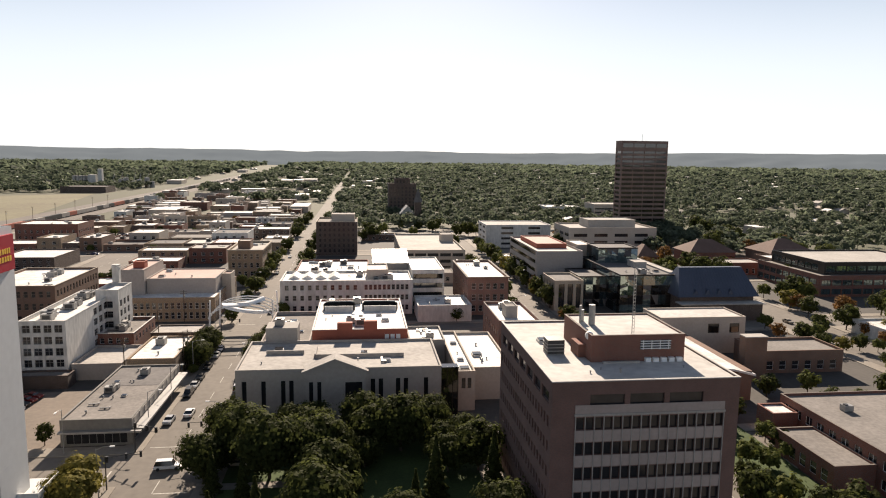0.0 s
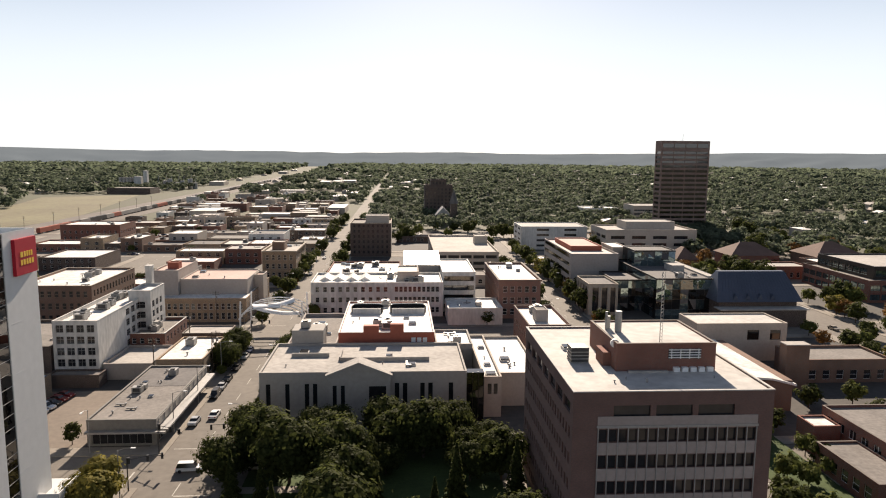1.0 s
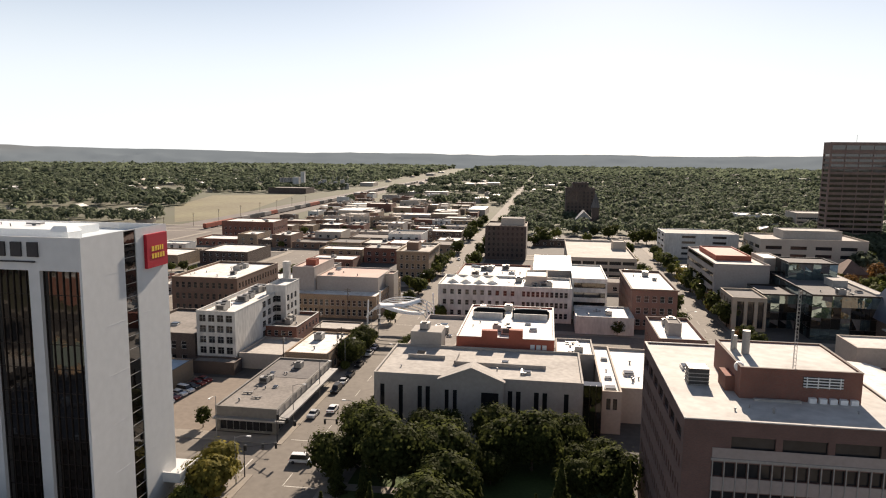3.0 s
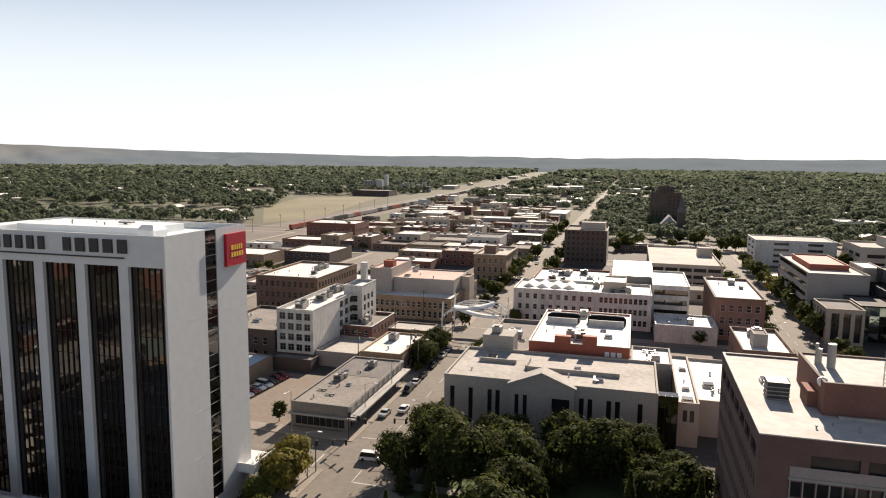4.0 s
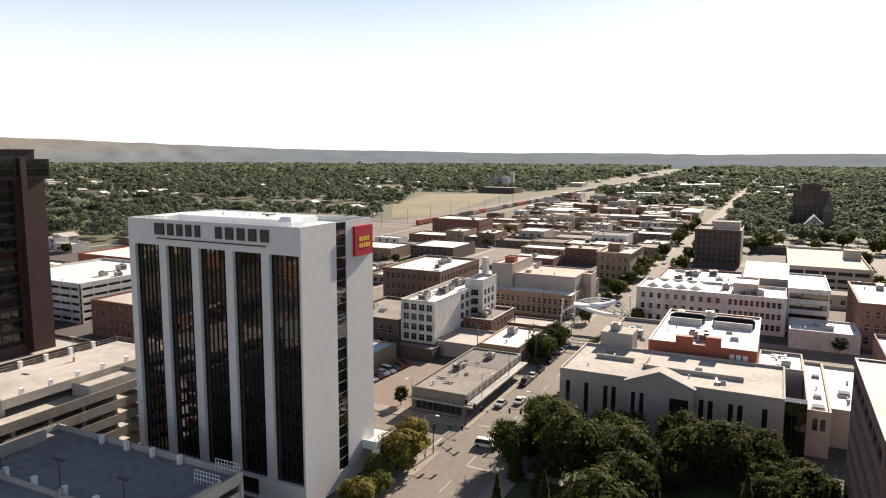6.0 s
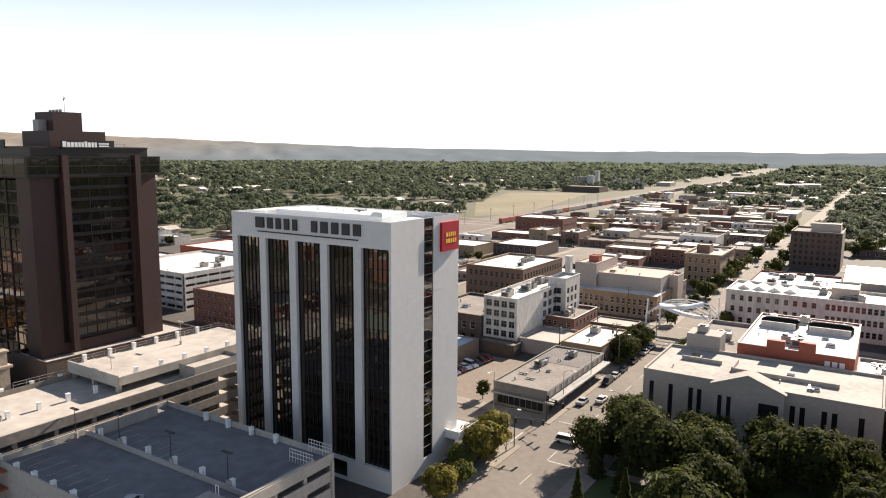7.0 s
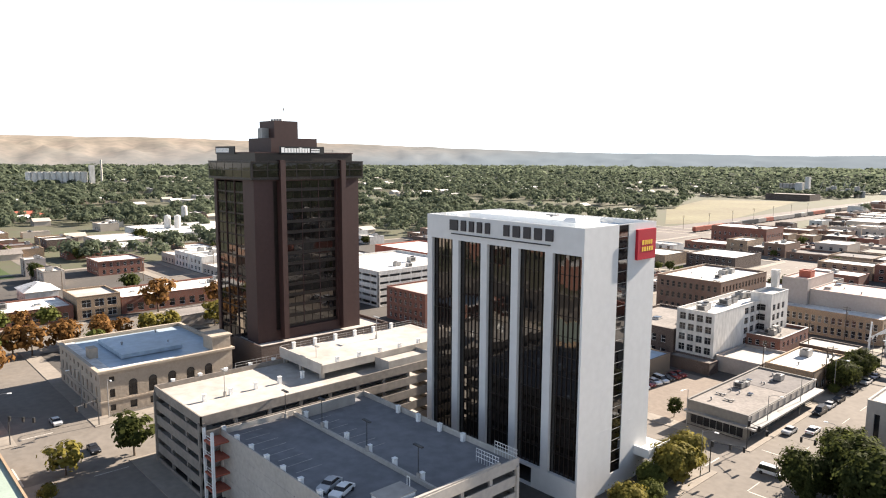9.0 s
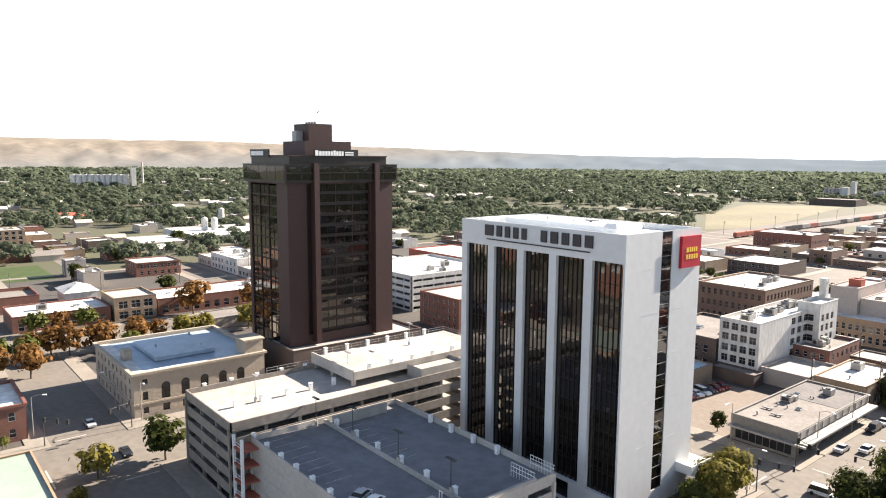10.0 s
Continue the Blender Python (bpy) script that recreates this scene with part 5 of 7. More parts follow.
# ---- parking garages by the bank tower ----
def parking(name, label, x0, x1, y0, y1, top, levels, deck, rail, pitch=6.5, solid=""):
    """An open parking structure: slabs, spandrel walls, columns; a dark block for the shade inside."""
    ob = thing(name, label, "parking garage", m=pose((x0 + x1) / 2, (y0 + y1) / 2, 0))
    a, b = (x1 - x0) / 2, (y1 - y0) / 2
    step = top / levels
    for k in range(1, levels + 1):
        z = k * step
        part("deck_slab", Shape().box(-a + 0.25, a - 0.25, -b + 0.25, b - 0.25, z - 0.35, z), deck if k == levels else CONC, ob)
    for k in range(0, levels + 1):
        z, hh = k * step, (1.0 if k else 0.8)
        for side in "senw":
            p, u, length, turn = side_frame(side, -a, a, -b, b)
            lo = z - 0.75 if k else 0.0
            part("spandrel", Shape().box(0, length, 0, 0.24, lo, z + hh), rail, ob, m=pose(p[0], p[1], 0, 0, 0, turn))
    for side in "senw":
        p, u, length, turn = side_frame(side, -a, a, -b, b)
        n = max(1, round(length / pitch))
        for i in range(n + 1):
            q = pose(p[0], p[1], 0, 0, 0, turn) @ pose(length * i / n, 0, 0)
            part("column", Shape().box(-0.3, 0.3, 0.25, 0.75, 0, top - 0.3), rail, ob, m=q)
        if side in solid:
            part("blank_wall", Shape().box(0.1, length - 0.1, 0.05, 0.2, 0, top), rail, ob, m=pose(p[0], p[1], 0, 0, 0, turn))
    # dark solid core: the shade between the levels put in as colour
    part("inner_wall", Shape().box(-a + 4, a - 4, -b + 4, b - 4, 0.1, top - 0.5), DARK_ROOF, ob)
    return ob


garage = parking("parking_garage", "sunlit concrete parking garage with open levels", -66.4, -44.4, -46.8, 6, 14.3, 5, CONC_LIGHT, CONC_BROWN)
gm_ = pose(55.4, 20.4, 0)
part("raised_ramp", Shape().box(-66.8, -50, -19, 18, 16.6, 17.0), CONC_LIGHT, garage, "raised upper deck", m=gm_)
part("ramp_edge", Shape().box(-66.8, -49.8, -19.3, -19, 15.6, 17.9).box(-50, -49.7, -19, 18, 15.8, 17.5), CONC_LIGHT, garage, m=gm_)
for x in (-66, -59, -51):
    part("ramp_column", Shape().box(x - 0.4, x + 0.4, -18.8, -18, 14.3, 16.6), CONC_LIGHT, garage, m=gm_)
part("stair_box", Shape().box(-49.5, -44.6, -6, 5.5, 14.3, 16.9, 0, "t").box(-49.1, -45.0, -5.6, 5.1, 16.2, 16.3), CONC_LIGHT, garage, "open concrete ramp well", m=gm_)
deck = parking("parking_deck", "shaded grey rooftop parking deck with white posts", -44.2, -1.9, -43.4, -12.8, 11.3, 4, CONC_DECK, CONC, solid="s")
dm = pose(23.05, 28.1, 0)
for k in range(8):
    for y in (-41.2, -28.6):
        part("bay_line", Shape().box(-42 + k * 2.8, -41.88 + k * 2.8, y, y + 4.6, 11.31, 11.325), PAINT_LINE, deck, m=dm)
part("middle_kerb", Shape().box(-43.8, -3, -29.3, -28.9, 11.3, 12.0), CONC, deck, m=dm)
part("end_panel", Shape().box(-41.6, -41.2, -28.8, -17, 11.3, 13.2), CONC_LIGHT, deck, m=dm)
part("corner_parapet", Shape().box(-9, -2, -43.3, -42.7, 11.3, 12.9).box(-2.5, -2, -42.7, -17, 11.3, 12.6), CONC_LIGHT, deck, m=dm)
for y in (-13.1, -17.4):
    for z in (12.2, 12.9, 13.5):
        part("fence_rail", Shape().tube((-7, y, z), (-2, y, z), 0.05, n=5), WHITE_METAL, deck, "white metal railing", m=dm)
    for k in range(9):
        part("fence_post", Shape().tube((-7 + k * 0.6, y, 11.3), (-7 + k * 0.6, y, 13.5), 0.03, n=4), WHITE_METAL, deck, m=dm)
rail = Shape()
for x0, y0, x1, y1, z in ((-66.2, -30, -66.2, 6, 15.3), (-66.6, -19, -66.6, 18, 17.0), (-66.6, 18, -50, 18, 17.0)):
    for h in (0.55, 1.1):
        rail.tube((x0, y0, z + h), (x1, y1, z + h), 0.04, n=5)
    n = int(max(abs(x1 - x0), abs(y1 - y0)) / 2.4)
    for k in range(n + 1):
        x, y = x0 + (x1 - x0) * k / n, y0 + (y1 - y0) * k / n
        rail.tube((x, y, z - 0.2), (x, y, z + 1.1), 0.04, n=5)
part("edge_rail", rail, METAL, garage, "thin grey railing along the deck edge", m=gm_)
stair = thing("stair_tower", "open steel stair tower with red landings and white rails", "stair tower", m=pose(-42.5, -45.1, 0))
for x in (-1.7, 1.6):
    part("post", Shape().box(x - 0.22, x + 0.22, -1.5, -1.05, 0, 13.4), WHITE_METAL, stair)
for k in range(1, 5):
    z = k * 2.83
    part("landing", Shape().box(-1.8, 1.8, -1.45, 1.6, z - 0.3, z), RUST, stair, "red-painted steel landing")
    part("rail", Shape().box(-1.5, 1.4, -1.4, -1.33, z + 1.0, z + 1.08).box(-1.5, 1.4, -1.4, -1.33, z + 0.5, z + 0.56), WHITE_METAL, stair)
    part("flight", Shape().face([(-1.6, -0.9, z - 2.8), (-1.6, 0.2, z - 2.8), (1.6, 0.2, z - 0.05), (1.6, -0.9, z - 0.05)]).face([(-1.6, 0.2, z - 3.0), (-1.6, -0.9, z - 3.0), (1.6, -0.9, z - 0.25), (1.6, 0.2, z - 0.25)]), METAL, stair)
lift = thing("lift_head_box", "low white box with a ladder on the parking deck", "roof box", m=pose(-5.2, -35.6, 11.3))
part("box", Shape().box(-1.7, 1.7, -2.6, 2.6, 0, 1.5), WHITE_METAL, lift)
part("lid", Shape().box(-1.85, 1.85, -2.75, 2.75, 1.5, 1.65), CONC_LIGHT, lift)
part("ladder", Shape().tube((-0.3, 2.7, 0), (-0.3, 2.7, 3.0), 0.05, n=6).tube((0.3, 2.7, 0), (0.3, 2.7, 3.0), 0.05, n=6).tube((-0.3, 2.7, 3.0), (0.3, 2.7, 3.0), 0.05, n=6), WHITE_METAL, lift)


def make_bollard():
    ob = thing("deck_post", "white square post cap on the parking deck edge", "post", "deck posts")
    part("post", Shape().box(-0.32, 0.32, -0.32, 0.32, 0, 1.35), WHITE_METAL, ob)
    part("cap", Shape().box(-0.38, 0.38, -0.38, 0.38, 1.35, 1.45), WHITE_METAL, ob)
    return ob


post0 = make_bollard()
spots = [(-40.7 + k * 6.65, -28.4, 11.3) for k in range(6)] + [(-31.9 + k * 5.95, -13.6, 11.3) for k in range(4)] + [(-44 + k * 5.2, -42.9, 11.3) for k in range(8)]
spots += [(-66.5, -43 + k * 5.5, 14.3) for k in range(5)] + [(-54, -42 + k * 5.2, 14.3) for k in range(5)] + [(-66.3, -16 + k * 5.5, 17.0) for k in range(6)] + [(-50.4, -15 + k * 5.5, 17.0) for k in range(6)]
post0.matrix_basis = pose(*spots[0])
for q in spots[1:]:
    copy_thing(post0, pose(*q))


def make_deck_lamp(dark):
    ob = thing("deck_lamp", "dark twin-head parking lamp on a concrete foot" if dark else "slim grey parking lamp pole", "lamp post", "parking deck lamps")
    mm = DARK_METAL if dark else METAL
    part("foot", Shape().tube((0, 0, 0), (0, 0, 0.9), 0.3), CONC_LIGHT, ob)
    part("pole", Shape().tube((0, 0, 0.9), (0, 0, 5.2), 0.08, 0.06), mm, ob)
    for sx in (-1, 1):
        part("lamp_head", Shape().box(min(0, sx), max(0, sx), -0.25, 0.25, 5.1, 5.28), mm, ob)
    return ob


l0 = make_deck_lamp(True)
l0.matrix_basis = pose(-33.9, -29.2, 11.98)
for q in ((-20.4, -29.2, 11.98), (-7.4, -29.2, 11.98), (-43.6, -31, 11.3)):
    copy_thing(l0, pose(*q))
l1 = make_deck_lamp(False)
l1.matrix_basis = pose(-54, -38, 14.3)
for q in ((-57, -16, 14.3), (-61, 3, 17)):
    copy_thing(l1, pose(*q))

# ---- old stone post office and the blocks across the avenue ----
po = building("stone_post_office", "buff stone classical post office with arched windows and blue roof", -133, -98, -48, -16, 10.6, STONE, BLUE_ROOF,
              {"s": grid(35, 9, 1.2, [(0.8, 2.3), (4.0, 6.4), (7.8, 9.0)], 1.2), "e": [(2.0, 3.2, a, b) for a, b in ((0.8, 2.3), (4.0, 6.0), (7.8, 9.0))] + [(6.2 + k * 4.6, 8.2 + k * 4.6, 3.6, 6.6, "cross") for k in range(5)] + [(6.4 + k * 4.6, 8.0 + k * 4.6, 0.6, 2.4) for k in range(5)]},
              par=0.9, rec=0.4, frame_m=BRONZE, cornice=0.5, cap=STONE)
pm = pose(115.5, 32, 0)
for k in range(5):
    y = -40.8 + k * 4.6
    s = Shape()
    for i in range(8):
        a0, a1 = math.pi * i / 8, math.pi * (i + 1) / 8
        s.face([(-97.93, y - math.cos(a0) * 1.0, 6.6 + math.sin(a0) * 1.0), (-97.93, y - math.cos(a1) * 1.0, 6.6 + math.sin(a1) * 1.0), (-97.93, y, 6.6)])
    part("arch_head", s, GLASS, po, m=pm)
part("belt_course", Shape().box(-133.15, -97.85, -48.15, -48, 3.0, 3.4).box(-98, -97.85, -48, -16, 3.0, 3.4), STONE, po, m=pm)
part("roof_ridge", Shape().box(-127, -108, -40, -25, 9.9, 10.9), BLUE_ROOF, po, "raised blue metal roof centre", m=pm)
part("white_gutter_roof", Shape().box(-132.6, -98.4, -47.6, -44.6, 9.72, 9.9).box(-102, -98.4, -44.6, -17, 9.72, 9.9), WHITE_ROOF, po, m=pm)
part("chimney", Shape().box(-116, -113, -46, -44, 9.8, 12.4), STONE, po, m=pm)
part("corner_tower", Shape().box(-104, -98.3, -21, -16.2, 10.4, 13.8), STONE, po, "small stone corner tower", m=pm)
part("tower_cap", Shape().box(-104.4, -97.9, -21.4, -15.8, 13.8, 14.2), STONE, po, m=pm)
clutter(-128, -110, -43, -22, 10.9, 3, 51, (1,))
building("red_corner_store", "red brick corner store with pale flat roof", -120, -100, -88, -69, 8, BRICK_RED, WHITE_ROOF, {"e": grid(19, 5, 1.3, rows(1, 3.6, 2, 1.9)), "n": grid(20, 5, 1.3, rows(1, 3.6, 2, 1.9))}, par=0.7, cornice=0.25)
building("green_roof_shop", "low shop with a pale green metal roof", -82, -56, -92, -71, 4.2, BRICK_TAN, GREEN_ROOF, par=0.3)
building("brick_terrace", "low red brick terrace with white roof", -226, -204, -58, -27, 5.8, BRICK_RED, WHITE_ROOF, {"e": grid(31, 9, 1.8, [(0.8, 3.4)])}, par=0.5)
building("tan_arcade", "tan two-storey arcade with dark square openings", -222, -203, -26, -11, 8.6, BRICK_TAN, TAN_ROOF, {"e": [(1.6 + k * 4.4, 4.8 + k * 4.4, a, b, "cross") for k in range(3) for a, b in ((0.6, 3.4), (4.4, 7.2))]}, par=0.6)
building("long_brick_store", "long red brick store with a white roof", -226, -203.5, -10.5, 40, 6.4, BRICK_RED, WHITE_ROOF, {"e": grid(50, 12, 2.2, [(0.8, 3.6)])}, par=0.6)
building("red_corner_ruin", "red brick shop with uneven parapet", -262, -240, -62, -44, 6.5, BRICK_RED, GREY_ROOF, {"e": grid(18, 4, 1.8, [(0.8, 3.4)])}, par=1.2)
hip_house("white_barn_shed", "white metal shed with a pale gabled roof", -262, -246, -34, -22, 5, 2.6, PAINT_WHITE, WHITE_ROOF)
building("white_plant", "long white industrial plant with flat pale roofs", -480, -404, 78, 150, 6.5, PAINT_WHITE, WHITE_ROOF, {"e": grid(72, 9, 2.4, [(1.2, 3.6)])}, par=0.4)
building("plant_shed", "low tan shed of the white plant", -445, -400, 40, 70, 5, STUCCO, WHITE_ROOF, {"e": grid(30, 4, 2.4, [(0.6, 3.4)])}, par=0.4)
for x, y, h in ((-452, 100, 15), (-448, 106, 15), (-500, 132, 18)):
    tank = thing("storage_tank", "upright white storage tank beside the plant", "tank", "plant tanks", pose(x, y, 0))
    part("shell", Shape().tube((0, 0, 0), (0, 0, h), 2.4, n=16), PAINT_WHITE, tank)
    part("dome", Shape().tube((0, 0, h), (0, 0, h + 0.9), 2.4, 0.6, n=16), PAINT_WHITE, tank)
building("tan_brick_school", "tan brick three-storey school with dark window bands", -505, -476, -64, -14, 11, BRICK_TAN, TAN_ROOF, {"e": grid(50, 12, 2.4, rows(1.2, 3.4, 3, 2.0))}, par=0.5)
hip_house("red_roof_motel", "low motel with a bright red roof", -672, -650, 30, 64, 4.5, 4, PAINT_WHITE, RUST)
setting("park_green", Shape().box(-372, -318, -92, -24, -0.1, 0.09, 0, "b"), LAWN, "watered green lawn of a small park")
setting("link_road", Shape().box(-640, -330, -14, -2, -0.1, 0.08, 0, "b"), ROADWAY, "pale road leading out past the park")
building("hotel_foot_shed", "low flat-roofed shed at the hotel's far side", -182, -168.5, -2, 14, 4.2, TAUPE, GREY_ROOF, par=0.4)
clutter(-224, -205, -8, 38, 5.8, 9, 52)
clutter(-224, -205, -56, -29, 5.3, 5, 53)
building("brick_depot", "two-storey red brick depot with pale roof", -318, -298, 8, 30, 7.2, BRICK_RED, WHITE_ROOF, {"e": grid(22, 6, 1.4, rows(0.8, 3.4, 2, 2)), "s": grid(20, 5, 1.4, rows(0.8, 3.4, 2, 2))}, cornice=0.3)
curv = parking("white_parking_garage", "white concrete parking garage with open levels", -196, -150, 70, 116, 13.5, 5, WHITE_ROOF, PAINT_WHITE, 5.5)
building("brown_hotel_annexe", "red-brown brick four-storey block", -134, -112, 62, 86, 12, BRICK_RED, TAN_ROOF, {"s": grid(22, 7, 1.3, rows(1, 2.8, 4, 1.7)), "e": grid(24, 8, 1.3, rows(1, 2.8, 4, 1.7))}, par=0.5)
building("long_red_warehouse", "long red-walled warehouse with pale roof", -260, -190, 150, 185, 8, RUST, WHITE_ROOF, {"s": grid(70, 16, 1.6, [(2, 4.2)])})
building("brick_rail_warehouse", "red brick warehouse by the railway with white roof", -170, -131, 384, 412, 12, BRICK_RED, WHITE_ROOF, {"s": grid(39, 10, 1.4, rows(2, 4, 2, 2)), "e": grid(28, 7, 1.4, rows(2, 4, 2, 2))})
clutter(-168, -133, 386, 410, 11.4, 6, 54)
clutter(-194, -152, 72, 114, 13.5, 5, 55, (0, 1))
building("dark_row", "dark brick row with pale roof", -126, -98, 268, 300, 7, BRICK_DARK, WHITE_ROOF, {"s": grid(28, 7, 1.6, [(1, 3), (4.2, 6)])})
building("tan_row", "tan brick row with white roof", -158, -130, 252, 278, 6.5, BRICK_TAN, WHITE_ROOF, {"s": grid(28, 7, 1.6, [(1, 3)])})

# ---- low commercial blocks further out ----
def low_block(r, x0, x1, y0, y1, h):
    wall = r.choice((BRICK_RED, BRICK_RED, BRICK_BROWN, BRICK_BROWN, BRICK_TAN, STUCCO, PAINT_WHITE, TAUPE, BRICK_DARK, BRICK_DARK))
    roof = r.choice((WHITE_ROOF, WHITE_ROOF, WHITE_ROOF, WHITE_ROOF, PALE_ROOF, TAN_ROOF, GREY_ROOF, DARK_ROOF))
    word = {"red_brick": "red brick", "brown_brick": "brown brick", "tan_brick": "tan brick", "beige_stucco": "beige stucco", "white_paint": "white painted", "taupe_stucco": "taupe stucco", "dark_brick": "dark brick"}[wall.name]
    tone = {"white_membrane": "white", "pale_patched_membrane": "pale", "tan_membrane": "tan", "grey_gravel_roof": "grey", "dark_tar_roof": "dark"}[roof.name]
    lv = rows(0.9, 3.4, max(1, int(h / 3.6)), 1.9)
    w = {"s": grid(x1 - x0, max(2, int((x1 - x0) / 4.6)), 2.0, lv, 0.8, None)} if y0 < 520 else {"s": grid(x1 - x0, 2, 2.2, lv[:1], 0.8)}
    building("low_commercial_building", "low %s commercial building with a %s flat roof" % (word, tone), x0, x1, y0, y1, h, wall, roof, w, par=r.uniform(0.3, 0.9), group="low commercial buildings")
    clutter(x0, x1, y0, y1, h - 0.6, r.randint(1, 3) if y0 < 520 else 1, int(abs(x0) + y0), (0, 0, 1, 2, 3))


r = random.Random(31)
TAKEN = [(o.location.x, o.location.y) for o in scene.objects if o.parent is None and o.get("category", "") not in ("", "air unit", "vent", "skylight", "duct", "post")]
FREE = [(-166, -94, 150, 224, 1), (-166, -94, 242, 320, 1), (-166, 6, 338, 416, 1), (-68, 6, 203, 224, 1), (-90, -12, 242, 320, 1), (-166, 6, 434, 500, 1), (-150, 2, 505, 560, 0.9), (-170, 0, 565, 640, 0.8), (-180, -20, 645, 730, 0.7),
        (26, 108, 226, 250, 0.5), (54, 108, 338, 400, 0.5), (129, 200, 130, 148, 0.5), (129, 200, 260, 310, 0.6), (-68, -52, 48, 130, 0.9), (-166, -140, 50, 66, 1), (-330, -230, 50, 140, 0.75), (-330, -265, 150, 300, 0.7), (-330, -232, -20, 45, 0.35), (-330, -270, -140, -60, 0.5), (-430, -335, -60, 200, 0.45), (-290, -200, 200, 320, 0.7), (-190, -100, 90, 140, 0.5), (224, 300, 60, 150, 0.5), (-560, -440, -40, 190, 0.3), (-200, -60, 740, 900, 0.5)]
for x0, x1, y0, y1, dens in FREE:
    y = y0
    while y < y1 - 9:
        d = min(r.uniform(12, 30), y1 - y)
        x = x0
        while x < x1 - 8:
            w = min(r.uniform(9, 30), x1 - x)
            cx, cy = x + w / 2, y + d / 2
            if w > 6 and d > 8 and r.random() < dens and not any(abs(cx - a) < 24 + w / 2 and abs(cy - b) < 22 + d / 2 for a, b in TAKEN):
                low_block(r, x + 0.4, x + w - 0.4, y + 0.5, y + d - r.uniform(0.5, 4), r.choice((4.2, 4.8, 5.2, 6, 7.2, 8.4)))
            x += w + r.choice((0, 0, 0, 5, 9))
        y += d + r.choice((0.5, 4, 7))

# ---- grain elevators, silos, trains ----
el = thing("grain_elevator", "pale concrete grain elevator with tall headhouse", "grain elevator", m=pose(-405, 1115, 0) @ Matrix.Diagonal((0.8, 0.8, 0.8, 1)))
for k in range(5):
    part("silo", Shape().tube((-14 + k * 7, 0, 0), (-14 + k * 7, 0, 24), 3.5, n=14), CONC_LIGHT, el)
part("headhouse", Shape().box(16, 30, -6, 6, 0, 26).box(34, 42, -4, 6, 0, 38), PAINT_WHITE, el)
for k in range(7):
    part("steel_bin", Shape().tube((62 + k * 13, 10 * (k % 2), 0), (62 + k * 13, 10 * (k % 2), 13 + 4 * (k % 3)), 5, n=12), METAL, el)
    part("leg", Shape().tube((62 + k * 13, 10 * (k % 2), 13), (66 + k * 13, 10 * (k % 2), 28 + 3 * (k % 2)), 0.5, n=5), METAL, el)
building("dark_grain_shed", "dark long shed with a low grey roof", -372, -310, 950, 990, 9, BRICK_DARK, GREY_ROOF)
silo = thing("white_silo_row", "long row of white storage silos with a tall end tower", "silos", m=pose(-1458, 257, 0) @ Matrix.Diagonal((0.88, 0.88, 0.88, 1)))
for k in range(10):
    part("silo", Shape().tube((-8 + k * 5.6, -50 + k * 11, 0), (-8 + k * 5.6, -50 + k * 11, 31), 6.5, n=14), PAINT_WHITE, silo)
part("end_tower", Shape().box(46, 56, 58, 68, 0, 46), PAINT_WHITE, silo)
part("stack", Shape().tube((62, 80, 0), (62, 80, 58), 2.2, n=10), CONC, silo)
part("low_shed", Shape().box(-20, 60, -90, -60, 0, 9), PAINT_WHITE, silo)


def make_wagon(c, word):
    ob = thing("rail_wagon", "%s railway goods wagon standing on the track" % word, "railway wagon", "railway wagons")
    part("body", Shape().box(-1.5, 1.5, -8, 8, 1.1, 4.2).box(-1.2, 1.2, -7.6, 7.6, 4.2, 4.5), c, ob)
    for y in (-5.6, 5.6):
        part("bogie", Shape().box(-1.2, 1.2, y - 1.6, y + 1.6, 0.2, 1.1), DARK_METAL, ob)
    return ob


wag = [make_wagon(RUST, "rust-red"), make_wagon(GREY_WALL, "grey"), make_wagon(DARK_METAL, "black"), make_wagon(TAN_ROOF, "tan")]
rr = random.Random(2)
first_w = [True] * 4
for lane, y0, n in ((0, 440, 24), (1, 880, 34)):
    for k in range(n):
        i, y = rr.randrange(4), y0 + k * 17.2
        t = (y - 330) / 2070
        m = pose(-207 - 30 * t - 6 * lane, y, 0.1, 0, 0, -0.9)
        if first_w[i]:
            first_w[i] = False
            wag[i].matrix_basis = m
        else:
            copy_thing(wag[i], m)

# ---- vehicles ----
PAINTS = {}
for word, c in (("white", (0.75, 0.75, 0.74)), ("silver", (0.42, 0.43, 0.44)), ("black", (0.02, 0.02, 0.022)), ("dark red", (0.20, 0.02, 0.02)), ("dark blue", (0.03, 0.05, 0.12)), ("tan", (0.38, 0.33, 0.26))):
    PAINTS[word] = mat("car_paint_" + word.replace(" ", "_"), c, 0.3, 0.1, var=0.04, spec=0.6)


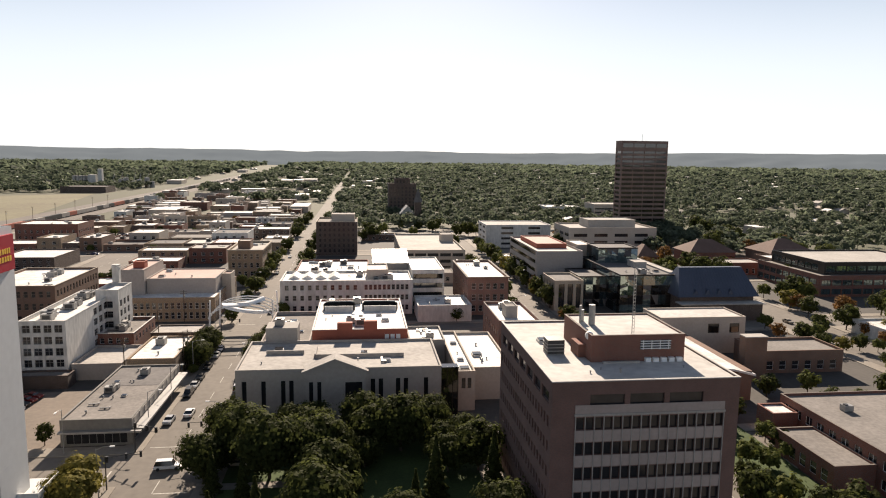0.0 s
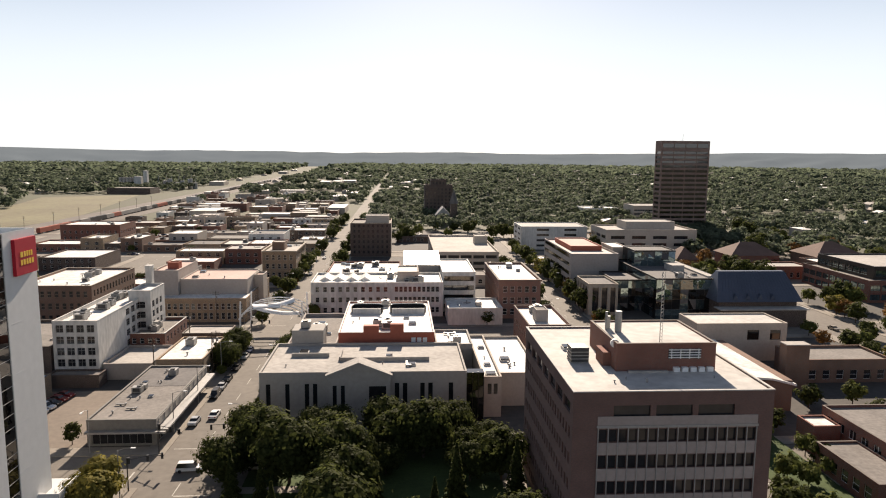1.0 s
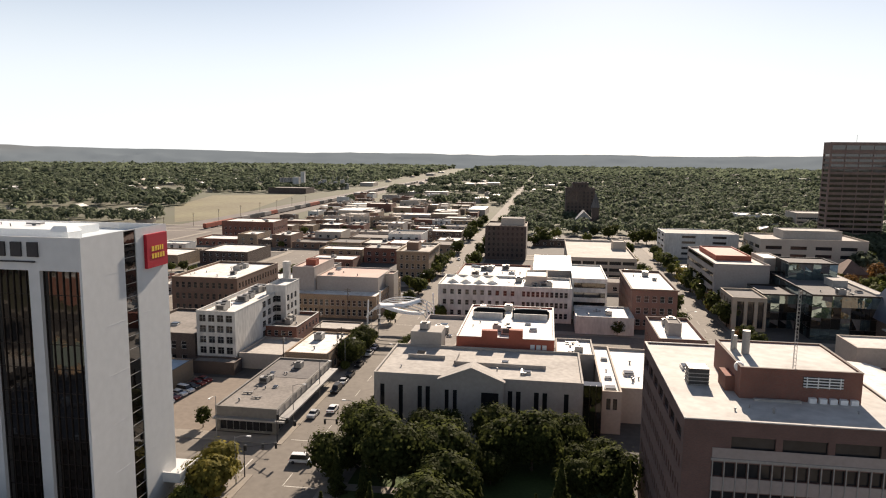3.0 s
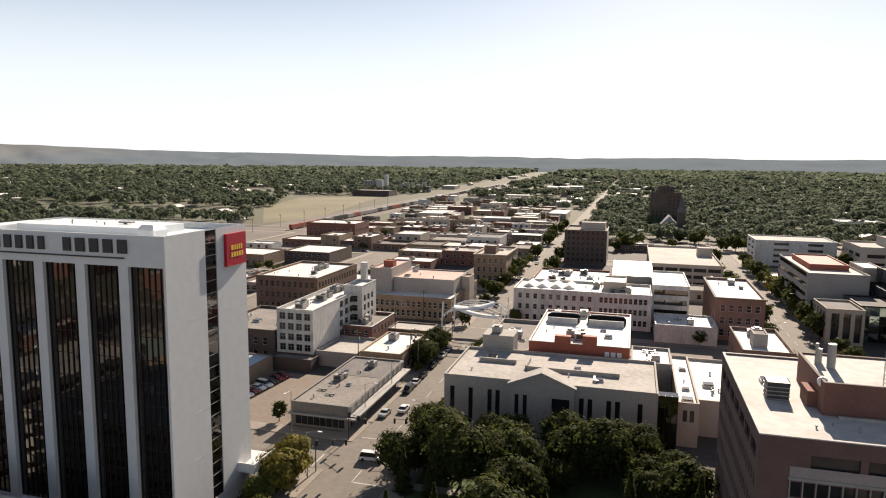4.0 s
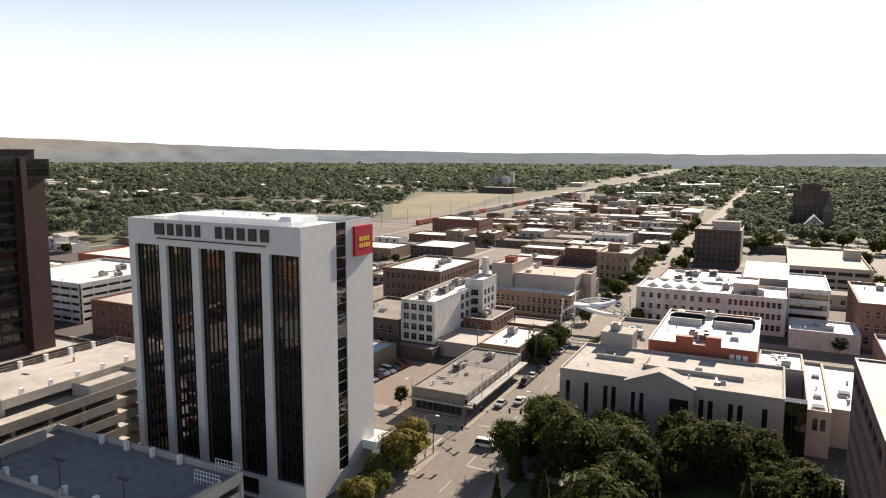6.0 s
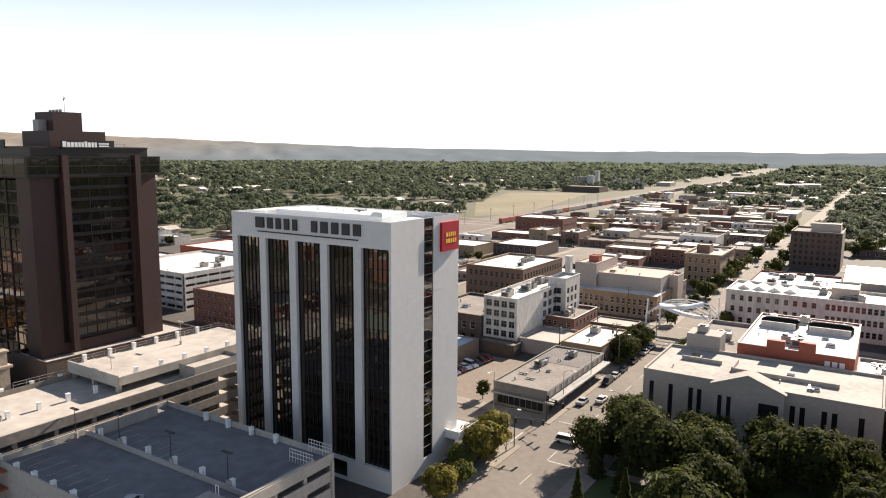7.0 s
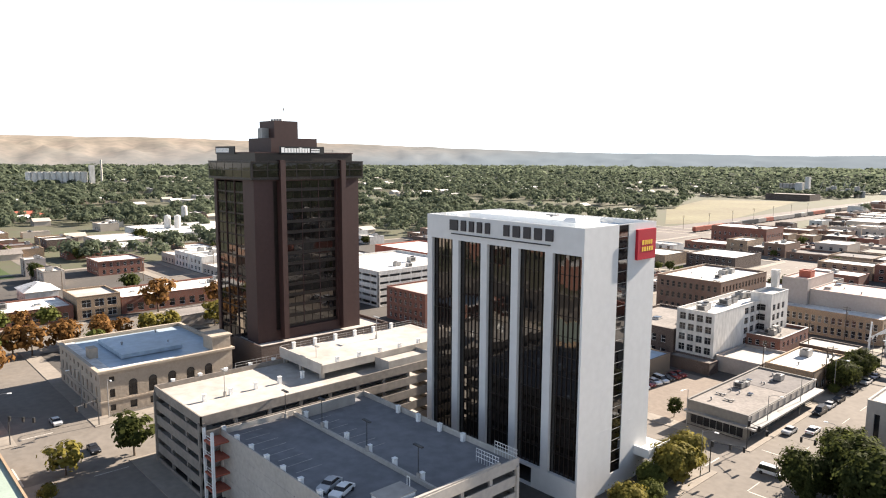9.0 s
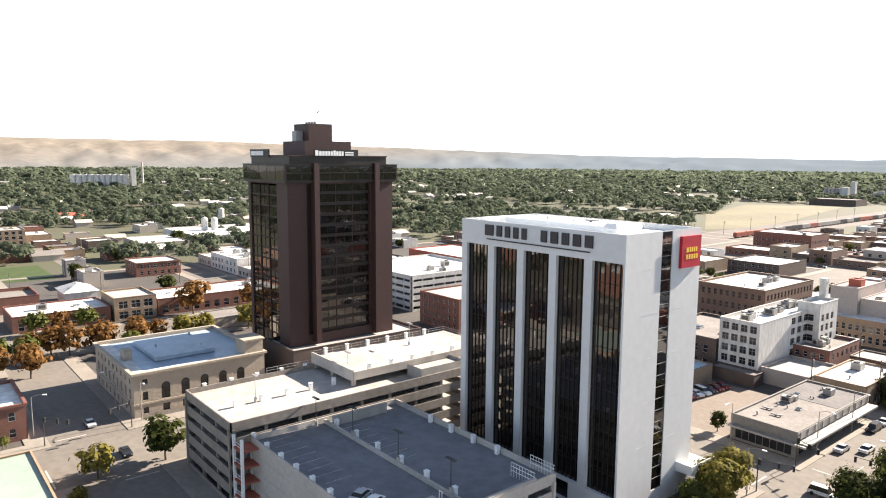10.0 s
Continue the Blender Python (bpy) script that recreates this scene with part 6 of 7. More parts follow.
def make_car(word, tall):
    """A car along y: side profile swept across, rounded in at roof and nose, with glass, wheels and lights."""
    ob = thing("pickup_van" if tall else "car", ("parked %s van with dark windows" if tall else "parked %s saloon car with dark windows") % word, "van" if tall else "car", "street vehicles")
    hgt, ln = (1.85, 2.5) if tall else (1.42, 2.3)
    prof = [(-ln, 0.35), (-ln, 0.8), (-ln + 0.25, 0.92), (-ln + 1.2, 0.98), (ln - 0.7, 0.98), (ln - 0.05, 0.85), (ln, 0.35)]
    s = Shape()
    for (a, za), (b, zb) in zip(prof, prof[1:]):
        s.face([(-0.9, a, za), (0.9, a, za), (0.9, b, zb), (-0.9, b, zb)])
    s.face([(0.9, a, z) for a, z in reversed(prof)]).face([(-0.9, a, z) for a, z in prof])
    part("body", s, PAINTS[word], ob)
    cab = [(-ln + (1.3 if not tall else 1.2), 0.98, 0.86), (-ln + (1.9 if not tall else 1.7), hgt - 0.06, 0.66), (ln - (1.4 if not tall else 0.5), hgt - 0.06, 0.66), (ln - (0.55 if not tall else 0.12), 0.98, 0.86)]
    s = Shape()
    for i, ((a, za, wa), (b, zb, wb)) in enumerate(zip(cab, cab[1:])):
        if i != 1:
            s.face([(-wa, a, za), (wa, a, za), (wb, b, zb), (-wb, b, zb)])
    s.face([(w, a, z) for a, z, w in reversed(cab)]).face([(-w, a, z) for a, z, w in cab])
    part("glazing", s, GLASS, ob)
    a, b = cab[1], cab[2]
    part("roof", Shape().box(-0.67, 0.67, a[0] - 0.05, b[0] + 0.05, hgt - 0.08, hgt), PAINTS[word], ob)
    for x in (-0.86, 0.86):
        for y in (-ln + 0.85, ln - 0.85):
            part("wheel", Shape().tube((x - 0.11, y, 0.33), (x + 0.11, y, 0.33), 0.33, n=12), BLACK, ob)
    for x in (-0.65, 0.65):
        part("headlight", Shape().box(x - 0.18, x + 0.18, -ln - 0.02, -ln + 0.1, 0.66, 0.8), WHITE_METAL, ob)
        part("tail_light", Shape().box(x - 0.18, x + 0.18, ln - 0.1, ln + 0.02, 0.66, 0.82), SIGN_RED, ob)
    return ob


CARS = [make_car(w, t) for w, t in (("white", False), ("silver", False), ("black", False), ("dark red", False), ("white", True), ("dark blue", False), ("tan", False), ("black", True), ("silver", True))]
used = set()


def put_car(i, x, y, turn, z=0.06):
    m = pose(x, y, z, 0, 0, turn)
    if i not in used:
        used.add(i)
        CARS[i].matrix_basis = m
    else:
        copy_thing(CARS[i], m)


put_car(4, 17.2, 37.8, 93)
for i, x, y, a in ((1, 11.2, 61.5, 0), (0, 14.6, 65.5, 180), (7, 11.2, 79, 0), (1, 11.2, 85, 0), (2, 11.2, 91.5, 0), (4, 22.6, 64, 180), (8, 22.6, 82, 180), (2, 11.2, 101, 0), (0, 11.2, 112, 0), (5, 11.2, 118.5, 0), (2, 22.6, 97, 180), (1, 22.6, 110, 180), (6, 22.6, 121, 180), (5, 20, 168, 180), (2, 13, 188, 0), (1, 12, 255, 0), (2, 22, 290, 180), (0, 13, 310, 0), (6, 21, 360, 180)):
    put_car(i, x, y, a)
rc = random.Random(6)
for k in range(9):
    put_car(rc.choice((3, 3, 2, 0, 1, 6, 4)), -27.5 + k * 0.25, 58 + k * 2.75, 75)
for x, y, a, i in ((-100, -57, 90, 1), (-79, -55, 88, 2), (-187, -40, 0, 1), (-176, 10, 180, 3), (-187, 60, 0, 0), (-160, -62, 90, 5), (130, 100, 0, 2), (119, 60, 0, 1), (214, 90, 180, 0), (210, 140, 0, 6), (-85, 60, 0, 1), (-77, 90, 180, 0), (30, 38, 90, 6), (50, 40, 90, 0)):
    put_car(i, x, y, a)
for k in range(26):
    put_car(rc.randrange(9), rc.choice((-30, -50, -70, -100, -120)) + rc.uniform(-6, 6), rc.choice((231, 327, 423)) + rc.uniform(-3, 4), 90)
put_car(1, -14.8, -40.0, 25, 11.33), put_car(0, -12.0, -39.7, 25, 11.33)


# ---- street furniture ----
def make_street_lamp():
    ob = thing("street_lamp", "tall grey steel street lamp with a curved arm", "street lamp", "street lamps")
    part("pole", Shape().tube((0, 0, 0), (0, 0, 9), 0.12, 0.07), METAL, ob)
    part("arm", Shape().tube((0, 0, 8.8), (1.2, 0, 9.3), 0.05).tube((1.2, 0, 9.3), (2.6, 0, 9.35), 0.05), METAL, ob)
    part("lamp_head", Shape().box(2.3, 3.1, -0.16, 0.16, 9.25, 9.42), WHITE_METAL, ob)
    return ob


def make_signal():
    ob = thing("traffic_signal", "traffic signal on a dark mast arm", "traffic signal", "traffic signals")
    part("pole", Shape().tube((0, 0, 0), (0, 0, 6.2), 0.12, 0.09), DARK_METAL, ob)
    part("mast_arm", Shape().tube((0, 0, 5.8), (6, 0, 6.1), 0.07, 0.05), DARK_METAL, ob)
    for x in (0.3, 3.4, 5.8):
        head = part("signal_head", Shape().box(x - 0.2, x + 0.2, -0.2, 0.2, 5.1, 6.2), BLACK, ob)
        for k in range(3):
            part("lens", Shape().tube((x, -0.2, 5.3 + k * 0.35), (x, -0.28, 5.3 + k * 0.35), 0.12, n=8), DARK_METAL, head)
    return ob


def make_utility_pole():
    ob = thing("utility_pole", "weathered wooden utility pole with cross-arms", "utility pole", "utility poles")
    part("pole", Shape().tube((0, 0, 0), (0, 0, 11.5), 0.16, 0.11), BARK, ob)
    for z in (10.2, 11.0):
        part("cross_arm", Shape().box(-1.2, 1.2, -0.06, 0.06, z, z + 0.12), BARK, ob)
    part("transformer", Shape().tube((0.3, 0, 8.6), (0.3, 0, 9.6), 0.25), METAL, ob)
    return ob


lamp0, sig0, pole0 = make_street_lamp(), make_signal(), make_utility_pole()
lamps = [(8.5, 27, 0), (8.5, 56, 0), (8.5, 74, 0), (8.5, 96, 0), (8.5, 125, 0), (25.3, 48, 180), (25.3, 92, 180), (-5, 46.5, -90), (-100, -68, 60), (-96, -47, 0), (-108, -49.5, -90), (8.5, 160, 0), (8.5, 205, 0), (25.3, 230, 180), (8.5, 300, 0), (128.5, 60, 180), (110.5, 150, 0), (128.5, 205, 180)]
lamp0.matrix_basis = pose(lamps[0][0], lamps[0][1], 0.17, 0, 0, lamps[0][2])
for x, y, a in lamps[1:]:
    copy_thing(lamp0, pose(x, y, 0.17, 0, 0, a))
sigs = [(8.8, 45.8, -30), (25.2, 46, 190), (8.8, 30, 20), (-93.5, -67, 40), (8.8, 133, 0), (25.2, 149, 180), (-93, -50, -60)]
sig0.matrix_basis = pose(sigs[0][0], sigs[0][1], 0.17, 0, 0, sigs[0][2])
for x, y, a in sigs[1:]:
    copy_thing(sig0, pose(x, y, 0.17, 0, 0, a))
poles = [(5.6, 98, 0), (6.4, 99.5, 0)] + [(-8 - 0.2 * k, 92 + k * 32, 0) for k in range(4)] + [(-228, 360 + k * 45, 0) for k in range(9)] + [(-270, -50 + k * 35, 0) for k in range(6)] + [(-320, -60 + k * 40, 0) for k in range(5)]
pole0.matrix_basis = pose(*poles[0])
for x, y, a in poles[1:]:
    copy_thing(pole0, pose(x, y, 0.1, 0, 0, a))

# white steel and fabric canopy over the crossing
can = thing("street_canopy", "white steel canopy with stretched fabric sails over the crossing", "canopy", m=pose(15, 141, 0))
for x, y in ((-10, -8), (10, 8), (-10, 9), (10.5, -8)):
    part("mast", Shape().tube((x, y, 0), (x * 0.96, y * 0.96, 12.5), 0.35, 0.25), WHITE_METAL, can)


def sail(z, w, d, tilt):
    s, n = Shape(), 8
    pt = lambda i, j: (w * (i / n - 0.5) * 2, d * (j / n - 0.5) * 2, z + tilt * (i / n - 0.5) + 0.9 * ((2 * i / n - 1) ** 2 - (2 * j / n - 1) ** 2))
    for i in range(n):
        for j in range(n):
            s.face([pt(i, j), pt(i + 1, j), pt(i + 1, j + 1), pt(i, j + 1)])
    return s


part("sail", sail(10.8, 6.8, 2.3, 1.2), SIGN_WHITE, can, "white fabric sail", m=pose(0, -3, 0, 0, 0, 20))
part("sail", sail(6.8, 8, 1.6, -1.4), SIGN_WHITE, can, "white fabric sail", m=pose(0, 4, 0, 0, 0, -12))
for k in range(5):
    s, n = Shape(), 6
    for i in range(11):
        t = math.pi * i / 10
        c, out = Vector((10.2 * math.cos(t), -8 + 4 * k, 6.5 + 4.2 * math.sin(t))), Vector((math.cos(t), 0, math.sin(t)))
        for j in range(n):
            u = 2 * math.pi * j / n
            s.v.append(tuple(c + out * (0.2 * math.cos(u)) + Vector((0, 0.2 * math.sin(u), 0))))
    for i in range(10):
        for j in range(n):
            s.f.append((i * n + j, i * n + (j + 1) % n, (i + 1) * n + (j + 1) % n, (i + 1) * n + j))
            s.s.append(0)
    part("arch_truss", s, WHITE_METAL, can)


# ---- trees ----
def quads_mesh(name, centres, sizes, normals, rng, material):
    """One mesh of many small leaf quads, each turned to its own normal."""
    n = len(centres)
    a = np.cross(normals, rng.normal(size=(n, 3)))
    a /= np.linalg.norm(a, axis=1)[:, None] + 1e-9
    b = np.cross(normals, a)
    sz = sizes[:, None]
    v = np.stack([centres - a * sz - b * sz * 0.6, centres + a * sz - b * sz * 0.6, centres + a * sz * 0.7 + b * sz * 0.7, centres - a * sz * 0.7 + b * sz * 0.7], 1).reshape(-1, 3)
    me = bpy.data.meshes.new(name)
    me.vertices.add(4 * n), me.loops.add(4 * n), me.polygons.add(n)
    me.vertices.foreach_set("co", v.astype(np.float32).ravel())
    me.loops.foreach_set("vertex_index", np.arange(4 * n, dtype=np.int32))
    me.polygons.foreach_set("loop_start", np.arange(0, 4 * n, 4, dtype=np.int32))
    me.materials.append(material)
    me.update(calc_edges=True)
    return me


def crown_points(rng, h, rad, clumps, per, spread=0.95):
    """Leaf places in uneven clumps on and inside a broad crown."""
    u = rng.normal(size=(clumps, 3))
    u /= np.linalg.norm(u, axis=1)[:, None]
    lobes = 1 + 0.28 * np.sin(3 * np.arctan2(u[:, 1], u[:, 0]) + rng.uniform(0, 6)) * (1 - abs(u[:, 2])) + rng.uniform(-0.25, 0.2, clumps)
    rr_ = rng.uniform(0.45, 1.0, clumps) ** 0.5 * lobes
    c = u * rr_[:, None] * np.array([rad, rad, h * 0.36]) + np.array([0, 0, h * 0.63])
    c[:, 2] = np.maximum(c[:, 2], h * 0.22)
    cs = np.repeat(c, per, 0)
    d = rng.normal(size=(clumps * per, 3)) * np.array([1, 1, 0.7]) * rad * 0.17 * spread
    nrm = d / (np.linalg.norm(d, axis=1)[:, None] + 1e-9) + np.repeat(u, per, 0) * 0.6 + np.array([0, 0, 0.5])
    return cs + d, nrm / (np.linalg.norm(nrm, axis=1)[:, None] + 1e-9)


def make_tree(seed, h, rad, leaf, word, clumps=120, per=34, size=0.34):
    rng = np.random.default_rng(seed)
    ob = thing("tree", "broad street tree with %s leaves and dark trunk" % word, "tree", "trees of the town")
    s = Shape()
    s.tube((0, 0, -0.1), (0.1, 0.05, h * 0.3), 0.028 * h, 0.02 * h, 8)
    for k in range(7):
        a, z = rng.uniform(0, 6.28), h * rng.uniform(0.27, 0.36)
        tip = (math.cos(a) * rad * rng.uniform(0.45, 0.75), math.sin(a) * rad * rng.uniform(0.45, 0.75), h * rng.uniform(0.55, 0.85))
        mid = (tip[0] * 0.45, tip[1] * 0.45, (z + tip[2]) * 0.5)
        s.tube((0.08, 0.04, z), mid, 0.012 * h, 0.008 * h, 6).tube(mid, tip, 0.008 * h, 0.003 * h, 5)
    part("trunk", s, BARK, ob)
    c, nrm = crown_points(rng, h, rad, clumps, per)
    part("crown", quads_mesh("crown", c, rng.uniform(0.6, 1.3, len(c)) * size, nrm, rng, leaf), None, ob)
    return ob


def make_conifer(seed, h, rad):
    rng = np.random.default_rng(seed)
    ob = thing("conifer", "dark narrow spruce tree with drooping branches", "conifer", "conifers in the park")
    part("trunk", Shape().tube((0, 0, -0.1), (0, 0, h), 0.02 * h, 0.02), BARK, ob)
    n = 3600
    t = rng.uniform(0.06, 1, n)
    a = rng.uniform(0, 6.28, n)
    rr_ = rad * (1 - t) * (0.75 + 0.3 * np.sin(a * 5 + t * 40)) * rng.uniform(0.3, 1, n) ** 0.5
    c = np.stack([rr_ * np.cos(a), rr_ * np.sin(a), t * h - rr_ * 0.25], 1)
    nrm = np.stack([np.cos(a), np.sin(a), np.full(n, 0.9)], 1) + rng.normal(size=(n, 3)) * 0.5
    part("crown", quads_mesh("crown", c, rng.uniform(0.15, 0.34, n), nrm / np.linalg.norm(nrm, axis=1)[:, None], rng, LEAF), None, ob)
    return ob


TREES = [make_tree(1, 12, 5.2, LEAF, "dark green", 190, 40), make_tree(2, 11, 4.8, LEAF, "dark green", 170, 40), make_tree(3, 9, 4.0, LEAF_OLIVE, "olive green", 130, 36), make_tree(4, 8, 3.6, LEAF_GOLD, "yellowing", 110, 36), make_tree(5, 8.5, 3.8, LEAF_RUST, "orange-brown", 90, 32), make_tree(6, 5, 1.8, LEAF, "deep green", 60, 26, 0.22), make_conifer(7, 12, 3.0),
         make_tree(11, 12, 5.2, LEAF, "dark green", 70, 15, 0.62), make_tree(12, 11, 4.8, LEAF, "mid green", 64, 15, 0.6), make_tree(13, 9, 4.0, LEAF_OLIVE, "olive green", 60, 15, 0.5), make_tree(14, 8, 3.6, LEAF_GOLD, "yellowing", 56, 14, 0.46), make_tree(15, 8.5, 3.8, LEAF_RUST, "orange-brown", 52, 14, 0.46)]
LIGHT = {0: 7, 1: 8, 2: 9, 3: 10, 4: 11}
used_t, OUTER = set(), []                              # placed models, and the places of the outer trees


def put_tree(i, x, y, sc=1.0, turn=0.0, z=0.05):
    m = pose(x, y, z, 0, 0, turn) @ Matrix.Diagonal((sc, sc, sc, 1))
    if not (-12 < x < 80 and y < 130):
        i = LIGHT.get(i, i)
    if math.hypot(x - 62, y + 88) > 265 and i in used_t:
        OUTER.append((i, m))
        return
    if i not in used_t:
        used_t.add(i)
        TREES[i].matrix_basis = m
    else:
        copy_thing(TREES[i], m)


rt = random.Random(12)
# the park before the courthouse
setting("park_lawn", Shape().box(28.5, 76, 3, 58, 0.05, 0.2, 0, "b"), LAWN, "shaded lawn of the courthouse park")
setting("park_path", Shape().box(46, 50, 3.2, 58, 0.15, 0.21, 0, "b").box(28.5, 46, 28, 30.5, 0.15, 0.21, 0, "b"), PAVE, "pale path through the park")
for gx in range(7):
    for gy in range(6):
        x, y = 31 + gx * 7.6 + rt.uniform(-2.4, 2.4), 8 + gy * 8.2 + rt.uniform(-2.2, 2.2)
        if x > 78 or (27 < x < 42 and 13 < y < 30) or rt.random() < 0.2:
            continue
        if y < 27 and rt.random() < 0.45:
            put_tree(6, x, y, rt.uniform(0.8, 1.2), rt.uniform(0, 360))
        else:
            put_tree(rt.choice((0, 0, 1)), x, y, rt.uniform(0.75, 1.08) - 0.2 * (y > 45), rt.uniform(0, 360))
for i, x, y, sc in ((0, 25, 32, 0.78), (6, 33.5, 23, 0.85), (6, 37, 14, 0.95)):
    put_tree(i, x, y, sc, 40 * i)
for i, x, y, sc in ((0, 26.5, 47.5, 0.8), (1, 27.5, 36, 0.75), (6, 27.5, 27, 0.9), (1, 24.8, 68, 0.5), (1, 24.9, 76, 0.5), (0, 24.9, 98, 0.6), (0, 25, 108, 0.65), (2, 25, 118, 0.6), (4, 25, 126, 0.55), (0, 8.6, 104, 0.6), (0, 8.4, 111, 0.62), (1, 8.4, 119, 0.6), (1, 8.4, 126, 0.55), (2, 8.4, 96, 0.5),
                    (3, 5.8, 27, 0.95), (3, 7, 20.5, 1.0), (2, 5, 15, 0.9), (3, 3.5, 24, 0.8), (2, 8.2, 10, 0.8), (3, 8.2, 3, 0.8), (2, 2.5, 28.5, 0.7), (5, -10.5, 51, 0.9), (2, 25, 160, 0.6), (2, 25, 176, 0.6), (0, 25, 192, 0.6), (2, 8.6, 212, 0.7), (1, 8.6, 230, 0.7), (4, 25, 238, 0.7), (2, 25, 262, 0.8), (0, 25, 280, 0.8), (1, 9, 205, 0.7),
                    (0, 88, 150, 0.7), (0, -71.5, -49.5, 1.2), (3, -71, -62, 0.8), (3, -62, -67, 0.5), (2, -97, -74, 0.5), (2, 111, 120, 0.8), (1, 111, 132, 0.7), (0, 110, 210, 0.8), (2, 112, 222, 0.8), (2, 111, 250, 0.9), (4, 128, 150, 0.7)):
    put_tree(i, x, y, sc, rt.uniform(0, 360))
for k in range(16):
    put_tree(rt.choice((4, 4, 2, 3)), rt.choice((-198, -166.5, -164)) + rt.uniform(-1, 1), -75 + k * 7.6, rt.uniform(1.1, 1.55), rt.uniform(0, 360))
for k in range(9):
    put_tree(rt.choice((4, 4, 2)), -162 + rt.uniform(-10, 16), -68 + k * 5 + rt.uniform(-3, 3), rt.uniform(1.2, 1.6), rt.uniform(0, 360))
for k in range(26):
    put_tree(rt.choice((2, 3, 4, 1, 0)), rt.choice((128.5, 203, 203, 224)) + rt.uniform(-2, 2), 20 + k * 10 + rt.uniform(-3, 3), rt.uniform(0.6, 1.0), rt.uniform(0, 360))
for k in range(14):
    put_tree(rt.choice((0, 1, 2)), 118 + rt.uniform(-3, 24), 4 + k * 4.4, rt.uniform(0.6, 0.9), rt.uniform(0, 360))
for k in range(48):
    x, y = rt.uniform(114, 250), rt.uniform(-10, 125)
    if not (112 < x < 192 and 8 < y < 128) or (112 < x < 126 and y > 20) or (190 < x):
        put_tree(rt.choice((0, 1, 2, 2, 3, 4)), x, y, rt.uniform(0.55, 0.95), rt.uniform(0, 360))
for k in range(30):
    put_tree(rt.choice((0, 1, 2, 2, 3)), rt.choice((110.2, 128.6)) + rt.uniform(-0.8, 0.8), 104 + k * 8.2 + rt.uniform(-2, 2), rt.uniform(0.6, 0.95), rt.uniform(0, 360))
for k in range(22):
    put_tree(rt.choice((0, 0, 1, 2)), rt.choice((8.2, 25.2)) + rt.uniform(-0.8, 0.8), 250 + k * 14 + rt.uniform(-3, 3), rt.uniform(0.6, 0.9), rt.uniform(0, 360))
for x, y in ((24.8, 99), (25.2, 105), (25.0, 112), (24.6, 119), (25.3, 127), (8.3, 101), (7.8, 108), (8.4, 115), (8.0, 122)):
    put_tree(rt.choice((0, 1, 2)), x, y, rt.uniform(0.62, 0.85), rt.uniform(0, 360))
setting("east_lawn", Shape().box(126.5, 138, 5, 58, 0.05, 0.2, 0, "b"), LAWN, "shaded lawn beside the brick school")
for i, x, y, sc in ((2, 129.5, 29, 0.95), (2, 127.5, 13, 1.0), (0, 133, 4, 0.9), (2, 168.5, 68, 1.0), (2, 173, 55, 0.9), (0, 131, 44, 0.8), (1, 156, 66, 0.75), (1, 166, 128, 0.8), (4, 176, 122, 0.85), (2, 181, 129, 0.9), (4, 192, 118, 0.9), (2, 206, 118, 0.95)):
    put_tree(i, x, y, sc, 35 * i + x)
for k in range(60):                                   # a thick belt of trees behind the church and halls
    x, y = rt.uniform(176, 330), rt.uniform(208, 430)
    if not (228 < x < 316 and 182 < y < 300) and not (178 < x < 240 and 314 < y < 356):
        put_tree(rt.choice((0, 0, 1, 2, 4)), x, y, rt.uniform(0.8, 1.25), rt.uniform(0, 360))
for k in range(24):
    x, y = rt.uniform(226, 300), rt.uniform(55, 178)
    put_tree(rt.choice((0, 1, 2, 4)), x, y, rt.uniform(0.8, 1.2), rt.uniform(0, 360))
for x, y in ((116, 30), (122, 41), (131, 8), (133, 28), (128, 52), (134, 55), (165, 54), (176, 58), (186, 62), (193, 44), (196, 30), (180, 3), (160, 4), (198, 104), (200, 118), (196, 132), (214, 128), (226, 158), (232, 176), (240, 150), (246, 130), (236, 112), (228, 92)):
    put_tree(rt.choice((0, 1, 2, 4, 2)), x, y, rt.uniform(0.7, 1.05), rt.uniform(0, 360))
for k in range(20):
    x, y = rt.uniform(-430, -235), rt.uniform(-120, 200)
    put_tree(rt.choice((0, 1, 2, 3)), x, y, rt.uniform(0.5, 0.9), rt.uniform(0, 360))
for k in range(32):
    x, y = rt.uniform(195, 330), rt.uniform(60, 430)
    put_tree(rt.choice((0, 1, 2, 4)), x, y, rt.uniform(0.6, 1.0), rt.uniform(0, 360))
for k in range(13):
    put_tree(rt.choice((0, 1, 2, 4)), rt.choice((8.2, 25.2)), 152 + k * 12.5 + rt.uniform(-2, 2), rt.uniform(0.45, 0.7), rt.uniform(0, 360))
for k in range(34):
    put_tree(rt.choice((0, 1, 2, 0, 4)), rt.uniform(-170, 5), rt.choice((224, 241, 320, 337, 417, 433, 470, 520, 600, 680)) + rt.uniform(-3, 3), rt.uniform(0.4, 0.8), rt.uniform(0, 360))
for k in range(20):
    x, y = rt.uniform(28, 180), rt.uniform(385, 470)
    put_tree(rt.choice((0, 1, 2)), x, y, rt.uniform(0.6, 1.0), rt.uniform(0, 360))


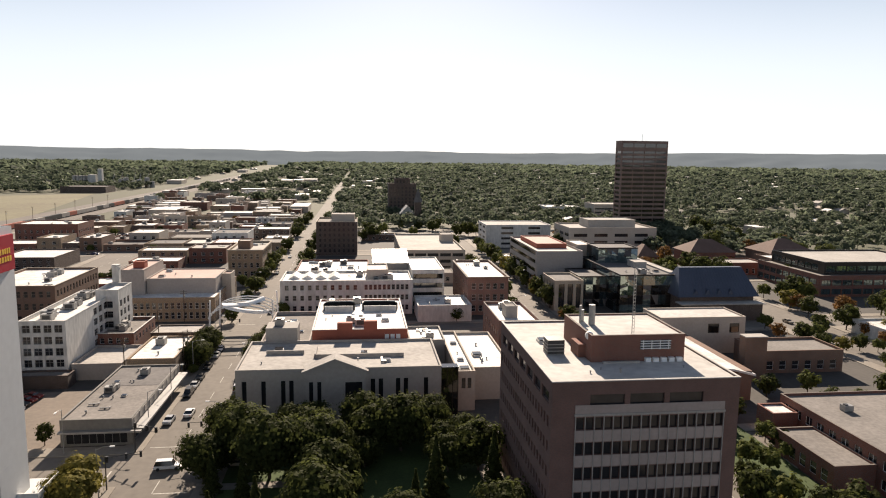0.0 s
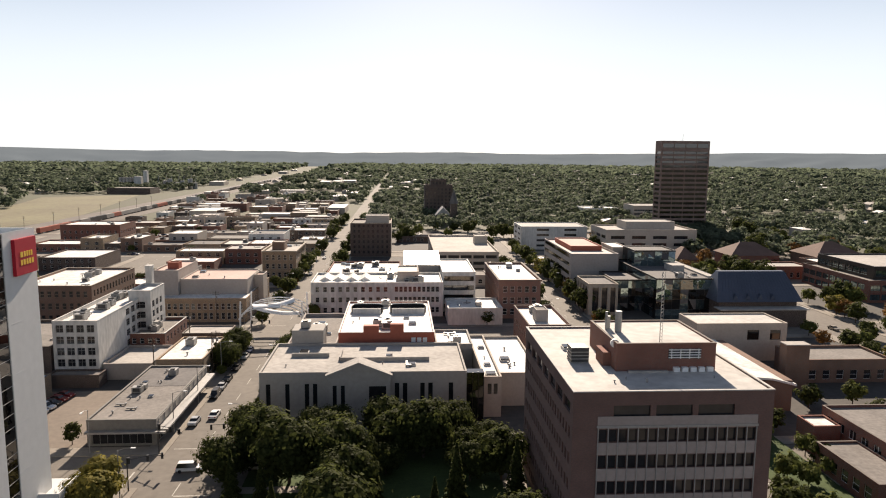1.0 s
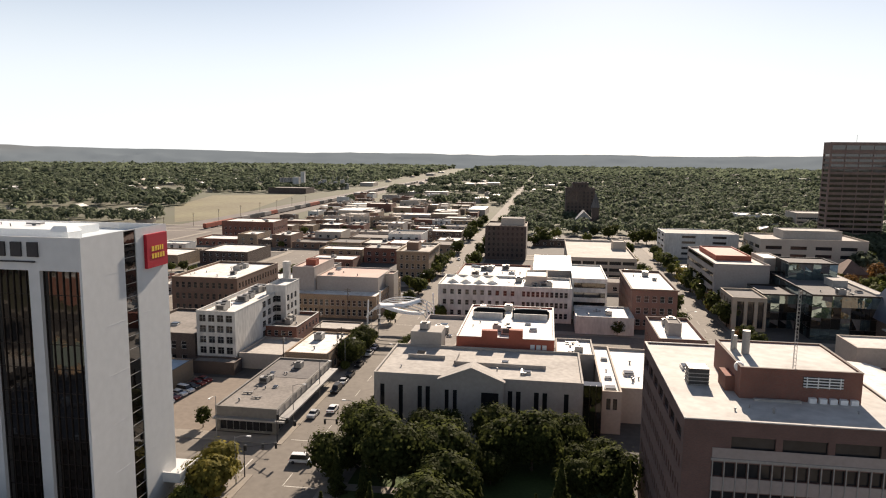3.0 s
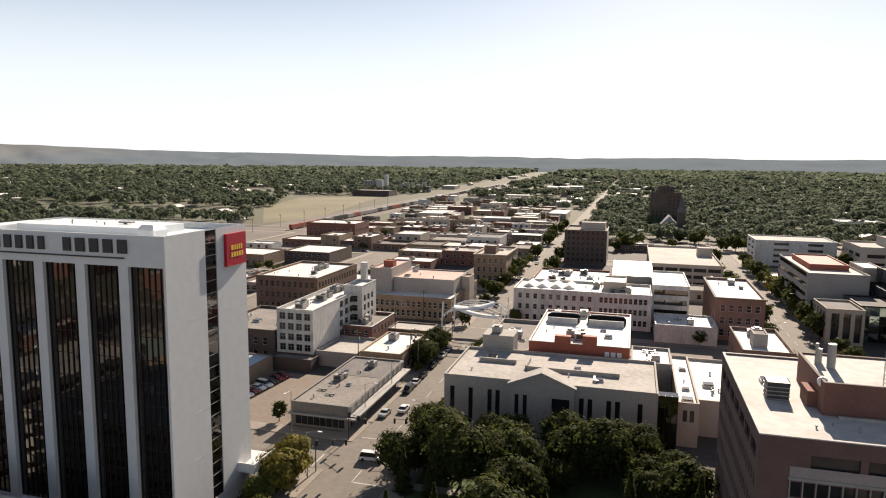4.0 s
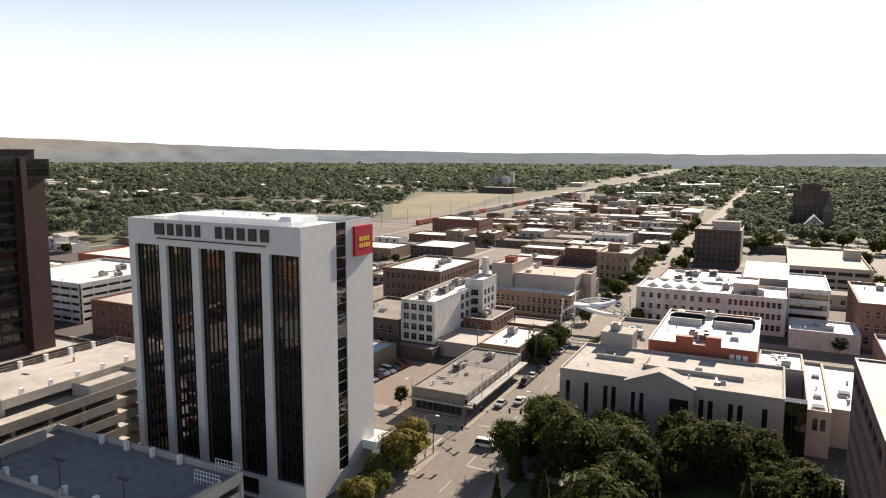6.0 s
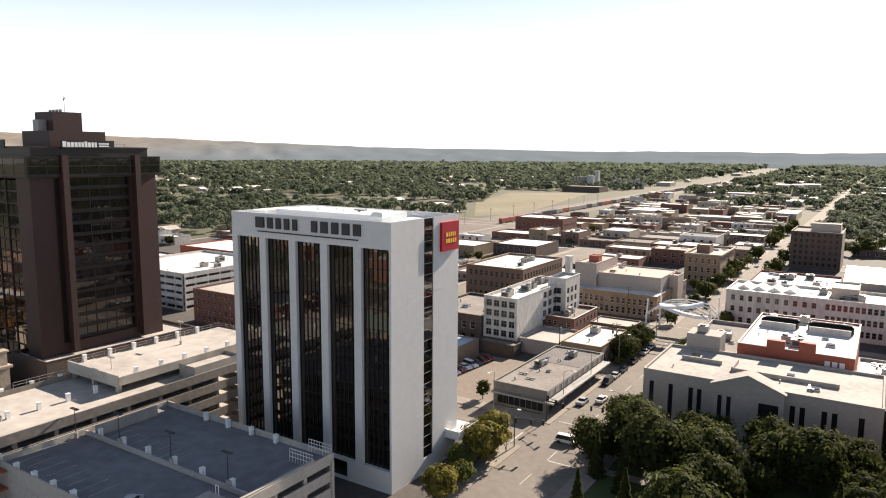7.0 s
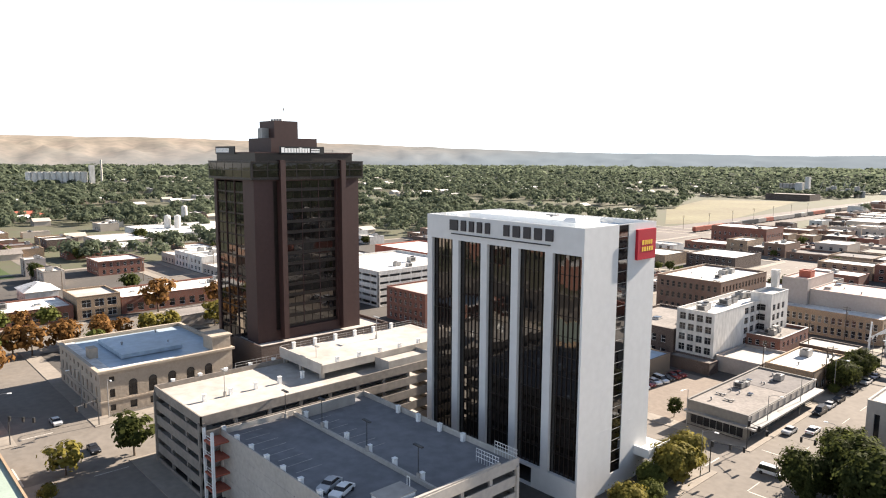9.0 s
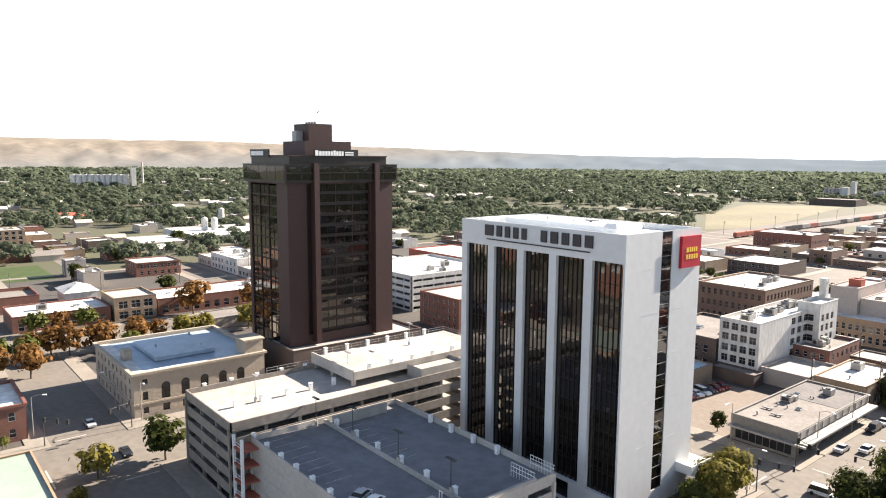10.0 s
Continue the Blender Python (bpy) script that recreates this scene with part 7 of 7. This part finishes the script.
# the outer trees of the town, too many and too far to pick apart, as one
stock, verts, faces, slots, leaves = {}, [], [], [], [LEAF, LEAF_OLIVE, LEAF_GOLD, LEAF_RUST, BARK]
base = 0
for i, m in OUTER:
    for c in TREES[i].children:
        if c.data.name not in stock:
            co = np.empty(len(c.data.vertices) * 3, np.float32)
            c.data.vertices.foreach_get("co", co)
            stock[c.data.name] = (co.reshape(-1, 3), [tuple(p.vertices) for p in c.data.polygons], leaves.index(c.data.materials[0]))
        co, polys, slot = stock[c.data.name]
        mm = np.array(m)
        verts.append(co @ mm[:3, :3].T + mm[:3, 3])
        faces.extend(tuple(base + v for v in p) for p in polys)
        slots.extend([slot] * len(polys))
        base += len(co)
me = bpy.data.meshes.new("outer_trees")
me.from_pydata(np.concatenate(verts).tolist(), [], faces)
for leaf in leaves:
    me.materials.append(leaf)
me.polygons.foreach_set("material_index", slots)
me.update()
tagged(new("outer_trees", me), "green and rust-brown street and garden trees of the outer town", "trees", kind="stuff")


# ---- woods, houses and sheds out to the hills ----
def wooded(x, y):
    """Where the far trees stand: gaps for the railway, the field, the town and the streets that lead out."""
    rail = -210 - 0.026 * (y - 330)
    if -330 < x < 330 and -160 < y < 455:
        return x > 225 and y > 300
    if y < -160 and abs(x) < 400:
        return noise.noise((x * 0.02, y * 0.02, 3)) > 0.1
    if y > 300 and rail - 60 - 0.03 * max(0, y - 900) < x < rail + 30:
        return False
    if 440 < y < 940 and -275 - 0.42 * (y - 470) < x < -200:
        return False
    if rail < x < 8 and y < 760:
        return False
    if rail < x < -20 and y < 1500:
        return noise.noise((x * 0.01, y * 0.006, 2)) > 0.12
    if -560 < x < -330 and -200 < y < 240:
        return noise.noise((x * 0.012, y * 0.012, 7)) > 0.25
    if 8 < x < 27 or 6 < (x - 17) % 98 - 49 < 9 and noise.noise((x * 0.003, y * 0.003, 1)) > 0:
        return False
    return noise.noise((x * 0.006, y * 0.006, 4)) + 0.55 * noise.noise((x * 0.025, y * 0.025, 9)) > (-0.34 if x > 20 or y > 1200 else -0.16)


rng = np.random.default_rng(5)
cen, siz, nor = [], [], []
for r0, r1, count, rad, h, k in ((280, 720, 6200, 4.6, 10, 90), (720, 1250, 8500, 5.6, 10.5, 48), (1250, 2100, 9500, 8.0, 11, 26), (2100, 3900, 10500, 17, 13, 14)):
    ang = rng.uniform(radians(-112), radians(62), count)
    rr_ = np.sqrt(rng.uniform(r0 ** 2, r1 ** 2, count))
    xs_, ys_ = 20 + rr_ * np.sin(ang), rr_ * np.cos(ang) - 40
    keep = np.array([wooded(x, y) for x, y in zip(xs_, ys_)])
    xs_, ys_ = xs_[keep], ys_[keep]
    n = len(xs_)
    sc = rng.uniform(0.6, 1.3, n)
    u = rng.normal(size=(n, k, 3))
    u /= np.linalg.norm(u, axis=2)[:, :, None]
    u[:, :, 2] = np.where(u[:, :, 2] < -0.35, -u[:, :, 2], u[:, :, 2])
    pos = u * np.array([rad, rad, h * 0.4]) * rng.uniform(0.7, 1.1, (n, k, 1)) * sc[:, None, None]
    pos += np.stack([xs_, ys_, sc * h * 0.55], 1)[:, None, :]
    pos[:, :, 2] = np.maximum(pos[:, :, 2], 0.6)
    nn = u + rng.normal(size=u.shape) * 0.28 + np.array([0, 0, 0.3])
    cen.append(pos.reshape(-1, 3)), nor.append(nn.reshape(-1, 3))
    siz.append(np.repeat(sc * rad * {90: 0.21, 48: 0.29, 26: 0.38, 14: 0.5}[k], k) * rng.uniform(0.7, 1.2, n * k))
for x, y in rng.uniform((-330, -620), (260, -155), (260, 2)):
    u = rng.normal(size=(40, 3))
    u /= np.linalg.norm(u, axis=1)[:, None]
    cen.append(u * np.array([4.2, 4.2, 4]) + np.array([x, y, 5.5])), nor.append(u + np.array([0, 0, 0.3])), siz.append(rng.uniform(0.9, 1.5, 40))
cen, nor, siz = np.concatenate(cen), np.concatenate(nor), np.concatenate(siz)
nor /= np.linalg.norm(nor, axis=1)[:, None]
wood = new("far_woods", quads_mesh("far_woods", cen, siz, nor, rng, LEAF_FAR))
tagged(wood, "dense tree cover in haze-paled green reaching to the hills", "woods", kind="stuff")

s = Shape()
rh = random.Random(3)
for _ in range(1500):
    a, d = rh.uniform(radians(-104), radians(56)), math.sqrt(rh.uniform(350 ** 2, 2600 ** 2))
    x, y = 20 + d * math.sin(a), d * math.cos(a) - 40
    if (-330 < x < 330 and y < 460) or (y < -160 and abs(x) < 400) or 4 < x < 30:
        continue
    rail = -210 - 0.026 * (y - 330)
    if rail - 45 < x < rail + 22 or (440 < y < 940 and -275 - 0.42 * (y - 470) < x < -200):
        continue
    w, l, h, slot = rh.uniform(4, 7), rh.uniform(5, 9), rh.uniform(3, 4.5), rh.randrange(4)
    if rh.random() < 0.12 or (rail < x < 0 and rh.random() < 0.6):
        w, l, h, slot = rh.uniform(8, 20), rh.uniform(8, 24), rh.uniform(4.5, 8), 1
        s.box(x - w, x + w, y - l, y + l, 0, h, 0, "tb").box(x - w, x + w, y - l, y + l, h - 0.05, h + 0.15, slot)
    else:
        s.box(x - w, x + w, y - l, y + l, 0, h, 0, "tb")
        s.face([(x - w - 0.5, y - l - 0.5, h), (x, y - l - 0.5, h + 2.4), (x, y + l + 0.5, h + 2.4), (x - w - 0.5, y + l + 0.5, h)], slot).face([(x, y - l - 0.5, h + 2.4), (x + w + 0.5, y - l - 0.5, h), (x + w + 0.5, y + l + 0.5, h), (x, y + l + 0.5, h + 2.4)], slot)
        s.face([(x - w, y - l, h), (x + w, y - l, h), (x, y - l, h + 2.2)])
for _ in range(170):                                  # the part of town that the tower's glass mirrors
    x, y = rh.uniform(-330, 260), rh.uniform(-620, -155)
    if any(a - 16 < x < b + 16 for a, b in STREET_X):
        continue
    w, l, h, slot = rh.uniform(6, 14), rh.uniform(6, 16), rh.uniform(4, 12), rh.choice((1, 1, 2, 3))
    s.box(x - w, x + w, y - l, y + l, 0, h, rh.choice((0, 4, 5)), "tb").box(x - w, x + w, y - l, y + l, h - 0.05, h + 0.15, slot)
tagged(new("far_houses", s.mesh("far_houses", STUCCO, WHITE_ROOF, GREY_ROOF, TAN_ROOF, BRICK_RED, BRICK_TAN)), "small far houses and sheds among the trees", "houses", kind="stuff")
